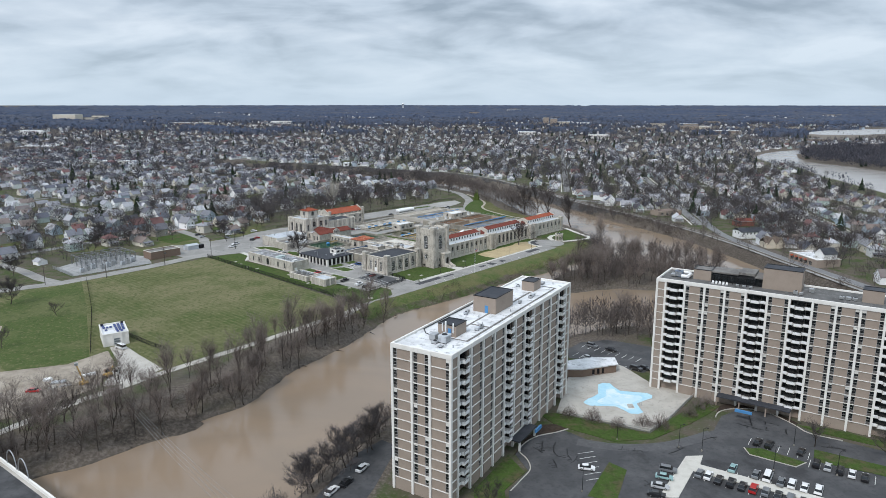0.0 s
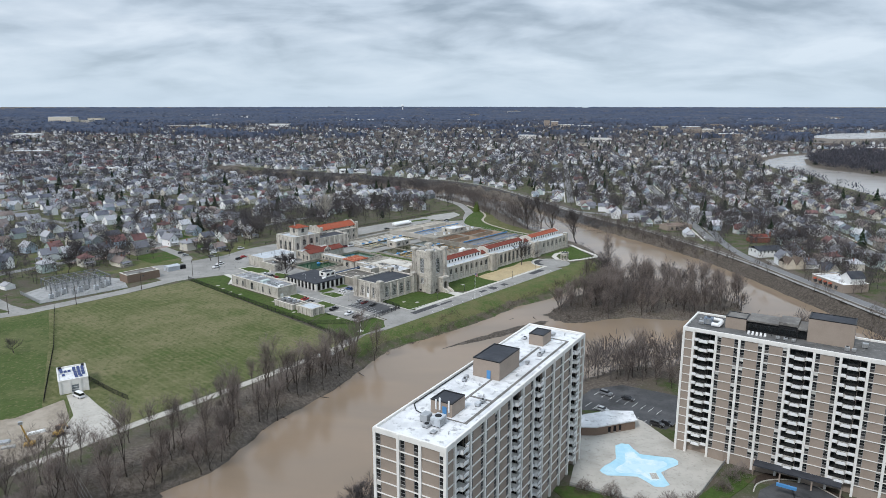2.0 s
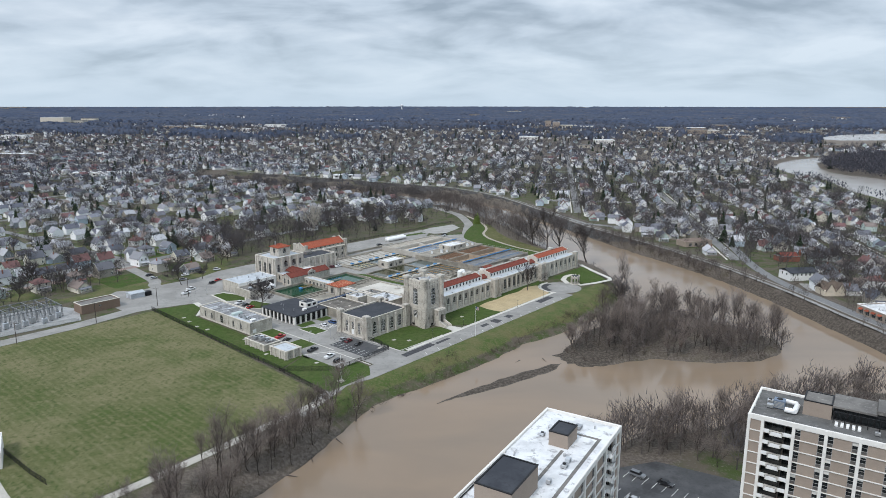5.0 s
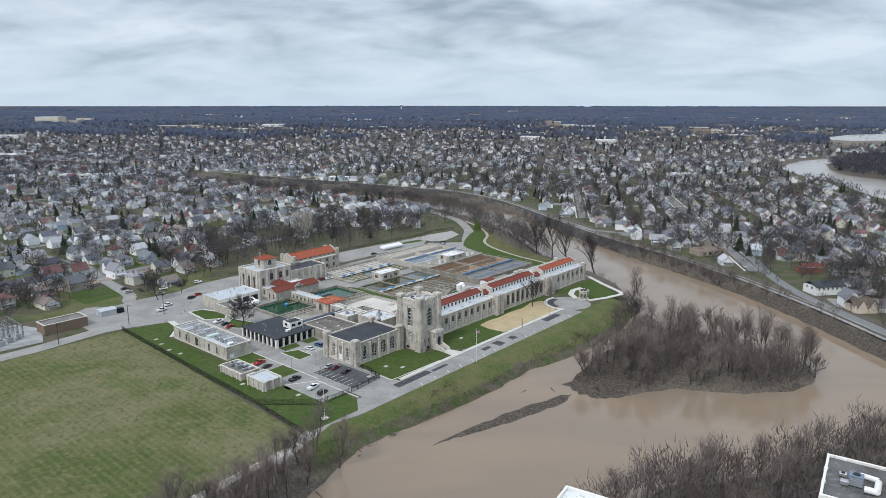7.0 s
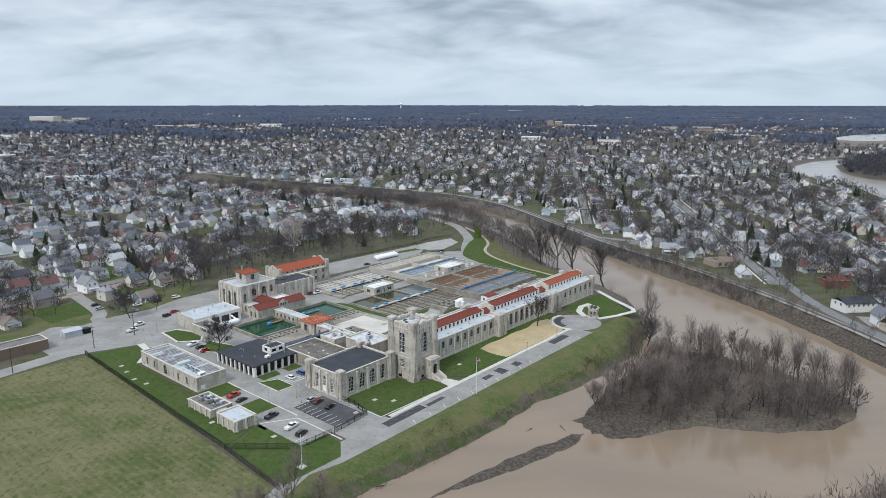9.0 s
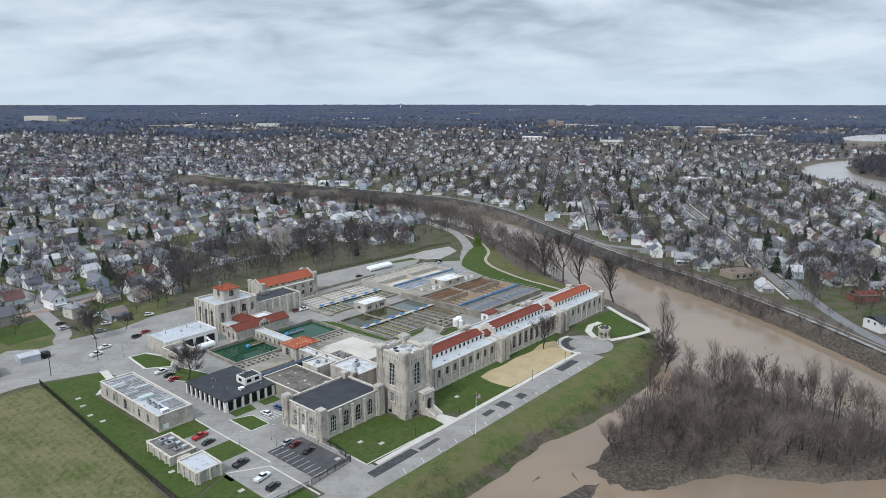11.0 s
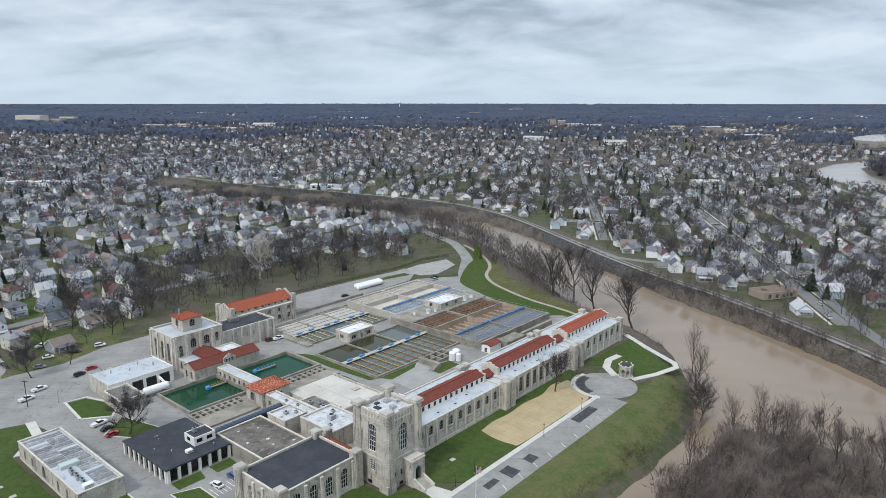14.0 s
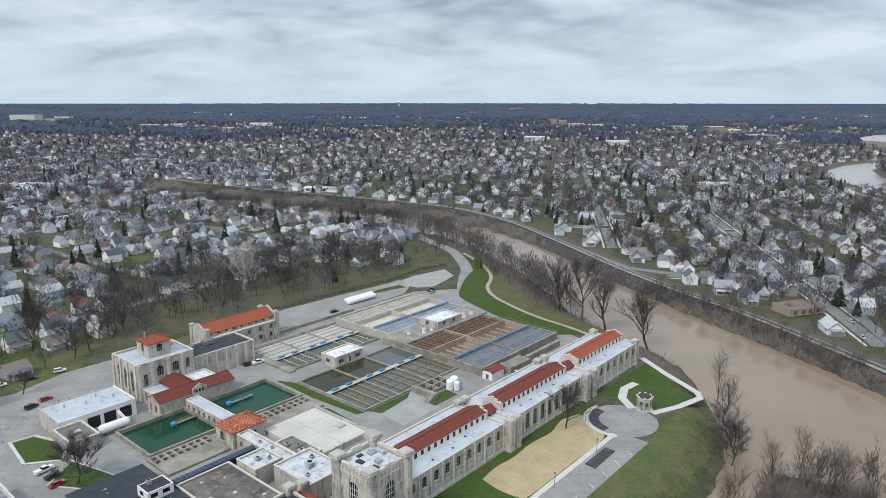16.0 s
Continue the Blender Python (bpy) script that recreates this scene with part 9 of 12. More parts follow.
def far_town():
    """Waters, large far buildings, and the top of the far embankment."""
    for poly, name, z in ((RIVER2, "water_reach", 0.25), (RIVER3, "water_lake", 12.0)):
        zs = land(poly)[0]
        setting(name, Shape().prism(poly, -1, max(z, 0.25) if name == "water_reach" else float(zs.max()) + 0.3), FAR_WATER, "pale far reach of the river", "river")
    zr = 3.35
    line = curve_line(RAIL, 5)
    z = land(line)[0]
    for off, width, name in ((-1.0, 2.6, "path_embankment"), (3.2, 1.0, "path_embankment_side")):
        s = Shape()
        for i in range(len(line) - 1):
            p, q = Vector(line[i]), Vector(line[i + 1])
            d = (q - p).normalized()
            n = Vector((-d.y, d.x))
            a, b = z[i] + 0.25, z[i + 1] + 0.25
            s.add([(*(p + n * (off - width / 2)), a), (*(p + n * (off + width / 2)), a), (*(q + n * (off + width / 2)), b), (*(q + n * (off - width / 2)), b)], [(0, 1, 2, 3)])
        setting(name, s, ROAD, "grey gravel track along the embankment", "path")
    rnd = random.Random(12)
    cream = surface("far_cream_wall", (0.6, 0.55, 0.46), 0.8, spots=((0.05, (0.5, 0.45, 0.38), 0.45, 0.65, 0.6),))
    tanw = surface("far_tan_wall", (0.3, 0.25, 0.21), 0.8, spots=((0.05, (0.25, 0.2, 0.17), 0.45, 0.65, 0.6),))
    items = [(-1566, 2680, 96, 46, 26, cream, "pale far stadium-like building"), (-1510, 2720, 70, 40, 13, PALE_CONCRETE, "low pale far hall"), (-1500, 2800, 56, 30, 17, cream, "pale far block building"), (312, 2666, 20, 24, 26, tanw, "tan far tower block"), (342, 2666, 26, 24, 21, tanw, "tan far apartment block"),
             (385, 2670, 60, 20, 10, cream, "cream far low block"), (745, 2318, 60, 30, 13, tanw, "tan far low building"), (800, 2330, 40, 30, 10, cream, "cream far low building"), (700, 2526, 50, 24, 10, cream, "cream far low building"), (-176, 1070, 30, 14, 5.5, WHITE_METAL, "white far warehouse with blue end"),
             (-205, 1082, 16, 12, 6, STONE, "small white far workshop"), (-560, 1090, 60, 18, 6, WHITE_CONC, "long pale far warehouse"), (315, 1112, 36, 24, 7, WHITE_CONC, "pale far school building"), (360, 1090, 34, 26, 6, cream, "cream far low building")]
    for k in range(40):
        a, r = rnd.uniform(-0.62, 0.62), rnd.uniform(1500, 3900)
        items.append((math.sin(a) * r, math.cos(a) * r + 100, rnd.uniform(25, 80), rnd.uniform(15, 40), rnd.uniform(5, 12), rnd.choice((WHITE_CONC, WHITE_METAL, cream, tanw, BRICK_TAN)), "large far flat-roofed building"))
    for x, y, w, d, h, m, label in items:
        z = float(land([(x, y)])[0][0])
        o = thing("far_building", label, "building", x, y, z - 0.5, rnd.uniform(-12, 8), "far buildings")
        part("wall", Shape().box(-w / 2, -d / 2, 0, w / 2, d / 2, h), m, o)
        part("roof", Shape().slab(-w / 2 - 0.4, -d / 2 - 0.4, h + 0.01, w / 2 + 0.4, d / 2 + 0.4, h + 0.7, 0.2), ROOF_WHITE if rnd.random() < 0.5 else ROOF_STONE, o)
        win = Shape().add([(0, 0, 0), (1, 0, 0), (1, 0, 1), (0, 0, 1)], [(0, 1, 2, 3)])
        n = int(w / 9)
        for i in range(n):
            me = bpy.data.meshes.get("far_window") or Shape().box(0, -0.1, 0, 4.0, 0, 1.8).mesh("far_window", [GLASS])
            placed(part("window", me, None, o), -w / 2 + (i + 0.3) * w / n, -d / 2 - 0.01, h * 0.45)
    o = thing("water_tower", "white far water tower on a slim stem", "water tower", -382, 4283, float(land([(-382, 4283)])[0][0]) - 8, 0)
    part("stem", Shape().cyl(0, 0, 0, 30, 3, 3, 12), WHITE_METAL, o)
    part("tank", Shape().cyl(0, 0, 30, 36, 4, 9, 16).dome(0, 0, 36, 9, 6, 16), WHITE_METAL, o)


far_town()

# ---------------------------------------------------------------- trees
def bare_tree(seed, h, spread, forks, upright, twigs=420, stem=0.28, fine=0.055):
    """A leafless tree: a tapered trunk, and limbs, branches and twigs in a mesh of their own."""
    r = random.Random(seed)
    trunk, crown = Shape(), Shape()
    tips = []

    def limb(shape, p, d, ln, r0, bends, n, droop):
        """A bent tapered limb; gives the points along it."""
        pts, q, way = [p], p, d
        for k in range(bends):
            way = (way + Vector((r.uniform(-1, 1), r.uniform(-1, 1), r.uniform(-0.4, 0.6) + droop)) * 0.25).normalized()
            q2 = q + way * (ln / bends)
            shape.tube(q, q2, r0 * (1 - 0.75 * k / bends), r0 * (1 - 0.75 * (k + 1) / bends), n, caps=False)
            q = q2
            pts.append(q)
        return pts, way

    fork = h * r.uniform(0.58, 0.72)
    base = limb(trunk, Vector((0, 0, -0.6)), Vector((r.uniform(-0.08, 0.08), r.uniform(-0.08, 0.08), 1)), fork + 0.6, stem * 1.25, 5, 7, 0.25)[0]
    trunk.cyl(0, 0, -0.6, 0.25, stem * 1.7, stem * 1.1, 7)
    for i in range(forks):
        a = 2 * math.pi * (i + r.uniform(-0.3, 0.3)) / forks
        f = (i + r.random()) / forks
        up = upright[0] + (upright[1] - upright[0]) * f * r.uniform(0.7, 1.2)
        d = Vector((math.cos(a * 2.4) * spread, math.sin(a * 2.4) * spread, up)).normalized()
        g = 1.5 + 3.49 * f
        start = base[int(g)].lerp(base[min(5, int(g) + 1)], g - int(g))
        ln = h * (0.62 - 0.26 * f) * r.uniform(0.85, 1.15)
        pts, way = limb(trunk, start, d, ln, stem * r.uniform(0.5, 0.75), 4, 5, 0.12)
        for j in range(7):
            t = 0.8 + 3.2 * (j + r.random()) / 7
            k = min(3, int(t))
            p = pts[k] + (pts[min(4, k + 1)] - pts[k]) * (t - k)
            side = Vector((r.uniform(-1, 1), r.uniform(-1, 1), r.uniform(0.0, 0.9)))
            d2 = (way * 0.8 + side * 0.8).normalized()
            pts2, way2 = limb(crown, p, d2, ln * r.uniform(0.3, 0.55), stem * 0.17, 2, 3, 0.2)
            for m in range(5):
                f = 0.25 + 0.75 * (m + r.random()) / 5
                q = pts2[0].lerp(pts2[1], f * 2) if f < 0.5 else pts2[1].lerp(pts2[2], min(1.0, f * 2 - 1))
                tips.append((q, way2))
        tips += [(pts[-1], way), (pts[-2].lerp(pts[-1], 0.5), way)]
    for k in range(twigs):
        p, way = r.choice(tips)
        d = (way * 0.7 + Vector((r.uniform(-1, 1), r.uniform(-1, 1), r.uniform(-0.15, 0.9)))).normalized()
        ln = h * r.uniform(0.1, 0.24)
        q = p + d * ln
        side = d.cross(Vector((r.uniform(-1, 1), r.uniform(-1, 1), r.uniform(-1, 1)))).normalized() * fine
        crown.add([tuple(p - side), tuple(p + side), tuple(q)], [(0, 1, 2)])
        for s in range(2):
            m = p + d * ln * r.uniform(0.2, 0.7)
            e = m + (d + Vector((r.uniform(-0.8, 0.8), r.uniform(-0.8, 0.8), r.uniform(-0.2, 0.8)))).normalized() * ln * 0.65
            crown.add([tuple(m - side * 0.7), tuple(m + side * 0.7), tuple(e)], [(0, 1, 2)])
    return trunk, crown


def evergreen(seed, h, rad):
    r = random.Random(seed)
    trunk, crown = Shape().cyl(0, 0, -0.5, h * 0.9, 0.3, 0.05, 6), Shape()
    for k in range(26):
        z = h * (0.08 + 0.9 * k / 26)
        rr = rad * (1 - k / 27) * r.uniform(0.8, 1.15)
        n = max(5, int(13 * (1 - k / 30)))
        for i in range(n):
            a = 2 * math.pi * (i + r.random()) / n
            d = Vector((math.cos(a), math.sin(a), -0.25))
            tip = Vector((0, 0, z)) + d * rr
            side = Vector((-d.y, d.x, 0)) * rr * 0.26
            mid = Vector((0, 0, z)) + d * rr * 0.55
            crown.add([(0, 0, z + rr * 0.2), tuple(mid - side), tuple(tip), tuple(mid + side)], [(0, 1, 2), (0, 2, 3)])
            crown.add([tuple(mid - side * 0.9), tuple(tip + Vector((0, 0, -0.35 * rr))), tuple(mid + side * 0.9)], [(0, 1, 2)])
    return trunk, crown


def shrub(seed, h, wide):
    """A many-stemmed leafless shrub: stems from the ground and a dome of fine twigs."""
    r = random.Random(seed)
    stems, crown = Shape(), Shape()
    for k in range(950):
        a, e = r.uniform(0, 6.283), math.asin(r.uniform(0.02, 1.0))
        f = r.uniform(0.25, 1.0) ** 0.5 * (0.88 + 0.14 * math.sin(a * 3 + seed))
        p = Vector((math.cos(a) * math.cos(e) * wide, math.sin(a) * math.cos(e) * wide, math.sin(e) * h)) * f
        if k < 16:
            stems.tube((p.x * 0.04, p.y * 0.04, -0.2), tuple(p * 0.85), 0.05, 0.015, 4, caps=False)
        d = (p.normalized() + Vector((r.uniform(-0.6, 0.6), r.uniform(-0.6, 0.6), r.uniform(-0.1, 0.8)))).normalized()
        q = d * r.uniform(0.35, 0.9)
        side = d.cross(Vector((r.uniform(-1, 1), r.uniform(-1, 1), r.uniform(-1, 1)))).normalized() * 0.024
        crown.add([tuple(p - q * 0.6 - side), tuple(p - q * 0.6 + side), tuple(p + q * 0.4)], [(0, 1, 2)])
    return stems, crown


def tree_source(name, label, category, shapes, mats):
    o = thing(name, label, category, 0, 0, -500)
    part("trunk", shapes[0], mats[0], o)
    part("crown", shapes[1], mats[1], o)
    return o


RIVER_TREES = [tree_source("bare_tree", "tall slender leafless grey-brown riverside tree", "tree", bare_tree(s, h, sp, f + 2, up, 500, 0.17, 0.027), (BARK, RIVER_TWIG))
               for s, h, sp, f, up in ((1, 14, 0.42, 5, (0.9, 1.7)), (2, 16, 0.4, 5, (1.0, 1.8)), (3, 11, 0.5, 6, (0.8, 1.5)), (4, 13, 0.45, 6, (0.9, 1.6)))]
STREET_TREES = [tree_source("bare_tree", "spreading leafless grey-brown tree", "tree", bare_tree(s, h, sp, f + 2, up, 640, 0.26, 0.032), (BARK, TWIG))
                for s, h, sp, f, up in ((11, 13, 0.95, 6, (0.5, 1.2)), (12, 15, 0.85, 6, (0.6, 1.3)), (13, 11, 1.0, 5, (0.5, 1.0)))]
BIG_TREES = [tree_source("bare_tree", "large open leafless tree with heavy dark limbs", "tree", bare_tree(s, h, sp, f + 3, up, 1300, 0.42, 0.03), (BARK, TWIG))
             for s, h, sp, f, up in ((21, 22, 0.8, 8, (0.35, 1.9)), (22, 21, 0.75, 7, (0.4, 2.0)))]
COURT_TREE = tree_source("bare_tree", "broad dense leafless tree in the plant court", "tree", bare_tree(15, 13, 0.95, 10, (0.45, 1.25), 2600, 0.24, 0.024), (BARK, TOWN_TWIG))
PALE_TREE = tree_source("bare_tree", "large pale-barked leafless sycamore", "tree", bare_tree(31, 20, 0.85, 9, (0.45, 1.3), 700, 0.6, 0.045), (BARK_PALE, BARK_PALE))
SHRUBS = [tree_source("shrub", "low round leafless shrub", "shrub", shrub(s, 3.2, 2.5), (BARK, RIVER_TWIG)) for s in (41, 42)]
PINES = [tree_source("evergreen_tree", "dark green conical evergreen tree", "tree", evergreen(s, h, w), (BARK, EVERGREEN)) for s, h, w in ((51, 14, 3.4), (52, 10, 3.0))]
GREEN_TREE = tree_source("leafing_tree", "broad tree in fresh dull green leaf", "tree", (bare_tree(61, 14, 0.7, 5, (0.8, 1.4), 10, 0.3)[0], evergreen(62, 13, 4.4)[1]), (BARK, BUD_GREEN))


def scatter(poly, n, rnd, gap=3.0, test=None):
    """Random places within a plan polygon, kept apart by gap."""
    xs, ys = [p[0] for p in poly], [p[1] for p in poly]
    out, tries = [], 0
    while len(out) < n and tries < 60:
        tries += 1
        pts = np.array([(rnd.uniform(min(xs), max(xs)), rnd.uniform(min(ys), max(ys))) for _ in range(n)])
        for p in pts[signed(pts, poly) < 0]:
            if len(out) < n and all((p[0] - a) ** 2 + (p[1] - b) ** 2 > gap * gap for a, b in out):
                out.append((float(p[0]), float(p[1])))
    return out


def beside(line, n, rnd, lo, hi):
    """Random places along a line, lo to hi metres to its left."""
    seg = [math.dist(a, b) for a, b in zip(line, line[1:])]
    total = sum(seg)
    out = []
    for k in range(n):
        s = total * (k + rnd.random()) / n
        i = 0
        while i < len(seg) - 1 and s > seg[i]:
            s -= seg[i]
            i += 1
        a, b = Vector(line[i]), Vector(line[i + 1])
        d = (b - a).normalized()
        p = a + d * s + Vector((-d.y, d.x)) * rnd.uniform(lo, hi)
        out.append((p.x, p.y))
    return out


class Bulk:
    """Gathers very many triangles quickly into one mesh."""

    def __init__(self):
        self.v = []

    def add(self, tris):
        self.v.append(np.asarray(tris, np.float32).reshape(-1, 3))

    def mesh(self, name, mat):
        v = np.concatenate(self.v)
        n = len(v)
        me = bpy.data.meshes.new(name)
        me.vertices.add(n)
        me.vertices.foreach_set("co", v.ravel())
        me.loops.add(n)
        me.loops.foreach_set("vertex_index", np.arange(n, dtype=np.int32))
        me.polygons.add(n // 3)
        me.polygons.foreach_set("loop_start", np.arange(0, n, 3, dtype=np.int32))
        me.materials.append(mat)
        me.update()
        me.validate()
        return me


def brooms(rs, places, heights, k, wide, spread=0.42, low=0.28, limbs=9):
    """Leafless crowns seen from afar: tapered limbs from the fork and k fine twigs along them, as an array of triangles."""
    n = len(places)
    fork = np.column_stack((places[:, 0], places[:, 1], places[:, 2] + heights * low))
    a = rs.uniform(0, 2 * np.pi, (n, limbs))
    up = rs.uniform(0.25, 1.0, (n, limbs))
    rad = np.sqrt(np.clip(1 - (up - 0.4) ** 2 / 0.5, 0.05, 1)) * rs.uniform(0.6, 1.0, (n, limbs)) * heights[:, None] * spread
    tip = np.stack((fork[:, None, 0] + np.cos(a) * rad, fork[:, None, 1] + np.sin(a) * rad, fork[:, None, 2] + up * heights[:, None] * (0.93 - low)), -1)

    def sideways(shape, w):
        v = rs.normal(size=shape + (3,))
        v /= np.linalg.norm(v, axis=-1, keepdims=True)
        return v * (w * heights / 12)[:, None, None]

    s1 = sideways((n, limbs), 0.06)
    base = np.broadcast_to(fork[:, None, :], tip.shape)
    big = np.stack((base + s1, base - s1, tip), 2)
    pick = rs.randint(0, limbs, (n, k))
    end = np.take_along_axis(tip, pick[..., None], 1)
    t = np.sqrt(rs.uniform(0.1, 1.0, (n, k, 1)))
    p = fork[:, None, :] * (1 - t) + end * t
    way = end - fork[:, None, :]
    way /= np.linalg.norm(way, axis=-1, keepdims=True) + 1e-6
    d = way * 0.6 + rs.normal(size=(n, k, 3)) * 0.55 + np.array((0, 0, 0.25))
    d /= np.linalg.norm(d, axis=-1, keepdims=True)
    q = p + d * (rs.uniform(0.1, 0.26, (n, k)) * heights[:, None])[..., None]
    s2 = sideways((n, k), wide)
    small = np.stack((p + s2, p - s2, q), 2)
    return np.concatenate((big.reshape(-1, 3, 3), small.reshape(-1, 3, 3)))


def puffs(rs, places, heights, k, wide, long, spread=0.44, low=0.2, limbs=0):
    """Leafless crowns as a rounded, uneven cloud of k fine twigs a tree (and some limbs), as an array of triangles."""
    n = len(places)
    hh = heights[:, None]
    u = rs.normal(size=(n, k, 3))
    u /= np.linalg.norm(u, axis=-1, keepdims=True)
    turn, lobes = rs.uniform(0, 6.28, (n, 1)), rs.randint(2, 5, (n, 1))
    az = np.arctan2(u[..., 1], u[..., 0])
    f = rs.uniform(0.04, 1.0, (n, k)) ** 0.42 * (0.86 + 0.2 * np.sin(az * lobes + turn) + 0.12 * np.sin(u[..., 2] * 5 + turn * 2))
    fork = np.column_stack((places[:, 0], places[:, 1], places[:, 2] + heights * low))
    mid = places[:, 2] + heights * (0.5 + low / 2)
    lean = rs.normal(size=(n, 2)) * 0.06
    p = np.stack((places[:, None, 0] + u[..., 0] * f * hh * spread + lean[:, :1] * hh, places[:, None, 1] + u[..., 1] * f * hh * spread + lean[:, 1:] * hh, mid[:, None] + u[..., 2] * f * hh * (0.5 - low / 2)), -1)
    way = p - fork[:, None, :]
    way /= np.linalg.norm(way, axis=-1, keepdims=True) + 1e-6
    d = way + rs.normal(size=(n, k, 3)) * 0.42 + np.array((0, 0, 0.25))
    d /= np.linalg.norm(d, axis=-1, keepdims=True)
    d *= (hh * rs.uniform(0.6, 1.4, (n, k)) * long)[..., None]
    side = np.cross(d, rs.normal(size=(n, k, 3)))
    side /= np.linalg.norm(side, axis=-1, keepdims=True) + 1e-6
    side *= (wide * hh / 12 * rs.uniform(0.7, 1.3, (n, k)))[..., None]
    out = [np.stack((p - d * 0.5 + side, p - d * 0.5 - side, p + d * 0.5), 2).reshape(-1, 3, 3)]
    if limbs:
        s1 = rs.normal(size=(n, limbs, 3))
        s1 *= (0.075 * heights / 12)[:, None, None] / (np.linalg.norm(s1, axis=-1, keepdims=True) + 1e-6)
        base = np.broadcast_to(fork[:, None, :], (n, limbs, 3))
        out.append(np.stack((base + s1, base - s1, p[:, :limbs]), 2).reshape(-1, 3, 3))
    return np.concatenate(out)


def trunks(places, heights, top=0.4, r=0.22):
    n = len(places)
    out = []
    for a in (0.3, 1.9, 3.9):
        off = np.array((math.cos(a), math.sin(a), 0)) * r
        off2 = np.array((math.cos(a + 2.1), math.sin(a + 2.1), 0)) * r
        base = places + np.array((0, 0, -0.4))
        tip = places + np.column_stack((np.zeros(n), np.zeros(n), heights * top))
        out.append(np.stack((base + off, base + off2, tip), 1))
    return np.concatenate(out)


def plant_trees():
    rnd = random.Random(17)
    near = []                                   # (x, y, source, scale)

    def some(places, sources, lo=0.8, hi=1.2):
        for x, y in places:
            near.append((x, y, rnd.choice(sources), rnd.uniform(lo, hi)))

    bank = [(-190, 136), (-140, 152), (-116, 171), (-102, 185), (-88, 205), (-75, 218), (-67, 248), (-51, 276), (-36, 312)]
    some(beside(bank, 84, rnd, 1, 15), RIVER_TREES, 0.75, 1.2)
    some(scatter([(-150, 150), (-118, 172), (-100, 190), (-112, 205), (-140, 195), (-165, 170)], 14, rnd), RIVER_TREES + STREET_TREES, 0.8, 1.15)
    some(scatter(ISLAND, 84, rnd, 3.0), RIVER_TREES, 0.8, 1.15)
    some(scatter([(40, 288), (50, 280), (84, 268), (100, 262), (118, 276), (140, 300), (156, 330), (120, 322), (84, 303), (60, 300)], 44, rnd, 3.4), RIVER_TREES, 0.6, 0.9)
    near.append((43, 289, STREET_TREES[1], 0.85))
    some([(-40, 160), (-43, 166), (-36, 163), (-31, 176), (-27, 180), (-33, 170), (-26, 188)], [COURT_TREE], 0.62, 0.8)
    some([(54, 607), (73, 579), (88, 556), (64, 596)], BIG_TREES, 1.1, 1.25)
    some([(92, 464), (94, 471), (89, 458), (95, 478), (91, 468)], STREET_TREES, 0.75, 0.95)
    some([(101, 503), (97, 488)], RIVER_TREES, 1.0, 1.2)
    some([plant(126, 206), plant(150, 256), plant(143, 207), plant(101, 197), plant(185, 206), plant(164, 229)], STREET_TREES, 1.1, 1.4)
    some([plant(63, -13.5)], [BIG_TREES[0]], 0.7, 0.72)
    some([plant(-60.5, 77.5)], [COURT_TREE], 1.12, 1.14)
    some([(-173, 478), (-250, 440), (-262, 470), (-262, 374), (-227, 319)], [COURT_TREE], 0.8, 1.0)
    some([plant(-48, 158), plant(-20, 182), plant(-12, 186)], STREET_TREES, 0.7, 0.9)
    near.append((-126, 634, PALE_TREE, 1.15))
    near.append((12, 696, GREEN_TREE, 0.9))
    near.append((11, 703, GREEN_TREE, 0.75))
    some([(40, 200), (47, 196), (55, 197), (33, 203), (72, 205), (60, 196), (80, 213), (76, 210)], SHRUBS, 1.25, 1.6)
    some([(102, 186), (118, 178), (6, 150), (-10, 140)], STREET_TREES, 0.55, 0.7)
    some([plant(-214, 60), plant(-246, 30)], STREET_TREES, 0.5, 0.7)
    some(beside([plant(-300, -62), plant(-240, -54), plant(-210, -52), plant(-130, -48)], 20, rnd, -5, 0), SHRUBS + RIVER_TREES, 0.5, 0.9)
    some([(-107, 849), (-92, 850), (-41, 712), (-204, 634), (-223, 587), (-280, 618), (-237, 607), (-221, 668), (163, 856), (175, 885), (84, 915), (87, 868), (170, 862), (157, 850)], PINES, 1.0, 1.35)
    town_trees = []
    for x, y, turn, sort in SPOTS[:330]:
        if rnd.random() < 0.6:
            a = rnd.uniform(0, 6.28)
            town_trees.append((x + 8.5 * math.cos(a), y + 8.5 * math.sin(a)))
    some(town_trees[:50], STREET_TREES, 0.6, 1.05)
    z = land([(p[0], p[1]) for p in near])[0]
    group = {}
    for (x, y, src, s), zz in zip(near, z):
        ob = copy_thing(src, pose(x, y, max(float(zz), -5.6), rnd.uniform(-3, 3), rnd.uniform(-3, 3), rnd.uniform(0, 360)))
        ob.scale = (s, s, s * rnd.uniform(0.92, 1.1))
        ob["group"] = "bare trees" if "bare" in ob["label"] or "leafless" in ob["label"] else "green trees"
    for ob in RIVER_TREES + STREET_TREES + BIG_TREES + [COURT_TREE, PALE_TREE, GREEN_TREE] + SHRUBS + PINES:
        for c in list(ob.children_recursive) + [ob]:
            bpy.data.objects.remove(c)
    return town_trees[50:]


REST = plant_trees()


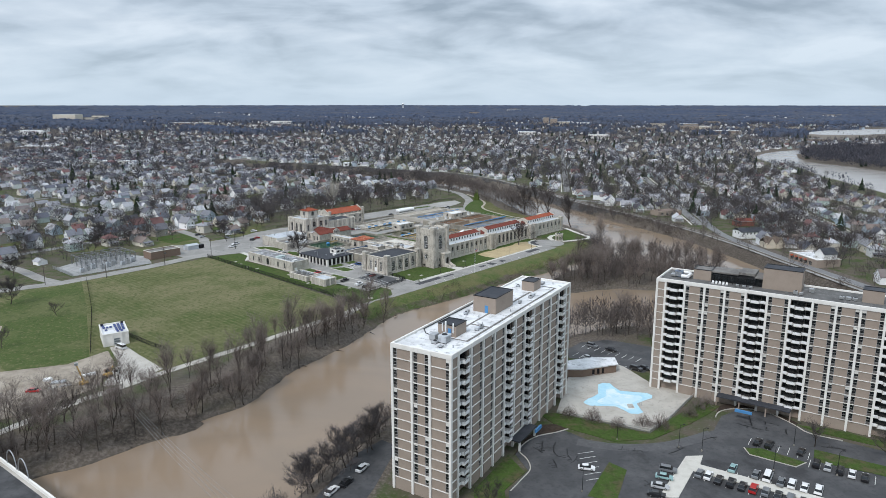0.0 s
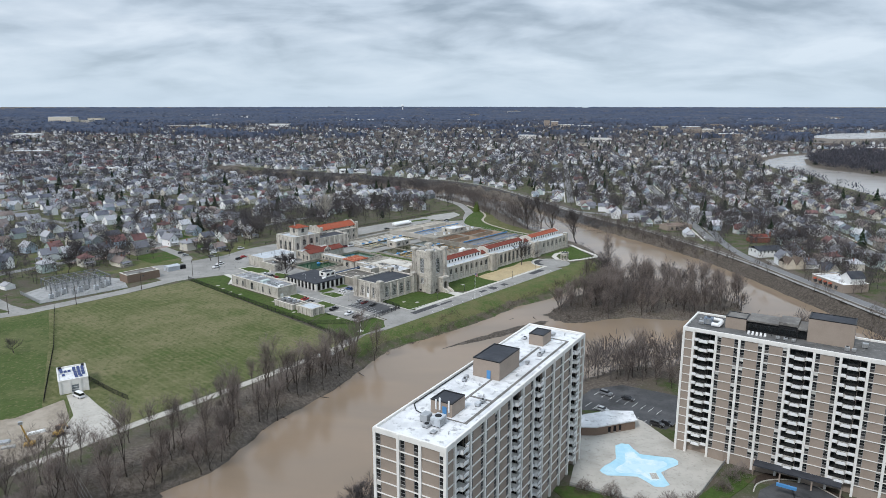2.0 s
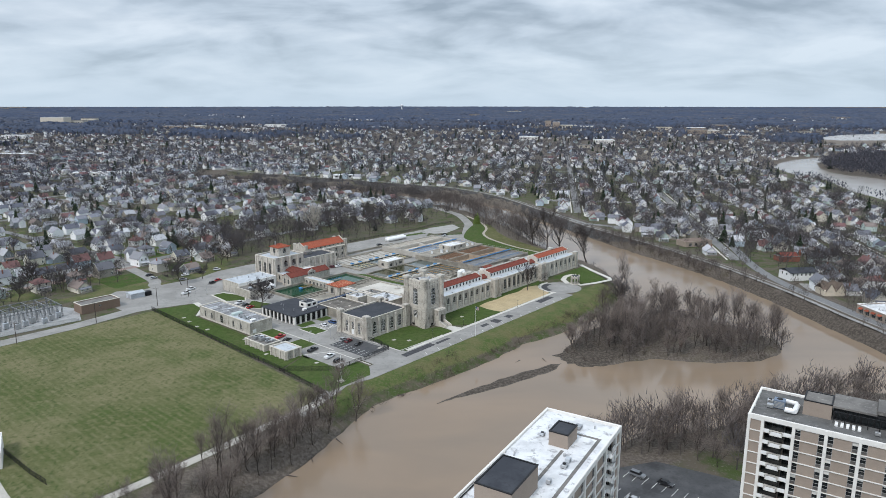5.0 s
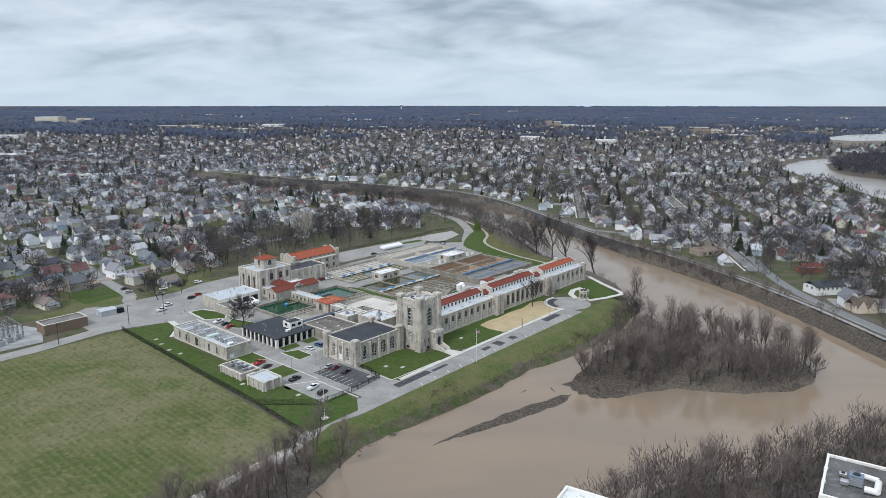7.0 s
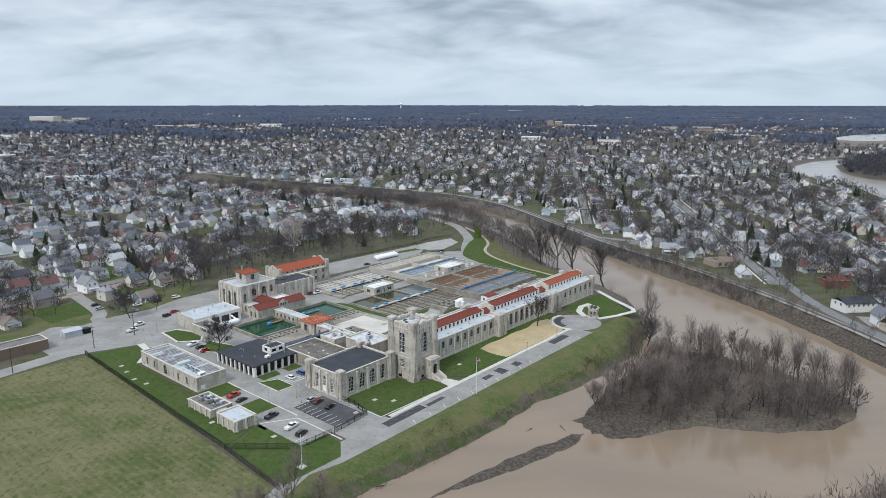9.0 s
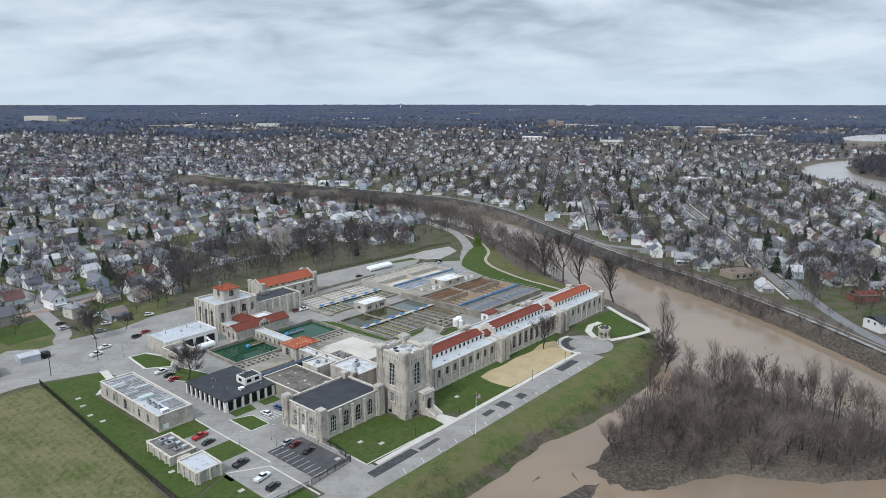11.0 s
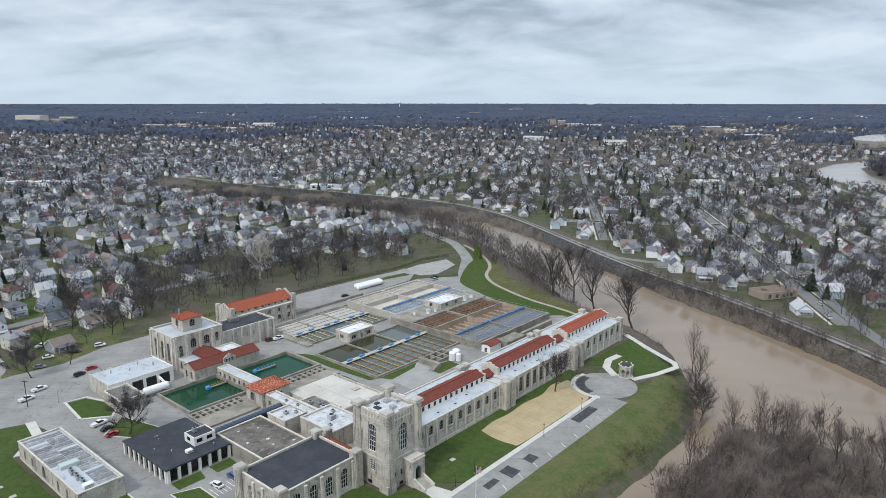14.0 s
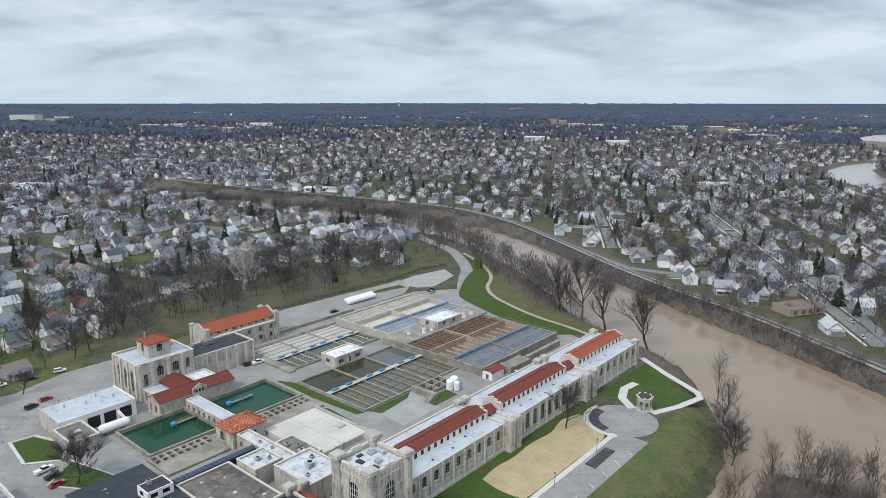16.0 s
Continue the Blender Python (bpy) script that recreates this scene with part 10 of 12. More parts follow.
def distant_canopy(rs):
    """The closed tops of the woods that reach the skyline: one bumpy sheet with clearings."""
    rows, r = [], 1950.0
    while r < 4640:
        rows.append(r)
        r += 13 + 12 * (r - 1950) / 2700
    cols = np.linspace(-0.7, 0.7, 420)
    rr, aa = np.meshgrid(np.array(rows), cols, indexing="ij")
    rr = rr + rs.uniform(-4, 4, rr.shape)
    aa = aa + rs.uniform(-0.0007, 0.0007, aa.shape)
    pts = np.column_stack((np.sin(aa).ravel() * rr.ravel(), np.cos(aa).ravel() * rr.ravel() + 130))
    broad = ripple(pts, 420, 71) + 0.7 * ripple(pts, 150, 72)
    clear = ease((broad + 0.75 - 1.2 * ease((rr.ravel() - 1950) / 1500) + 0.3 * rs.normal(size=len(pts))) / 0.3)
    top = 11 - 7.0 * ease((rr.ravel() - 2500) / 2100) + 1.6 * ripple(pts, 60, 73) + (2.2 - 1.5 * ease((rr.ravel() - 2600) / 1400)) * rs.normal(size=len(pts))
    wet = np.minimum(signed(pts, RIVER3), signed(pts, RIVER2)) < 6
    z = land(pts)[0] + np.where(wet, -6, top * (1 - clear) - 5 * clear)
    n, m = rr.shape
    i = np.arange(n * m).reshape(n, m)
    quads = np.column_stack((i[:-1, :-1].ravel(), i[:-1, 1:].ravel(), i[1:, 1:].ravel(), i[1:, :-1].ravel()))
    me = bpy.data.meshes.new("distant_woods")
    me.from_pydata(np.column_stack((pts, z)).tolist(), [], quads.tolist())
    # Blue-grey bases: the haze of distance is put into the woods' colour.
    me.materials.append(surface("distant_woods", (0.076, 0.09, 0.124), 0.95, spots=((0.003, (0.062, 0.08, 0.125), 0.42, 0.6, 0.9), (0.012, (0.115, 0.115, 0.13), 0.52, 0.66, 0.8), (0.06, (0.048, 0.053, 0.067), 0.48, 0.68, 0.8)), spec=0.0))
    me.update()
    tagged(new("distant_woods", me), "distant leafless woods with blue haze in their colour", "woods", "", "stuff")


def woods():
    """The many trees farther off: belts, woods and town trees, each kind one object."""
    rnd, rs = random.Random(23), np.random.RandomState(6)
    mid = list(REST)
    mid += beside([(68, 600), (57, 640), (45, 690), (32, 730), (15, 770), (-12, 815), (-50, 862), (-105, 905), (-190, 952), (-290, 1010)], 210, rnd, 3, 26)
    mid += [p for p in beside(list(reversed(RAIL[4:])), 560, rnd, 2.5, 11) if 360 < p[1] < 655 or p[1] > 980]
    mid += beside(RAIL[2:], 170, rnd, -24, -9)
    back = plant_poly([(-20, 176), (20, 172), (90, 170), (150, 168), (215, 172), (245, 200), (250, 300), (160, 330), (80, 300), (20, 250), (-20, 205)])
    mid += scatter(back, 40, rnd, 8) + scatter(GROVE, 92, rnd, 6.5) + scatter(BACKWOOD, 34, rnd, 9)
    mid += scatter([(206, 474), (270, 470), (275, 640), (216, 640)], 66, rnd, 5) + scatter([(222, 385), (320, 385), (320, 470), (228, 470)], 45, rnd, 6)
    mid += scatter([(152, 600), (190, 500), (204, 520), (206, 640), (150, 665)], 34, rnd, 5) + scatter([(208, 400), (232, 400), (236, 470), (204, 486)], 24, rnd, 4)
    mid += beside(list(reversed(BANK_NEAR[12:20])), 70, rnd, -14, -2)
    mid += scatter(plant_poly([(-255, 168), (-200, 172), (-130, 174), (-72, 190), (-76, 222), (-130, 206), (-255, 205)]), 34, rnd, 7)
    mid += scatter(ISLAND, 60, rnd, 2.5)
    mid += scatter([(42, 290), (50, 282), (84, 270), (100, 264), (118, 278), (140, 302), (156, 332), (120, 324), (84, 305), (60, 302)], 90, rnd, 2.5)
    mid += scatter([(150, 330), (200, 320), (260, 270), (250, 240), (180, 270), (130, 280)], 40, rnd, 4)
    for x, y, turn, sort in SPOTS:
        r = nearness(x, y)
        if r < 900:
            for k in range(1 + int(rnd.random() < (0.45 if x < -60 and y < 850 else 0.9)) + int(rnd.random() < (0.1 if y < 700 else 0.5))):
                a, q = rnd.gauss(1.57, 1.1), rnd.uniform(9, 16)
                mid.append((x + q * math.cos(a), y + q * math.sin(a)))
    clear = plant_poly([(-90, 160), (-5, 176), (0, 235), (-40, 260), (-90, 230)])
    mid = [p for p in mid if signed(np.array([p]), clear)[0] > 0 or rnd.random() < 0.4]
    pts = np.array(mid)
    out = (signed(pts, plant_poly([(-110, -40), (146, -40), (146, 20), (210, 160), (200, 166), (164, 170), (60, 176), (-10, 174), (-66, 145), (-112, 138)])) > 2) & (signed(pts, RIVER_POLY) > 0.5)
    pts = pts[out | (signed(pts, ISLAND) < 0)]
    z = land(pts)[0]
    places = np.column_stack((pts, z))
    h = np.where(pts[:, 0] > -40, rs.uniform(8, 19, len(pts)), rs.uniform(7, 17, len(pts)))
    near_bank = line_distance(pts, RAIL) < 26
    h = np.where(near_bank, np.where(pts[:, 1] < 660, rs.uniform(6, 11.5, len(pts)), rs.uniform(3, 6.5, len(pts))), h)
    h = np.where(signed(pts, GROVE) < 2, rs.uniform(12, 21, len(pts)), h)
    h = np.where(pts[:, 1] < 262, rs.uniform(5, 9.5, len(pts)), h)
    belt = line_distance(pts, [(68, 600), (57, 640), (45, 690), (32, 730), (15, 770), (-12, 815), (-50, 865), (-105, 925)]) < 22
    h = np.where(belt, rs.uniform(12, 22, len(pts)), h)
    wet = (signed(pts, RIVER_POLY) < 34) & (pts[:, 1] < 820)
    for name, pick, mat, label in (("bare_trees_mid", ~wet, TOWN_TWIG, "belts of leafless grey-brown trees"), ("bank_trees", wet, BANK_TWIG, "leafless brown trees along the river banks")):
        b = Bulk()
        b.add(puffs(rs, places[pick], h[pick], 156, 0.088, 0.16, 0.42, 0.2, 7))
        b.add(trunks(places[pick], h[pick]))
        tagged(part(name, b.mesh(name, mat), None), label, "trees", "", "stuff")
    # far town and woods
    far = []
    for x, y, turn, sort in SPOTS:
        if nearness(x, y) >= 900:
            for k in range(3):
                a, q = rnd.gauss(0.2, 2.0), rnd.uniform(6, 14)
                far.append((x + q * math.cos(a), y + q * math.sin(a)))
    n = 15000
    r = np.sqrt(rs.uniform(760 ** 2, 2900 ** 2, n))
    a = rs.uniform(-0.66, 0.66, n)
    extra = np.column_stack((np.sin(a) * r, np.cos(a) * r + 130))
    wood2 = np.array(scatter(WOODS2, 1500, rnd, 4))
    pts = np.concatenate((np.array(far), extra, wood2))
    ok = (signed(pts, RIVER_POLY) > 3) & (signed(pts, RIVER2) > 6) & (signed(pts, RIVER3) > 6) & (line_distance(pts, RAIL) > 8)
    pts = pts[ok & (np.hypot(pts[:, 0], pts[:, 1] - 130) < 2900)]
    z = land(pts)[0]
    h = np.where(signed(pts, WOODS2) < 0, rs.uniform(14, 22, len(pts)), rs.uniform(8, 16, len(pts)))
    places = np.column_stack((pts, z))
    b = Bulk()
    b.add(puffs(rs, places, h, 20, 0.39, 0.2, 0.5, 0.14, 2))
    tagged(part("bare_trees_far", b.mesh("bare_trees_far", HAZE_TWIG), None), "far leafless town trees and woods", "trees", "", "stuff")
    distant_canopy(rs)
    # scattered dark evergreens
    n = 620
    r = rs.uniform(500, 2300, n)
    a = rs.uniform(-0.64, 0.64, n)
    pts = np.column_stack((np.sin(a) * r, np.cos(a) * r + 130))
    pts = pts[(signed(pts, RIVER_POLY) > 40) & (signed(pts, RIVER2) > 6) & (signed(pts, KEEP_OUT) > 0)]
    places = np.column_stack((pts, land(pts)[0]))
    h = rs.uniform(8, 16, len(pts))
    b, k = Bulk(), 80
    t, a = rs.uniform(0.02, 1.0, (len(pts), k)) ** 1.2, rs.uniform(0, 6.28, (len(pts), k))
    hh = h[:, None]
    rad = (1 - t) ** 0.85 * hh * rs.uniform(0.2, 0.3, (len(pts), 1)) * rs.uniform(0.7, 1.15, (len(pts), k)) + 0.15
    out = np.stack((np.cos(a), np.sin(a), np.zeros_like(a)), -1)
    core = np.stack((places[:, None, 0] + out[..., 0] * rad * 0.35, places[:, None, 1] + out[..., 1] * rad * 0.35, places[:, None, 2] + t * hh * 0.96 + 0.5), -1)
    tip = np.stack((places[:, None, 0] + out[..., 0] * rad, places[:, None, 1] + out[..., 1] * rad, places[:, None, 2] + t * hh * 0.96 - rad * 0.25), -1)
    side = np.stack((-out[..., 1], out[..., 0], np.zeros_like(a)), -1) * (rad * 0.5 + 0.2)[..., None]
    b.add(np.stack((core + np.array((0, 0, 0.9)), tip - side, tip + side), 2))
    tagged(part("evergreens_far", b.mesh("evergreens_far", EVERGREEN), None), "scattered far dark evergreen trees", "trees", "", "stuff")


woods()

# ---------------------------------------------------------------- vehicles
def wheel_mesh(r=0.33, w=0.24):
    s = Shape()
    s.tube((0, -w / 2, r), (0, w / 2, r), r, r, 14, 0)
    s.tube((0, -w / 2 - 0.01, r), (0, w / 2 + 0.01, r), r * 0.58, r * 0.58, 10, 1)
    return s.mesh("wheel", [BLACK, STEEL])


WHEEL = wheel_mesh()


def profile(shape, pts, w, taper, m=0):
    """A body from its side outline (x, z), as wide as w, narrowing by taper towards the top."""
    zs = [z for _, z in pts]
    lo, hi = min(zs), max(zs)
    n = len(pts)
    vs = []
    for s in (-1, 1):
        for x, z in pts:
            vs.append((x, s * (w / 2 - taper * (z - lo) / (hi - lo)), z))
    shape.add(vs, [tuple(range(n)), tuple(range(2 * n - 1, n - 1, -1))] + [(i, n + i, n + (i + 1) % n, (i + 1) % n) for i in range(n)], m)
    return shape


def car_paint(name, c):
    m = surface(name, c, 0.3, spots=((2.0, tuple(0.8 * q for q in c), 0.5, 0.8, 0.5),), spec=0.5)
    m.node_tree.nodes["Principled BSDF"].inputs["Coat Weight"].default_value = 0.5
    return m


PAINTS = {"white": car_paint("white_car_paint", (0.75, 0.75, 0.75)), "black": car_paint("black_car_paint", (0.015, 0.015, 0.017)), "grey": car_paint("grey_car_paint", (0.16, 0.17, 0.18)), "silver": car_paint("silver_car_paint", (0.42, 0.43, 0.44)),
          "red": car_paint("red_car_paint", (0.4, 0.02, 0.02)), "blue": car_paint("blue_car_paint", (0.03, 0.08, 0.22)), "maroon": car_paint("maroon_car_paint", (0.12, 0.015, 0.02)), "teal": car_paint("teal_car_paint", (0.25, 0.4, 0.4))}
BODIES = {
    "car": ([(-2.3, 0.35), (2.25, 0.35), (2.3, 0.75), (1.5, 0.92), (-1.75, 0.98), (-2.3, 0.9)], [(1.25, 0.9), (0.45, 1.42), (-1.1, 1.45), (-1.9, 0.95)], 1.8, 1.36),
    "suv": ([(-2.3, 0.4), (2.3, 0.4), (2.35, 0.95), (1.4, 1.1), (-2.3, 1.12)], [(1.25, 1.08), (0.6, 1.68), (-1.9, 1.72), (-2.25, 1.1)], 1.9, 1.62),
    "pickup": ([(-2.8, 0.45), (2.8, 0.45), (2.8, 1.05), (1.6, 1.15), (-2.8, 1.15)], [(1.5, 1.12), (0.8, 1.82), (-0.5, 1.84), (-0.75, 1.14)], 1.95, 1.75),
    "van": ([(-2.7, 0.4), (2.5, 0.4), (2.6, 1.0), (1.9, 1.25), (-2.7, 1.25)], [(1.9, 1.2), (1.2, 2.15), (-2.65, 2.2), (-2.7, 1.22)], 2.0, 2.08)}
CARS = {}


def vehicle(kind, colour, x, y, turn, place, z=0.1):
    name = "parked_car" if kind in ("car", "suv") else ("pickup_truck" if kind == "pickup" else "van")
    if (kind, colour) not in CARS:
        low, high, w, roof = BODIES[kind]
        o = thing(name, "", kind, 0, 0, -400)
        body = profile(Shape(), low, w, 0.08)
        if kind == "pickup":
            body.box(-2.7, -0.95, 1.152, -0.8, -0.85, 1.3).box(-2.7, 0.85, 1.152, -0.8, 0.95, 1.3).box(-2.8, -0.95, 1.152, -2.7, 0.95, 1.3)
        part("body", body, PAINTS[colour], o)
        part("glasshouse", profile(Shape(), high, w - 0.16, 0.16), glass_pane("car_glass", (0.02, 0.022, 0.025)) if "car_glass" not in bpy.data.materials else bpy.data.materials["car_glass"], o)
        xs = [p for p, q in high if q > roof - 0.05]
        part("roof", Shape().slab(min(xs) - 0.05, -w / 2 + 0.24, roof + 0.03, max(xs) + 0.05, w / 2 - 0.24, roof + 0.14, 0.05), PAINTS[colour], o)
        ends = low[1][0] - 0.85
        for a in (-ends + 0.05, ends):
            for b in (-w / 2 + 0.1, w / 2 - 0.1):
                placed(part("wheel", WHEEL, None, o), a, b)
        for b in (-w / 2 + 0.35, w / 2 - 0.35):
            part("headlight", Shape().box(low[2][0] - 0.06, b - 0.2, 0.6, low[2][0] + 0.02, b + 0.2, 0.78), WHITE_METAL, o)
        CARS[(kind, colour)] = o
    words = {"car": "car", "suv": "sport utility car", "pickup": "pickup truck", "van": "van"}[kind]
    ob = copy_thing(CARS[(kind, colour)], pose(x, y, z, 0, 0, turn))
    tagged(ob, f"{colour} {words} parked on {place}", words.split()[-1], "parked vehicles")
    return ob


def traffic():
    lot = "the asphalt lot of the towers"
    rows = (
        (57.3, ((63, 169, "car", "grey"), (65, 168, "car", "white"), (67, 166, "car", "black"), (69.6, 164.4, "suv", "black"), (72, 163, "car", "black"), (74.4, 161.8, "suv", "red"), (77, 160.6, "car", "grey"), (79.4, 159, "car", "black"), (81.8, 157.6, "suv", "grey"), (84.4, 156.2, "car", "black"))),
        (57.3, ((73, 172, "car", "teal"), (78, 169, "car", "grey"), (80.6, 167.8, "van", "white"), (83, 165.4, "car", "grey"), (85.4, 164.4, "suv", "white"), (88, 163, "car", "white"), (91, 161.8, "suv", "white"))),
        (52, ((86, 187, "car", "black"), (88.6, 185.4, "suv", "black"), (96, 181.6, "car", "black"))),
        (57.3, ((97, 175, "suv", "black"), (99.3, 173.4, "car", "silver"), (101.6, 171.6, "suv", "black"), (104, 170, "car", "white"), (106.4, 168.2, "car", "black"))),
        (-20, ((55, 170.6, "suv", "grey"), (53, 167, "car", "teal"), (50.6, 162.4, "car", "silver"), (48.6, 158.6, "car", "black"))),
        (-10, ((33, 171, "car", "white"),)),
        (-38, ((52, 267, "suv", "grey"), (59, 262.6, "car", "black"), (64, 242.8, "suv", "black"), (67.4, 243.6, "car", "black"), (48, 253.6, "car", "silver"))),
        (65, ((-34.6, 157.6, "car", "white"), (-31.6, 161.6, "car", "black"), (-28.4, 169, "car", "white"))))
    for turn, cars in rows:
        for x, y, kind, colour in cars:
            vehicle(kind, colour, x, y, turn, lot)
    yard = "the concrete yard of the plant"
    for a, b, kind, colour, turn in ((-66.6, 138.9, "pickup", "white", 60), (-73.1, 132.8, "pickup", "white", 62), (-50.4, 142.3, "suv", "black", 68), (-44.4, 145.6, "car", "red", 58), (-64, 92, "pickup", "white", 62), (-63.6, 86.4, "car", "black", 62), (-64.4, 81, "car", "red", 62),
                                     (-58.2, 26.8, "car", "white", 145), (-52.6, 27.0, "suv", "blue", 140), (-83.0, 29, "pickup", "red", 62), (-83.2, 23.4, "car", "black", 62), (-84, 3.5, "pickup", "black", 62), (-84.3, -8.4, "pickup", "white", 62), (-85.2, -15, "suv", "black", 62),
                                     (-66, 3.6, "car", "silver", 62), (-65.4, 0.4, "car", "maroon", 62), (-65.3, -6.2, "car", "black", 62), (24.6, 117.4, "suv", "maroon", 50), (28.4, 116.2, "pickup", "white", 50), (96, 146, "car", "black", 44), (160, 134, "pickup", "black", 50), (157, 131, "car", "silver", 50)):
        vehicle(kind, colour, *plant(a, b), turn, yard)
    road = "a street beside the river"
    for x, y, kind, colour, turn in ((208, 640, "van", "white", 83), (198, 590, "car", "white", 84), (190, 566, "car", "white", 84), (213, 676, "car", "grey", 83), (240, 482, "car", "silver", 60), (-190, 512, "pickup", "white", 60), (-186, 520, "car", "black", 62), (-176, 488, "car", "grey", 20), (-179, 499, "car", "white", 40), (-171, 506, "car", "black", 35), (-196, 491, "car", "silver", 60), (-164, 514, "suv", "white", 40), (-202, 498, "car", "black", 60)):
        vehicle(kind, colour, x, y, turn, road, 0.2)
    vehicle("van", "white", *plant(-214.6, -7.8), AX + 96, "the drive of the pump hut", 0.15)
    vehicle("car", "red", -150, 216, 10, "bare dirt beside the field", 0.1)
    for o in CARS.values():
        for c in list(o.children_recursive) + [o]:
            bpy.data.objects.remove(c)


traffic()


# ---------------------------------------------------------------- paint and patches on the roads
def scatter_plan(poly, n, rnd):
    xs, ys = [p[0] for p in poly], [p[1] for p in poly]
    pts = np.array([(rnd.uniform(min(xs), max(xs)), rnd.uniform(min(ys), max(ys))) for _ in range(n * 3)])
    return [tuple(map(float, p)) for p in pts[signed(pts, poly) < -3]][:n]


def road_marks():
    for k, (a0, b0, a1, b1) in enumerate(((-62, -33.4, -42, -29.6), (-41, -33.2, -31, -31.2), (-8, -34.6, -2, -32.0), (1.5, -36.2, 6.6, -31.0), (12.4, -36, 17, -32.2), (46, -33.8, 60, -29.8))):
        s = Shape().prism(plant_poly([(a0, b0), (a1, b0 + 0.3), (a1 - 0.2, b1), (a0 + 0.3, b1 - 0.1)]), 0.0, 0.115)
        setting("road_patch", s, PATCH, "dark asphalt patch on the pale road", "road patch")
    arc = [plant(CIRCLE[0] + 9.8 * math.cos(q), CIRCLE[1] + 9.8 * math.sin(q)) for q in [radians(75 + 9 * k) for k in range(12)]]
    setting("road_patch_circle", strip(arc, 3.4, 0.125), PATCH, "curved dark asphalt patch on the turning place", "road patch")
    setting("parking_plant", flat(plant_poly([(-74, -20), (-60.4, -20), (-60.4, 4), (-74, 4)]), 0.1), ASPHALT, "small grey asphalt parking place by the hall", "parking lot")
    s = Shape()
    for k in range(9):
        s.prism(plant_poly([(-73.6, -19 + 2.7 * k), (-68.4, -19 + 2.7 * k), (-68.4, -18.88 + 2.7 * k), (-73.6, -18.88 + 2.7 * k)]), 0.05, 0.112)
        s.prism(plant_poly([(-89.6, -20 + 2.9 * k), (-84.6, -20 + 2.9 * k), (-84.6, -19.86 + 2.9 * k), (-89.6, -19.86 + 2.9 * k)]), 0.0, 0.13)
        s.prism(plant_poly([(-62 + 2.8 * k * 0.5, 22), (-61.88 + 2.8 * k * 0.5, 22), (-61.88 + 2.8 * k * 0.5, 27), (-62 + 2.8 * k * 0.5, 27)]), 0.0, 0.13)
    for k in range(15):
        a = -54 + 8.2 * k
        s.prism(plant_poly([(a, -38.6), (a + 0.16, -38.6), (a + 1.5, -36.2), (a + 1.34, -36.2)]), 0.0, 0.118)
    setting("marking_plant", s, PAINT, "white painted parking lines", "road marking")
    setting("parking_west", flat(plant_poly([(-90, -21), (-77, -21), (-77, 9), (-90, 9)]), 0.125), ROAD, "pale concrete parking place by the gate", "parking lot")
    e = Vector((math.cos(radians(-32.7)), math.sin(radians(-32.7))))
    n = Vector((-e.y, e.x))
    s = Shape()

    def line(p, d, ln, w=0.13):
        q = Vector((-d.y, d.x)) * w / 2
        s.prism([tuple(p - q), tuple(p + d * ln - q), tuple(p + d * ln + q), tuple(p + q)], 0.02, 0.075)

    for k in range(13):
        line(Vector((61.4, 168.4)) + e * (2.75 * k) - n * 1.0, n, 5.0)
        if k > 2:
            line(Vector((68.0, 171.6)) + e * (2.75 * (k - 2)) - n * 2.4, n, 4.8)
    for k in range(7):
        line(Vector((84.4, 188.6)) + e * (2.6 * k) - n * 2.6, n, 4.8)
        line(Vector((95.8, 176.2)) + e * (2.6 * k) - n * 2.4, n, 4.8)
    f = Vector((math.cos(radians(-40)), math.sin(radians(-40))))
    g = Vector((-f.y, f.x))
    for k in range(9):
        line(Vector((50.5, 270.0)) + f * (3.0 * k) - g * 4.5, g, 4.6)
        line(Vector((44.5, 259.0)) + f * (3.0 * k) - g * 3.0, g, 4.6)
    for k in range(6):
        line(Vector((32, 165.5 + 2.8 * k)), Vector((0.95, 0.3)), 5.0)
    setting("marking_lot", s, PAINT, "white painted parking lines on dark asphalt", "road marking")
    cr = Shape()
    rnd = random.Random(2)

    def crack(x, y, a, n, w):
        p = Vector((x, y))
        for k in range(n):
            a += rnd.uniform(-0.2, 0.2)
            q = p + Vector((math.cos(a), math.sin(a))) * rnd.uniform(0.6, 1.3)
            o = (q - p).normalized() * w * rnd.uniform(0.6, 1.3)
            cr.prism([(p.x + o.y, p.y - o.x), (q.x + o.y, q.y - o.x), (q.x - o.y, q.y + o.x), (p.x - o.y, p.y + o.x)], 0.02, 0.068)
            if n > 3 and rnd.random() < 0.3:
                crack(q.x, q.y, a + rnd.choice((-1.4, 1.4)), 2, w * 0.8)
            p = q

    for x, y, a, n in ((22.8, 186.5, -1.9, 6), (26.6, 186, -1.75, 8), (29.4, 182.4, -1.6, 8), (19.4, 183.2, -0.7, 4), (24.4, 176.2, -1.2, 6), (31.8, 178.4, -1.9, 5), (90.8, 205.2, -1.7, 7), (93.6, 201.8, -0.7, 5), (84.6, 200.2, -0.6, 6), (88.2, 196.6, -0.2, 5), (98.6, 196.4, -2.2, 5),
                       (44, 182.2, 0.1, 7), (58, 180.4, 0.5, 6), (70.4, 188.6, 0.6, 6), (36, 160, -1.2, 6), (47.6, 166, -1.2, 8), (78, 172, -0.6, 6), (104, 186, -0.6, 7)):
        crack(x, y, a, n, 0.19)
    setting("tar_crack", cr, BLACK, "black sealed cracks in the asphalt", "road patch")
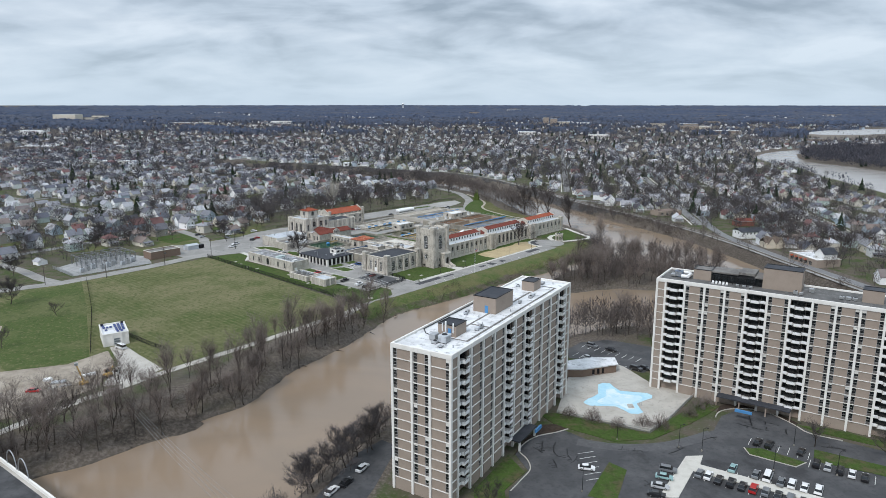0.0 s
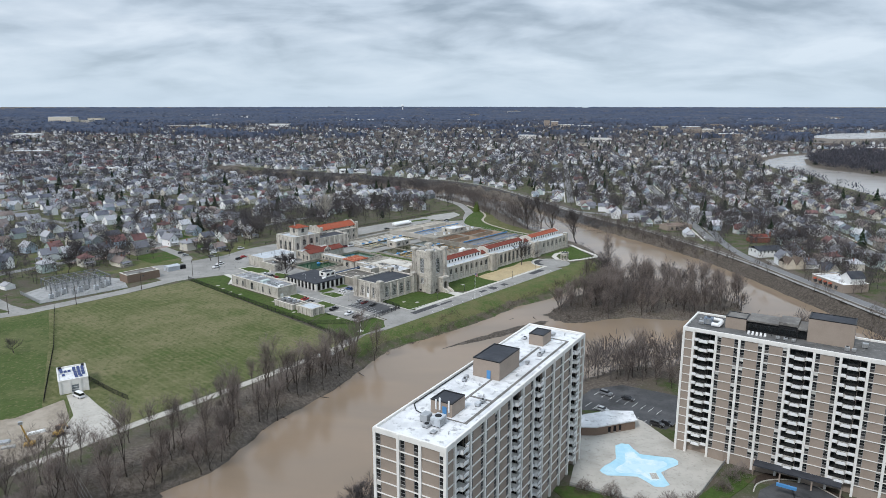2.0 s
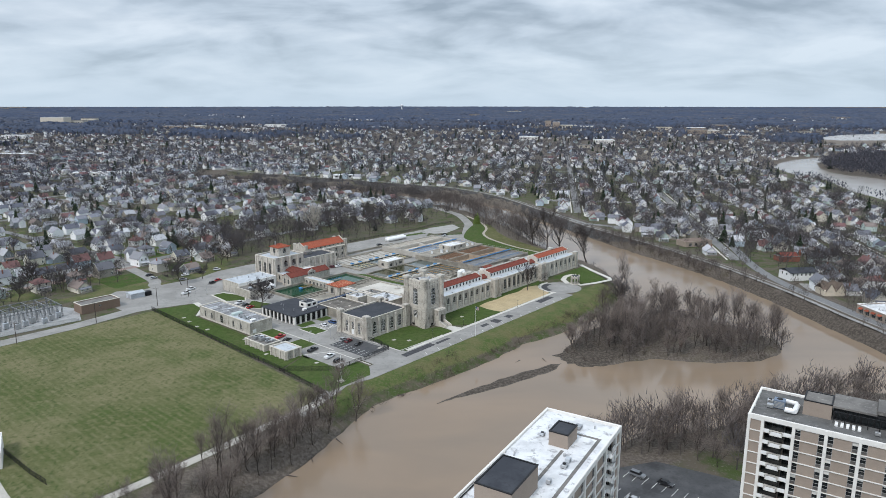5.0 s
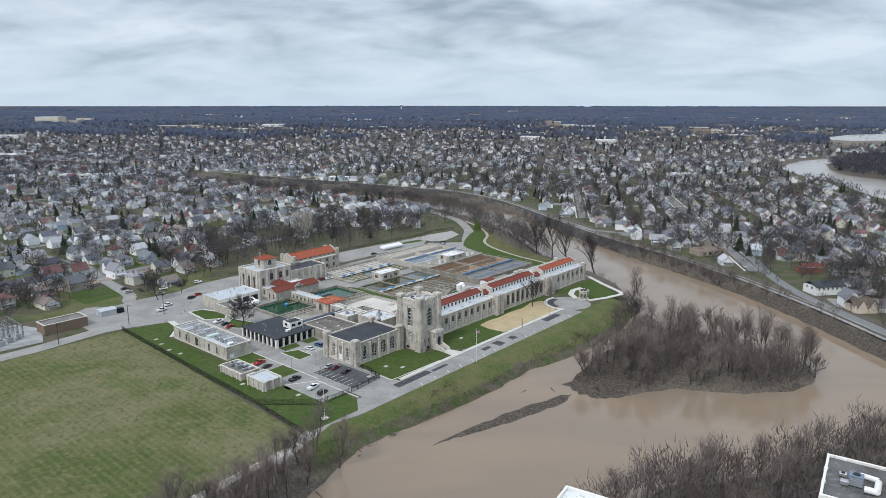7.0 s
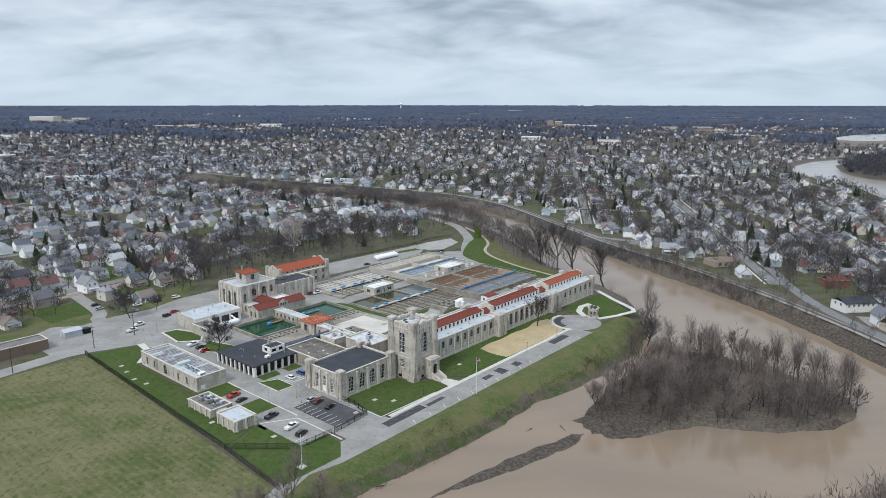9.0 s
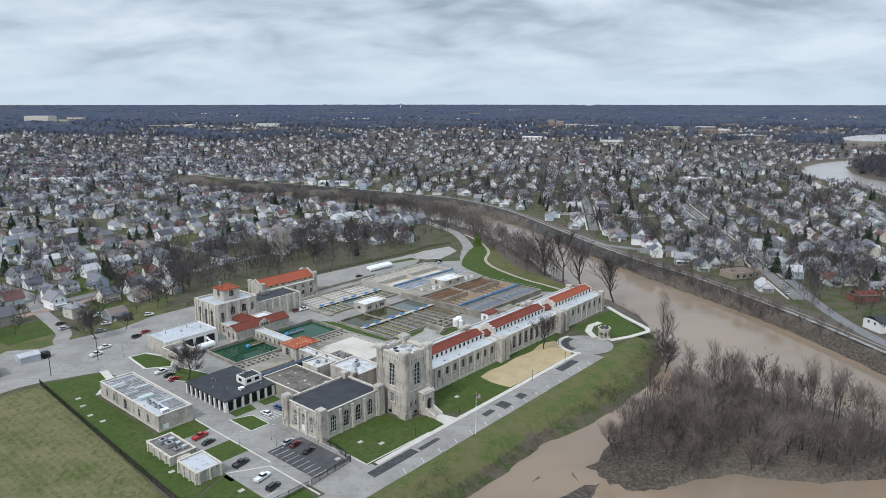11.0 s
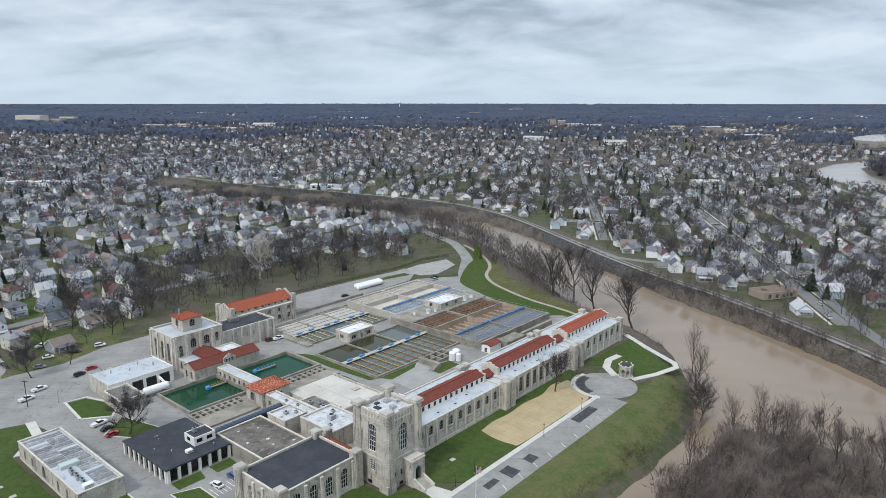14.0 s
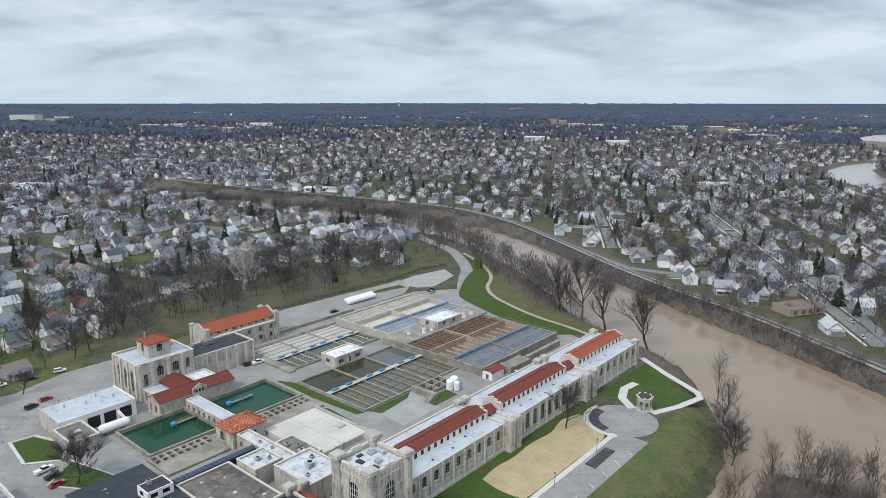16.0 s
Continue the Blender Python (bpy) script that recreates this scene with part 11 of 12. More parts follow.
    setting("drive_lane", strip(curve_line([(33, 186.6), (44, 183.8), (56, 184.4), (66, 188), (75, 193)]), 4.2, 0.066), surface("grey_worn_asphalt", (0.1, 0.1, 0.103), 0.85, spots=((0.3, (0.075, 0.075, 0.078), 0.42, 0.62, 0.8), (1.2, (0.13, 0.13, 0.13), 0.52, 0.7, 0.6)), bump=(6.0, 0.15)), "paler worn asphalt of the drive", "road")
    for pts in ([(31.5, 194.6), (27.5, 192.2), (21.6, 189.6), (17.2, 185), (15.4, 180.4), (17.2, 176), (17.6, 170.6), (14.6, 165), (11.4, 159.6)], [(79.6, 203.8), (82.4, 208), (87, 210.2), (93, 210.4), (98.6, 207), (102.4, 199.4), (104.4, 194), (112, 189.6)], [(81, 184.5), (81, 180.5), (91, 174), (95, 176.5)]):
        setting("kerb_lot", strip(curve_line(pts, 4) if len(pts) > 6 else pts, 0.3, 0.22), PALE_CONCRETE, "pale concrete kerb beside the asphalt", "kerb")
    mulch = surface("dark_mulch", (0.05, 0.038, 0.03), 0.95, spots=((0.8, (0.08, 0.062, 0.048), 0.45, 0.65, 0.8), (3.0, (0.03, 0.024, 0.02), 0.5, 0.7, 0.7)), bump=(5.0, 0.5), spec=0.1)
    setting("planting_bed", flat([(31, 194.8), (27.3, 192.5), (21.4, 189.9), (17, 185.2), (15.1, 180.4), (13.6, 178), (18, 188), (24, 197), (28, 197.5)], 0.18), mulch, "dark mulch bed below the tower", "planting bed")
    setting("planting_bed_east", flat([(79.4, 204), (82.2, 208.2), (87, 210.5), (93.2, 210.7), (98.9, 207.3), (102.7, 199.6), (104, 200.6), (99.6, 210), (90, 215.2), (84, 212.2)], 0.18), mulch, "dark mulch bed below the tower", "planting bed")
    yard = plant_poly([(-76, -28), (-58, -28), (-58, -3), (-46, 4), (-46, 38), (-66, 38), (-70, 70), (-60, 120), (-30, 128), (-26, 160), (-60, 150), (-110, 132), (-78, 110)])
    yc = Shape()
    for x, y in scatter_plan(yard, 90, rnd):
        a = radians(AX) + rnd.choice((0, 1.57, 0.8)) + rnd.uniform(-0.3, 0.3)
        p = Vector((x, y))
        for j in range(rnd.randint(2, 5)):
            a += rnd.uniform(-0.45, 0.45)
            q = p + Vector((math.cos(a), math.sin(a))) * rnd.uniform(1.2, 3.0)
            w = (q - p).normalized() * 0.06
            yc.prism([(p.x + w.y, p.y - w.x), (q.x + w.y, q.y - w.x), (q.x - w.y, q.y + w.x), (p.x - w.y, p.y + w.x)], 0.02, 0.056)
            p = q
    setting("tar_crack_yard", yc, PATCH, "thin dark cracks in the worn yard", "road patch")
    # kerbs round the plant lawns
    for k, pts in enumerate(([(-66.4, 101.5), (-58, 95.4), (-52.2, 104), (-57.4, 119), (-64.6, 120), (-66.4, 101.5)], [(-58.4, -4), (-58.4, -26), (-30, -26.9)], [(-78.4, -28), (-78.4, -4), (-89.6, 2.4)], [(-77.1, -2.4), (-77.1, 42.4)], [(-69.2, 20), (-61.8, 20), (-61.8, 30), (-69.2, 33), (-69.2, 20)], [(-66.3, 83), (-58, 69.7), (-49.8, 69.7), (-56, 92.3), (-66.3, 83)])):
        setting("kerb_lawn", strip([plant(*p) for p in pts], 0.5 if k else 1.0, 0.2), SIDEWALK, "pale concrete kerb beside a lawn", "kerb")
    setting("walk_corner", flat(plant_poly([(-91.2, 90.4), (-87.6, 88.8), (-79.6, 98), (-77.4, 112), (-80.4, 112.6), (-82.2, 101)]), 0.17), SIDEWALK, "pale concrete walk at the lawn's corner", "path")
    for a, b in ((-97, 92), (-98.5, 84), (-100, 74), (-99, 66), (-95, 40), (-96, 37), (-92, -9), (-50, -14), (-46, -20), (-62, -16.6), (-2, -16), (-100, 16)):
        setting("cover_slab", Shape().slab(-0.9, -0.7, 0.05, 0.9, 0.7, 0.28, 0.06).turned(pose(*plant(a, b), 0, 0, 0, AX)), PALE_CONCRETE, "pale concrete cover slab in the lawn", "cover slab")


road_marks()


# ---------------------------------------------------------------- fences, lamps, poles
def fence(line, label, height=2.0, mat=None, bay=3.6):
    o = tagged(new("fence"), label, "fence", "fences")
    mat = mat or BLACK
    post = Shape().box(-0.06, -0.06, 0, 0.06, 0.06, height + 0.1).mesh("post", [mat])
    s = Shape().box(0.06, -0.025, 0.2, bay - 0.06, 0.025, 0.26).box(0.06, -0.025, height - 0.15, bay - 0.06, 0.025, height - 0.08)
    for k in range(14):
        x = 0.1 + (bay - 0.2) * (k + 0.5) / 14
        s.box(x - 0.035, -0.015, 0.1, x + 0.035, 0.015, height)
    panel = s.mesh("panel", [mat])
    for p, q in zip(line, line[1:]):
        n = max(1, round(math.dist(p, q) / bay))
        turn = math.degrees(math.atan2(q[1] - p[1], q[0] - p[0]))
        for k in range(n):
            x, y = p[0] + (q[0] - p[0]) * k / n, p[1] + (q[1] - p[1]) * k / n
            placed(part("post", post, None, o), x, y, 0.02, turn)
            placed(part("panel", panel, None, o), x, y, 0.02, turn)
    return o


fence([plant(-101.5, 117), plant(-104.5, 60), plant(-107, 8), plant(-107.5, -4)], "tall black picket fence beside the field", 2.4)
fence([plant(-107.5, -4), plant(-92, -22), plant(-78, -22.5)], "black picket fence towards the gate", 2.2)
fence([plant(-77, -22.5), plant(-60.5, -21), plant(-58.4, -12), plant(-58.6, -6)], "black picket gate and fence by the hall", 2.2)
fence([plant(-177, 117), plant(-200, 55), plant(-225, -4)], "dark chain fence across the field", 1.9, None, 4.0)
fence([plant(-107.5, -4), plant(-110.5, -38)], "dark fence down to the trail", 2.0)
fence([plant(-206, 16), plant(-205, -14), plant(-204, -24)], "short black fence beside the hut", 2.0)
fence([plant(-8, 171.5), plant(60, 173), plant(104, 171.5), plant(164, 168), plant(190, 172), plant(213, 167)], "dark wire fence behind the plant", 1.8, None, 5.0)
fence([(29.5, 205.4), (42, 199.4), (56, 192.6), (65, 202.4), (78, 219.8)], "pale metal fence round the pool terrace", 1.3, STEEL, 4.0)


def lamp_post(x, y, h, label, arm=0.0, mat=None):
    o = thing("lamp_post", label, "lamp post", x, y, 0.1, 0, "lamp posts")
    part("base", Shape().cyl(0, 0, 0, 0.5, 0.22, 0.18, 8), CONCRETE, o)
    part("pole", Shape().cyl(0, 0, 0.5, h, 0.09, 0.06, 8), mat or BLACK, o)
    if arm:
        part("arm", Shape().tube((0, 0, h - 0.1), (arm, 0, h + 0.3), 0.06, 0.05, 6), mat or BLACK, o)
        part("head", Shape().slab(arm - 0.1, -0.15, h + 0.2, arm + 0.6, 0.15, h + 0.38, 0.05), mat or BLACK, o)
    else:
        part("lantern", Shape().cyl(0, 0, h, h + 0.5, 0.12, 0.24, 8), GLASS_LIGHT, o)
        part("cap", Shape().cyl(0, 0, h + 0.502, h + 0.75, 0.28, 0.05, 8), mat or BLACK, o)


for a, b in ((30, -29.2), (-4, -26.2), (56, -28.9), (-14, -27.0), (72, -16), (-36, -26)):
    lamp_post(*plant(a, b), 3.6, "black lantern post beside the levee road")
for x, y in ((45, 188), (62, 184), (68, 182), (96, 186), (30, 160), (100, 170), (84, 172)):
    lamp_post(x, y, 7.0, "tall black lot lamp beside parked cars", 0.8)
for a, b in ((-77.6, 14), (-68, 10), (-60, 60), (-66, 122)):
    lamp_post(*plant(a, b), 5.0, "slim grey yard lamp of the plant", 0.6, STEEL)


def flagpole():
    o = thing("flagpole", "tall white flagpole with a drooping striped flag", "flagpole", *plant(-20.6, -39.6), 0, AX)
    part("pole", Shape().cyl(0, 0, 0, 15, 0.12, 0.06, 10), WHITE_METAL, o)
    part("ball", Shape().dome(0, 0, 15.0, 0.16, 0.16, 8), YELLOW, o)
    red, white, blue = PAINTS["red"], WHITE_METAL, PAINTS["blue"]
    s = Shape()
    n, m = 10, 13
    for i in range(n):
        for j in range(m):
            def p(u, v):
                x = 2.9 * u / n
                return (x * 0.86, 0.28 * math.sin(u * 0.9) * u / n, 14.6 - 1.7 * v / m - 0.9 * (u / n) ** 1.5)
            s.add([p(i, j), p(i + 1, j), p(i + 1, j + 1), p(i, j + 1)], [(0, 1, 2, 3)], 2 if i < 4 and j < 7 else j % 2)
    part("flag", s, [red, white, blue], o)
    o = thing("flagpole", "plain white pole on a square concrete pad", "flagpole", *plant(-98, -31.8), 0, AX)
    part("pad", Shape().slab(-1.2, -1.2, 0, 1.2, 1.2, 0.35, 0.08), SIDEWALK, o)
    part("pole", Shape().cyl(0, 0, 0.352, 11, 0.13, 0.07, 10), WHITE_METAL, o)


flagpole()


def utility_pole(x, y, h=11.0, turn=0.0):
    o = thing("utility_pole", "brown wooden utility pole with crossarm", "utility pole", x, y, -0.2, turn, "utility poles")
    part("pole", Shape().cyl(0, 0, 0, h, 0.18, 0.12, 8), BARK, o)
    part("crossarm", Shape().box(-1.3, -0.07, h - 0.9, 1.3, 0.07, h - 0.75), BARK, o)
    ins = Shape().cyl(0, 0, 0, 0.25, 0.06, 0.04, 6).mesh("insulator", [STEEL])
    for a in (-1.15, -0.4, 0.4, 1.15):
        placed(part("insulator", ins, None, o), a, 0, h - 0.748)


for x, y, t in ((-120, 207, 45), (-52, 135, 45), (-186, 404, 20), (-206, 372, 20), (-168, 434, 20), (-158, 452, 20), (-196, 528, 30), (-166, 570, 30), (-138, 596, 50), (-232, 356, 30), (-90, 640, 40), (-40, 690, 40)):
    utility_pole(x, y, 11, t)
utility_pole(-116.5, 208.5, 6.2, -45)
wires = thing("power_line", "thin slack power wires over the river", "wires")
for k in range(4):
    off = -1.1 + 0.75 * k
    p, q = Vector((-116.5 + off * 0.5, 208.5 + off * 0.5, 5.4)), Vector((-52 + off * 1.2, 135 + off * 1.2, 10.2))
    s = Shape()
    for i in range(10):
        a, b = i / 10, (i + 1) / 10
        sag = lambda t: p.lerp(q, t) - Vector((0, 0, 6.0 * t * (1 - t)))
        s.tube(sag(a), sag(b), 0.022, 0.022, 4, caps=False)
    part("wire", s, STEEL, wires)


# ---------------------------------------------------------------- beside the field
def pump_hut():
    o = thing("pump_hut", "white block hut with blue solar panels on its roof", "hut", -148.6, 260.2, 0, 33)
    w, d, h = 9.8, 15.2, 5.2
    shell(o, 0, 0, w, d, 0, h, WHITE_CONC, front=[(4.0, 2.6, 0.2, 3.2, 0)], thick=0.35, nx=1, nz=3, roof=ROOF_WHITE, roof_z=h - 0.3, coping=WHITE_CONC, frame_mat=WHITE_METAL, glass=GLASS_LIGHT)
    pil = Shape().box(-0.35, -0.2, 0, 0.35, 0, h).mesh("pilaster", [WHITE_CONC])
    for x in (0.4, 3.6, 7.0, w - 0.4):
        placed(part("pilaster", pil, None, o), x, -0.003)
    blue = surface("solar_cells", (0.015, 0.03, 0.12), 0.15, spots=((3.0, (0.03, 0.05, 0.2), 0.5, 0.7, 0.6),), spec=0.6)
    panel = Shape().add([(0, 0, 0.25), (1.05, 0, 0.25), (1.05, 1.6, 0.5), (0, 1.6, 0.5), (0, 0, 0.2), (1.05, 0, 0.2), (1.05, 1.6, 0.45), (0, 1.6, 0.45)], [(0, 1, 2, 3), (7, 6, 5, 4), (0, 4, 5, 1), (1, 5, 6, 2), (2, 6, 7, 3), (3, 7, 4, 0)]).mesh("solar_panel", [blue])
    for x, y in ((5.6, 13), (7.1, 13), (8.6, 13), (5.6, 10.6), (7.1, 10.6), (8.6, 10.6), (1.0, 10.2), (2.4, 10.2), (3.8, 10.2), (0.9, 13), (5.8, 7.6), (7.2, 7.6), (8.6, 7.6), (5.8, 4.8), (7.2, 4.8), (8.6, 4.8), (1.6, 6.2), (6.0, 2.4), (7.6, 2.4)):
        placed(part("solar_panel", panel, None, o), x * 0.94 - 0.1, y * 0.9, h - 0.3)
    for x, y in ((1.0, 14.2), (8.8, 14.2)):
        part("vent", Shape().cyl(x, y, h - 0.3, h + 0.7, 0.5, 0.5, 10), BLACK, o)
    setting("drive_hut", flat(plant_poly([(-217, -3), (-211.5, -3), (-213, -20), (-214, -41), (-228, -46), (-236, -40), (-222, -22)]), 0.13), PALE_CONCRETE, "pale concrete drive to the hut", "drive")
    setting("dirt_yard", flat(plant_poly([(-219, -6), (-236, -9), (-262, 6), (-300, 14), (-310, -30), (-262, -44), (-238, -40), (-224, -24)]), 0.1), DIRT, "bare disturbed dirt with wheel tracks", "dirt")
    setting("dirt_patch", flat(plant_poly([(-258, 40), (-240, 52), (-236, 62), (-262, 66), (-280, 52)]), 0.1), DIRT, "bare dirt patch in the grass", "dirt")
    # machines and stores on the dirt
    o = thing("boom_lift", "yellow boom lift with raised arm on bare dirt", "boom lift", -136, 223, 0.1, 30)
    part("chassis", Shape().slab(-1.6, -1.1, 0.4, 1.6, 1.1, 1.2, 0.15), YELLOW, o)
    part("boom", Shape().tube((0, 0, 1.2), (-1.8, 0.4, 7.5), 0.35, 0.22, 6), YELLOW, o)
    part("basket", Shape().box(-2.4, 0, 7.4, -1.2, 0.9, 8.3), STEEL, o)
    for a in (-1.1, 1.1):
        for b in (-1.0, 1.0):
            placed(part("wheel", WHEEL, None, o), a, b)
    o = thing("excavator", "small yellow excavator on bare dirt", "excavator", -131, 230, 0.1, 80)
    for b in (-0.9, 0.9):
        part("track", Shape().slab(-1.5, b - 0.25, 0, 1.5, b + 0.25, 0.7, 0.2), BLACK, o)
    part("body", Shape().slab(-1.3, -1.0, 0.72, 1.2, 1.0, 1.6, 0.15), YELLOW, o)
    part("cab", Shape().slab(0.0, 0.1, 1.602, 1.1, 0.95, 2.8, 0.1), GLASS, o)
    part("boom", Shape().tube((1.0, -0.3, 1.4), (2.6, -0.3, 3.4), 0.22, 0.18, 6).tube((2.6, -0.3, 3.4), (3.8, -0.3, 1.2), 0.18, 0.14, 6), YELLOW, o)
    part("bucket", Shape().slab(3.5, -0.7, 0.5, 4.3, 0.1, 1.3, 0.2), BLACK, o)
    for k, (x, y, w, d, h, m) in enumerate(((-146, 224, 5, 2.2, 0.7, STEEL), (-142, 221.5, 4, 1.6, 0.5, GRAVEL), (-139, 231, 5.5, 1.2, 0.8, WHITE_METAL), (-151, 226, 3, 2, 0.9, WHITE_METAL), (-134, 236, 3, 1.6, 0.6, RUST), (-145, 219, 2.6, 2.0, 0.8, PALE_CONCRETE))):
        o = thing("material_stack", "stack of building materials on bare dirt", "stack", x, y, 0.1, 20 + 9 * k, "material stacks")
        for j in range(3):
            part("layer", Shape().slab(-w / 2 + 0.15 * j, -d / 2, h * j / 3 + 0.002, w / 2 - 0.1 * j, d / 2, h * (j + 1) / 3, 0.04), m, o)
    # outfall at the river
    o = thing("outfall", "concrete outfall box with sloping sides at the river", "outfall", -113, 200, -4.0, 40)
    part("apron", Shape().slab(-6, -4, -1.5, 4, 4, 0.2, 0.1), CONCRETE, o)
    for s in (-1, 1):
        part("wing_wall", Shape().add([(-6, s * 4, -1), (4, s * 4, -1), (4, s * 4.5, -1), (-6, s * 4.5, -1), (-6, s * 4, 0.4), (4, s * 4, 3.0), (4, s * 4.5, 3.0), (-6, s * 4.5, 0.4)], [(4, 5, 6, 7), (0, 4, 7, 3), (1, 2, 6, 5), (0, 1, 5, 4), (3, 7, 6, 2)]), CONCRETE, o)
    part("head_wall", Shape().slab(4.0, -4.5, -1, 4.6, 4.5, 3.2, 0.1), CONCRETE, o)
    # A near-black disc paints the shade inside the pipe mouth.
    part("opening", Shape().cyl(0, 0, 0, 0.3, 1.3, 1.3, 16).turned(Matrix.Translation((3.75, 0, 1.2)) @ Matrix.Rotation(math.pi / 2, 4, "Y")), PAINTED_GLOOM, o)


pump_hut()


def substation():
    setting("gravel_substation", flat(plant_poly([(-179, 131.5), (-133, 128.6), (-126, 150), (-132, 166), (-158, 170), (-178, 160)]), 0.08), surface("white_gravel", (0.33, 0.33, 0.325), 0.95, spots=((0.3, (0.23, 0.23, 0.226), 0.45, 0.65, 0.8), (1.4, (0.4, 0.4, 0.39), 0.52, 0.7, 0.6))), "pale gravel yard of the substation", "gravel")
    o = thing("substation", "grey steel lattice frames of an electrical substation", "substation", *plant(-166.5, 143), 0.08, AX)
    post = Shape()
    for a, b in ((-0.25, -0.25), (0.25, -0.25), (0.25, 0.25), (-0.25, 0.25)):
        post.box(a - 0.05, b - 0.05, 0, a + 0.05, b + 0.05, 6)
    for k in range(6):
        post.tube((-0.25, -0.25, k), (0.25, -0.25, k + 1), 0.03, 0.03, 3, caps=False).tube((0.25, 0.25, k), (-0.25, 0.25, k + 1), 0.03, 0.03, 3, caps=False)
    lattice = surface("dull_lattice_steel", (0.2, 0.205, 0.21), 0.6, metal=0.3, spots=((0.8, (0.13, 0.13, 0.135), 0.5, 0.7, 0.7),))
    pm = post.mesh("lattice_post", [lattice])
    beam = Shape().box(0, -0.2, 5.6, 6, -0.12, 5.7).box(0, 0.12, 5.6, 6, 0.2, 5.7).box(0, -0.2, 6.0, 6, 0.2, 6.1)
    for k in range(6):
        beam.tube((k, -0.16, 5.6), (k + 0.5, -0.16, 6.05), 0.03, 0.03, 3, caps=False).tube((k + 0.5, -0.16, 6.05), (k + 1, -0.16, 5.6), 0.03, 0.03, 3, caps=False)
    bm = beam.mesh("lattice_beam", [lattice])
    bus = Shape().tube((-2.4, 0, 3.9), (2.4, 0, 3.9), 0.06, 0.06, 5)
    for x in (-2.0, 0, 2.0):
        bus.box(x - 0.08, -0.08, 0, x + 0.08, 0.08, 2.6).cyl(x, 0, 2.6, 3.85, 0.16, 0.12, 6)
    bus.box(-2.3, -0.1, 2.5, 2.3, 0.1, 2.62)
    sw = bus.mesh("bus_support", [STEEL])
    side = Shape().box(-0.2, 0, 5.6, -0.12, 7, 5.7).box(0.12, 0, 5.6, 0.2, 7, 5.7).box(-0.2, 0, 6.0, 0.2, 7, 6.1).mesh("cross_beam", [lattice])
    for i in range(6):
        for j in range(4):
            placed(part("lattice_post", pm, None, o), 6 * i, 7 * j)
            if i < 5:
                placed(part("lattice_beam", bm, None, o), 6 * i, 7 * j)
            if j < 3:
                placed(part("cross_beam", side, None, o), 6 * i, 7 * j)
            if i < 5 and j < 3:
                placed(part("bus_support", sw, None, o), 6 * i + 3, 7 * j + 2.2)
                placed(part("bus_support", sw, None, o), 6 * i + 3, 7 * j + 5.0)
    for k in range(9):
        t = roof_unit("transformer", "grey finned transformer on a pad", "transformer", *plant(-171 + 4.0 * k, 137.5 + (k % 3) * 2.2), 0.1, 2.4, 1.8, 2.6 + 0.3 * (k % 3), AX, STEEL if k % 2 else ROOF_GREY, 0)
        part("bushing", Shape().cyl(0.5, 0.3, 2.6, 4.2, 0.12, 0.08, 6).cyl(-0.5, 0.3, 2.6, 4.2, 0.12, 0.08, 6), STEEL, t)
    o = thing("brick_box_building", "plain brown brick box building with flat roof", "building", *plant(-129, 137.5), 0.05, AX)
    brown = bpy.data.materials["brown_brick"]
    shell(o, 0, 0, 20, 10, 0, 4.8, brown, front=[(9, 1.2, 2.4, 3.4, 0)], roof=ROOF_STONE, roof_z=4.5, coping=STONE_TRIM)
    o = thing("metal_shed", "pale green-grey metal shed with shallow roof", "shed", *plant(-99, 146), 0.05, AX)
    part("wall", Shape().box(0, 0, 0, 8, 6, 3), ROOF_GREY, o)
    part("roof", Shape().gable(0, 0, 8, 6, 3, 3.7, 0.3, 0.15), ROOF_GREY, o)
    o = thing("metal_shed", "small dark box shed beside a pale one", "shed", *plant(-90, 146), 0.05, AX)
    part("wall", Shape().slab(0, 0, 0, 3, 3, 2.6, 0.1), BLACK, o)


substation()
fence([plant(-179, 160), plant(-179, 131.4), plant(-134, 128.4)], "grey chain fence round the substation", 2.1, STEEL, 4.0)


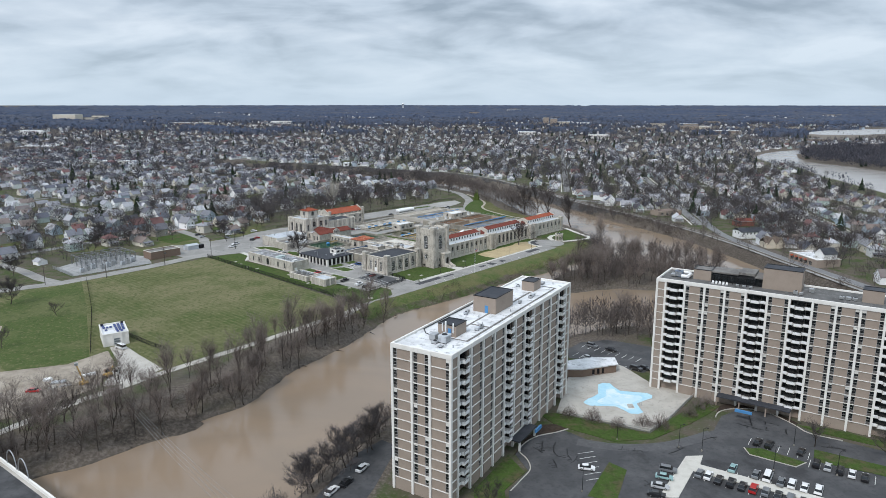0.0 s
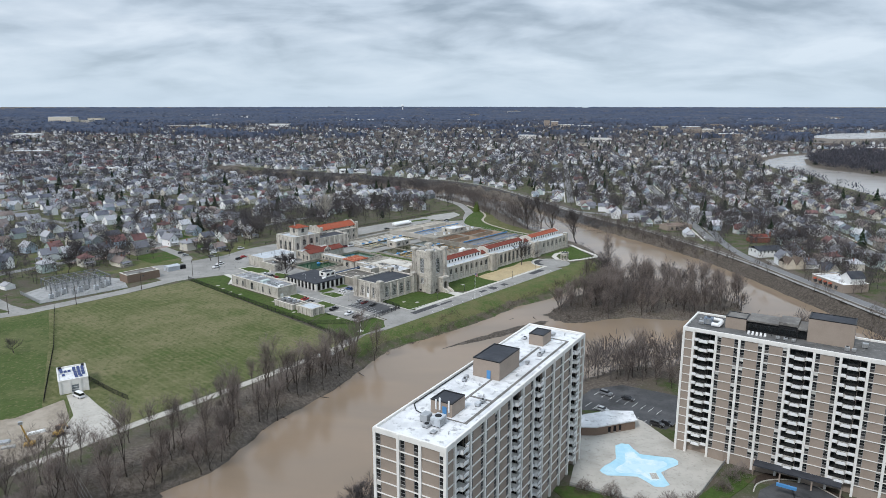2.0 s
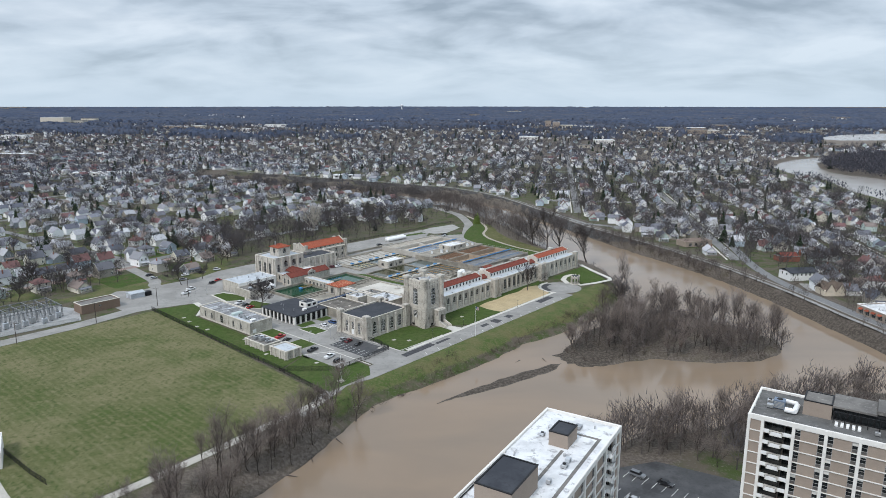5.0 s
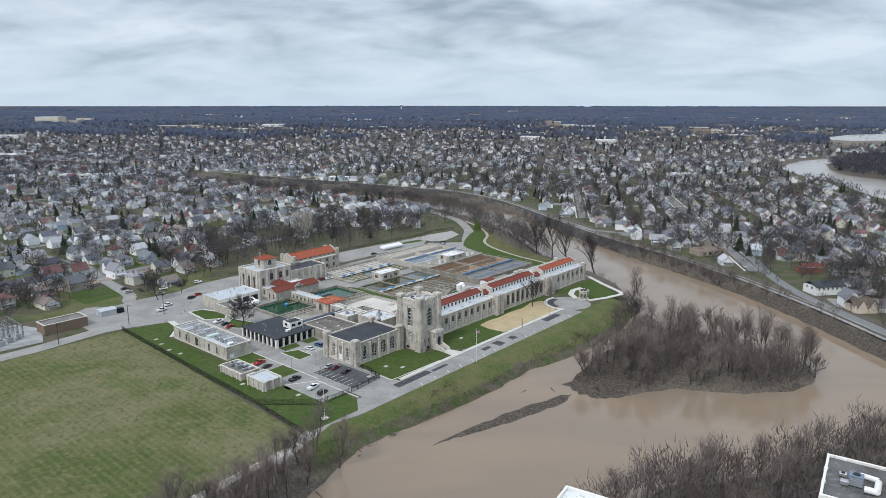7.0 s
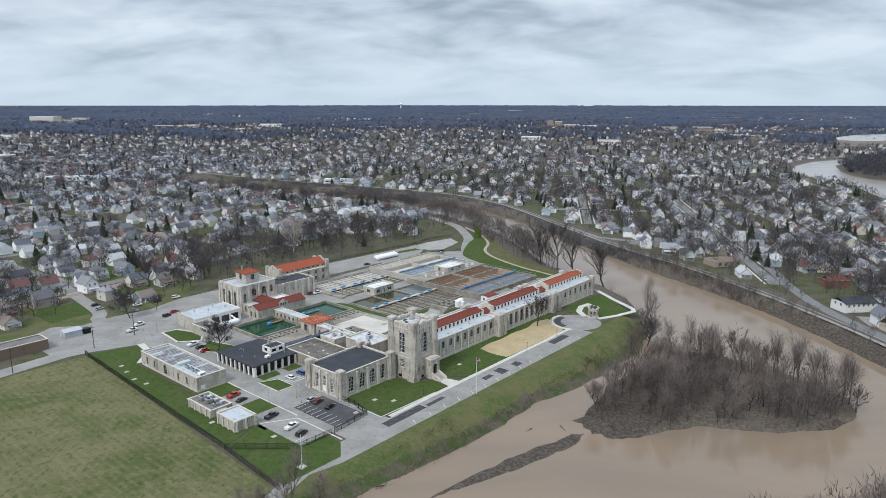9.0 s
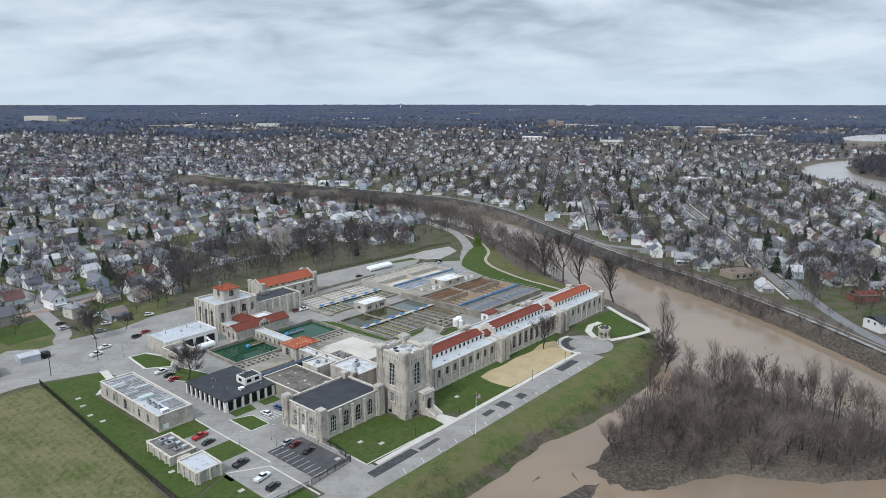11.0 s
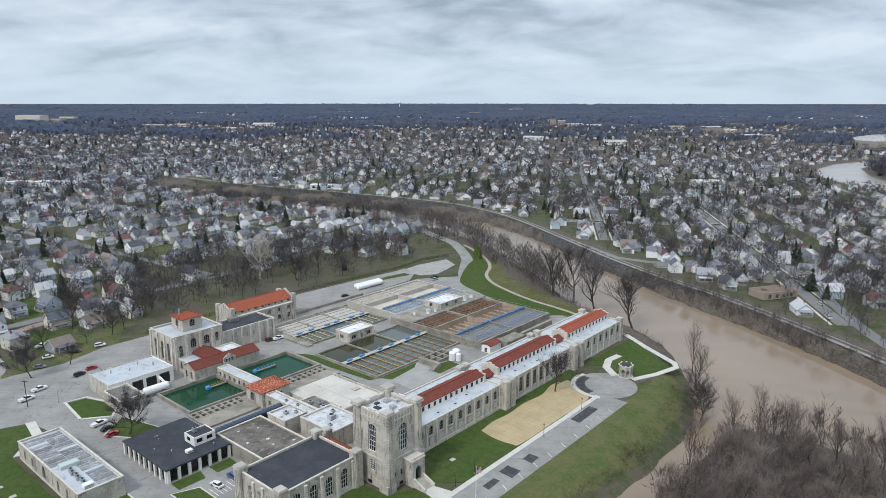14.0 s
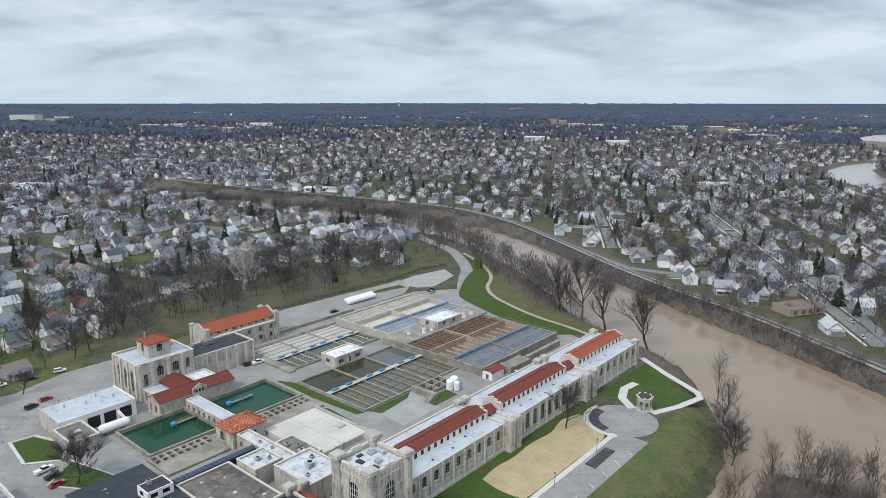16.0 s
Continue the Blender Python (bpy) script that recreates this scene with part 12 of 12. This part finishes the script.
# ---------------------------------------------------------------- by the far bank
def commercial():
    o = thing("shop_building", "low shop with white flat roof, brick side and red awnings", "shop", 208, 433, 0.1, -79)
    shell(o, 0, 0, 26, 16, 0, 4.8, BRICK_TAN, front=[(2 + 4.2 * k, 2.6, 0.6, 3.0, 0) for k in range(5)], left=[(2, 2, 1.0, 3.0, 0), (7, 2, 1.0, 3.0, 0)], roof=ROOF_WHITE, roof_z=4.4, coping=WHITE_CONC)
    aw = Shape().add([(0, 0, 1.0), (2.6, 0, 1.0), (2.6, -1.2, 0.2), (0, -1.2, 0.2), (0, 0, 0.9), (2.6, 0, 0.9)], [(0, 1, 2, 3), (4, 3, 2, 5), (0, 3, 4), (1, 5, 2)]).mesh("awning", [TILE])
    for k in range(4):
        placed(part("awning", aw, None, o), 2 + 4.2 * k, -0.02, 2.8)
    part("upper_house", Shape().box(17, 5, 4.402, 25, 14, 8.4).gable_wall(17, 5, 25, 14, 8.4, 11.2, "y"), TRIM_WHITE, o)
    part("upper_roof", Shape().gable(17, 5, 25, 14, 8.4, 11.4, 0.4, 0.2, "y"), ROOF_DARK, o)
    o = thing("white_hall", "long white two-storey building with black roof", "building", 203, 497, 0.1, 12)
    shell(o, 0, 0, 19, 11, 0, 5.4, TRIM_WHITE, front=[(1.4 + 2.9 * k, 1.3, 3.0, 4.6, 0) for k in range(6)], left=[(2, 1.4, 3.0, 4.6, 0), (6, 1.4, 3.0, 4.6, 0)])
    part("roof", Shape().gable(0, 0, 19, 11, 5.4, 7.4, 0.5, 0.25), ROOF_DARK, o)
    o = thing("brick_shop", "brick shop with dark red roof and a tall chimney", "shop", 221, 549, 0.1, 10)
    part("wall", Shape().box(0, 0, 0, 14, 9, 3.6), BRICK_RED, o)
    part("roof", Shape().slab(-0.3, -0.3, 3.602, 14.3, 9.3, 3.9, 0.1), ROOF_STONE, o)
    part("upper_roof", Shape().gable(1, 1, 13, 8, 3.92, 6.0, 0.4, 0.2), TILE_DARK, o)
    part("chimney", Shape().box(14.05, 1, 0, 15.0, 2.0, 8), BRICK_RED, o)
    o = thing("gabled_house", "cream house with steep brown gables facing the river", "house", 207, 464, 0.1, 4)
    cream = surface("cream_stucco", (0.62, 0.55, 0.44), 0.85, spots=((0.5, (0.5, 0.44, 0.35), 0.5, 0.7, 0.6),))
    brown = surface("brown_shingle", (0.13, 0.1, 0.08), 0.9, spots=((1.0, (0.18, 0.14, 0.11), 0.5, 0.7, 0.6),))
    part("wall", Shape().box(0, 0, 0, 13, 9, 3.6).gable_wall(1, -0.5, 6, 9, 3.6, 7.4, "y").gable_wall(7, -0.5, 12, 9, 3.6, 7.4, "y").box(1, -0.5, 0, 6, 0, 3.6).box(7, -0.5, 0, 12, 0, 3.6), cream, o)
    part("roof", Shape().gable(1, -0.5, 6, 9, 3.6, 7.5, 0.4, 0.2, "y"), brown, o)
    part("roof", Shape().gable(7, -0.5, 12, 9, 3.6, 7.5, 0.4, 0.2, "y"), brown, o)
    part("main_roof", Shape().gable(0, 1, 13, 9, 3.6, 6.8, 0.4, 0.2), brown, o)
    o = thing("flat_shop", "low brown shop with flat brown roof", "shop", 170, 596, 0.3, 20)
    shell(o, 0, 0, 24, 12, 0, 4.2, BRICK_TAN, front=[(3 + 5 * k, 2.4, 0.5, 2.8, 0) for k in range(4)], roof=surface("brown_flat_roof", (0.2, 0.15, 0.12), 0.9, spots=((0.3, (0.15, 0.11, 0.09), 0.45, 0.65, 0.7),)), roof_z=4.0)
    setting("road_river", strip(curve_line([(236, 300), (218, 370), (209, 415), (202, 455), (196, 500), (198, 546), (209, 610), (223, 709), (240, 836), (268, 1010), (300, 1330)]), 6.6, 0.2), surface("river_street", (0.17, 0.17, 0.172), 0.9, spots=((0.08, (0.18, 0.18, 0.18), 0.42, 0.65, 0.8), (0.8, (0.3, 0.3, 0.29), 0.5, 0.75, 0.6))), "wide grey street through the town", "road")
    setting("road_crossing", strip([(86, 762), (110, 700), (132, 686), (232, 674)], 7, 0.22), bpy.data.materials["grey_street"], "grey street beside the embankment", "road")
    setting("parking_shop", flat([(204, 476), (216, 472), (222, 490), (206, 492)], 0.18), ROAD, "pale grey parking place by the shops", "parking lot")


commercial()


def bridge():
    o = thing("road_bridge", "white concrete road bridge with slim arched rails", "bridge", -126, 164.6, 0, -35.2)
    part("deck", Shape().slab(-60, -14, 2.6, 70, 0, 3.8, 0.1), PALE_CONCRETE, o)
    part("roadway", Shape().box(-60, -12.6, 3.803, 70, -1.4, 3.85), ASPHALT, o)
    for y in (-14, -0.5):
        part("parapet", Shape().slab(-60, y, 3.802, 70, y + 0.5, 4.8, 0.1), WHITE_CONC, o)
    pier = Shape().slab(-1, -13, -8, 1, -1, 2.6, 0.1).mesh("pier", [CONCRETE])
    for x in (-30, 0, 30, 60):
        placed(part("pier", pier, None, o), x, 0)
    for x in (8, 15):
        s = Shape()
        for k in range(12):
            a, b = math.pi * k / 12, math.pi * (k + 1) / 12
            s.tube((x - 3 * math.cos(a), -0.25, 4.8 + 4.5 * math.sin(a)), (x - 3 * math.cos(b), -0.25, 4.8 + 4.5 * math.sin(b)), 0.14, 0.14, 6)
        part("arch", s, STEEL, o)


bridge()


# ---------------------------------------------------------------- brush on the banks
def brush():
    rnd, rs = random.Random(31), np.random.RandomState(9)
    pts = []
    bank = BANK_PLANT[1:13]
    pts += beside(bank, 700, rnd, 4.0, 13) + beside(bank[1:], 520, rnd, 9.5, 15)
    pts += beside([plant(-112, -52), plant(-60, -55), plant(0, -55), plant(50, -57)], 240, rnd, -1.5, 2.5)
    pts += beside(BANK_PLANT[16:22], 330, rnd, 1.5, 12) + beside(BANK_PLANT[23:30], 420, rnd, 1.5, 14)
    pts += [p for p in beside(list(reversed(RAIL[7:])), 1900, rnd, 2.5, 12) if 350 < p[1] < 655]
    pts += beside(RAIL[7:], 1100, rnd, -14, -5)
    pts += scatter(ISLAND, 420, rnd, 1.2) + beside(ISLAND + ISLAND[:1], 260, rnd, 0.3, 4.0)
    pts += beside(list(reversed(BANK_NEAR[6:18])), 420, rnd, -12, -1.5)
    pts = np.array(pts)
    d = signed(pts, RIVER_POLY)
    keep = ((d > 0.4) | (signed(pts, ISLAND) < -0.5)) & (signed(pts, plant_poly([(-112, -45), (146, -45), (146, 150), (-112, 150)])) > 0)
    pts = pts[keep]
    places = np.column_stack((pts, land(pts)[0]))
    h = rs.uniform(1.4, 3.6, len(pts))
    b = Bulk()
    b.add(brooms(rs, places, h, 24, 0.26, 0.6, 0.02, 6))
    tagged(part("bank_brush", b.mesh("bank_brush", BRUSH_TWIG), None), "dense leafless brown brush on the river banks", "brush", "", "stuff")
    # drift logs
    logs = Shape()
    spots = beside(BANK_PLANT[5:12], 12, rnd, 1.0, 4) + [(49 + rnd.uniform(-14, 10), 374 + rnd.uniform(-5, 6)) for k in range(6)]
    for x, y in spots:
        a, ln = rnd.uniform(0, 6.28), rnd.uniform(2, 5)
        z = WATER_Z + 0.25
        logs.tube((x, y, z), (x + ln * math.cos(a), y + ln * math.sin(a), z + rnd.uniform(-0.3, 0.6)), 0.22, 0.08, 5)
    tagged(part("drift_logs", logs, BARK, None), "tangled grey drift logs at the water's edge", "logs", "", "stuff")


brush()
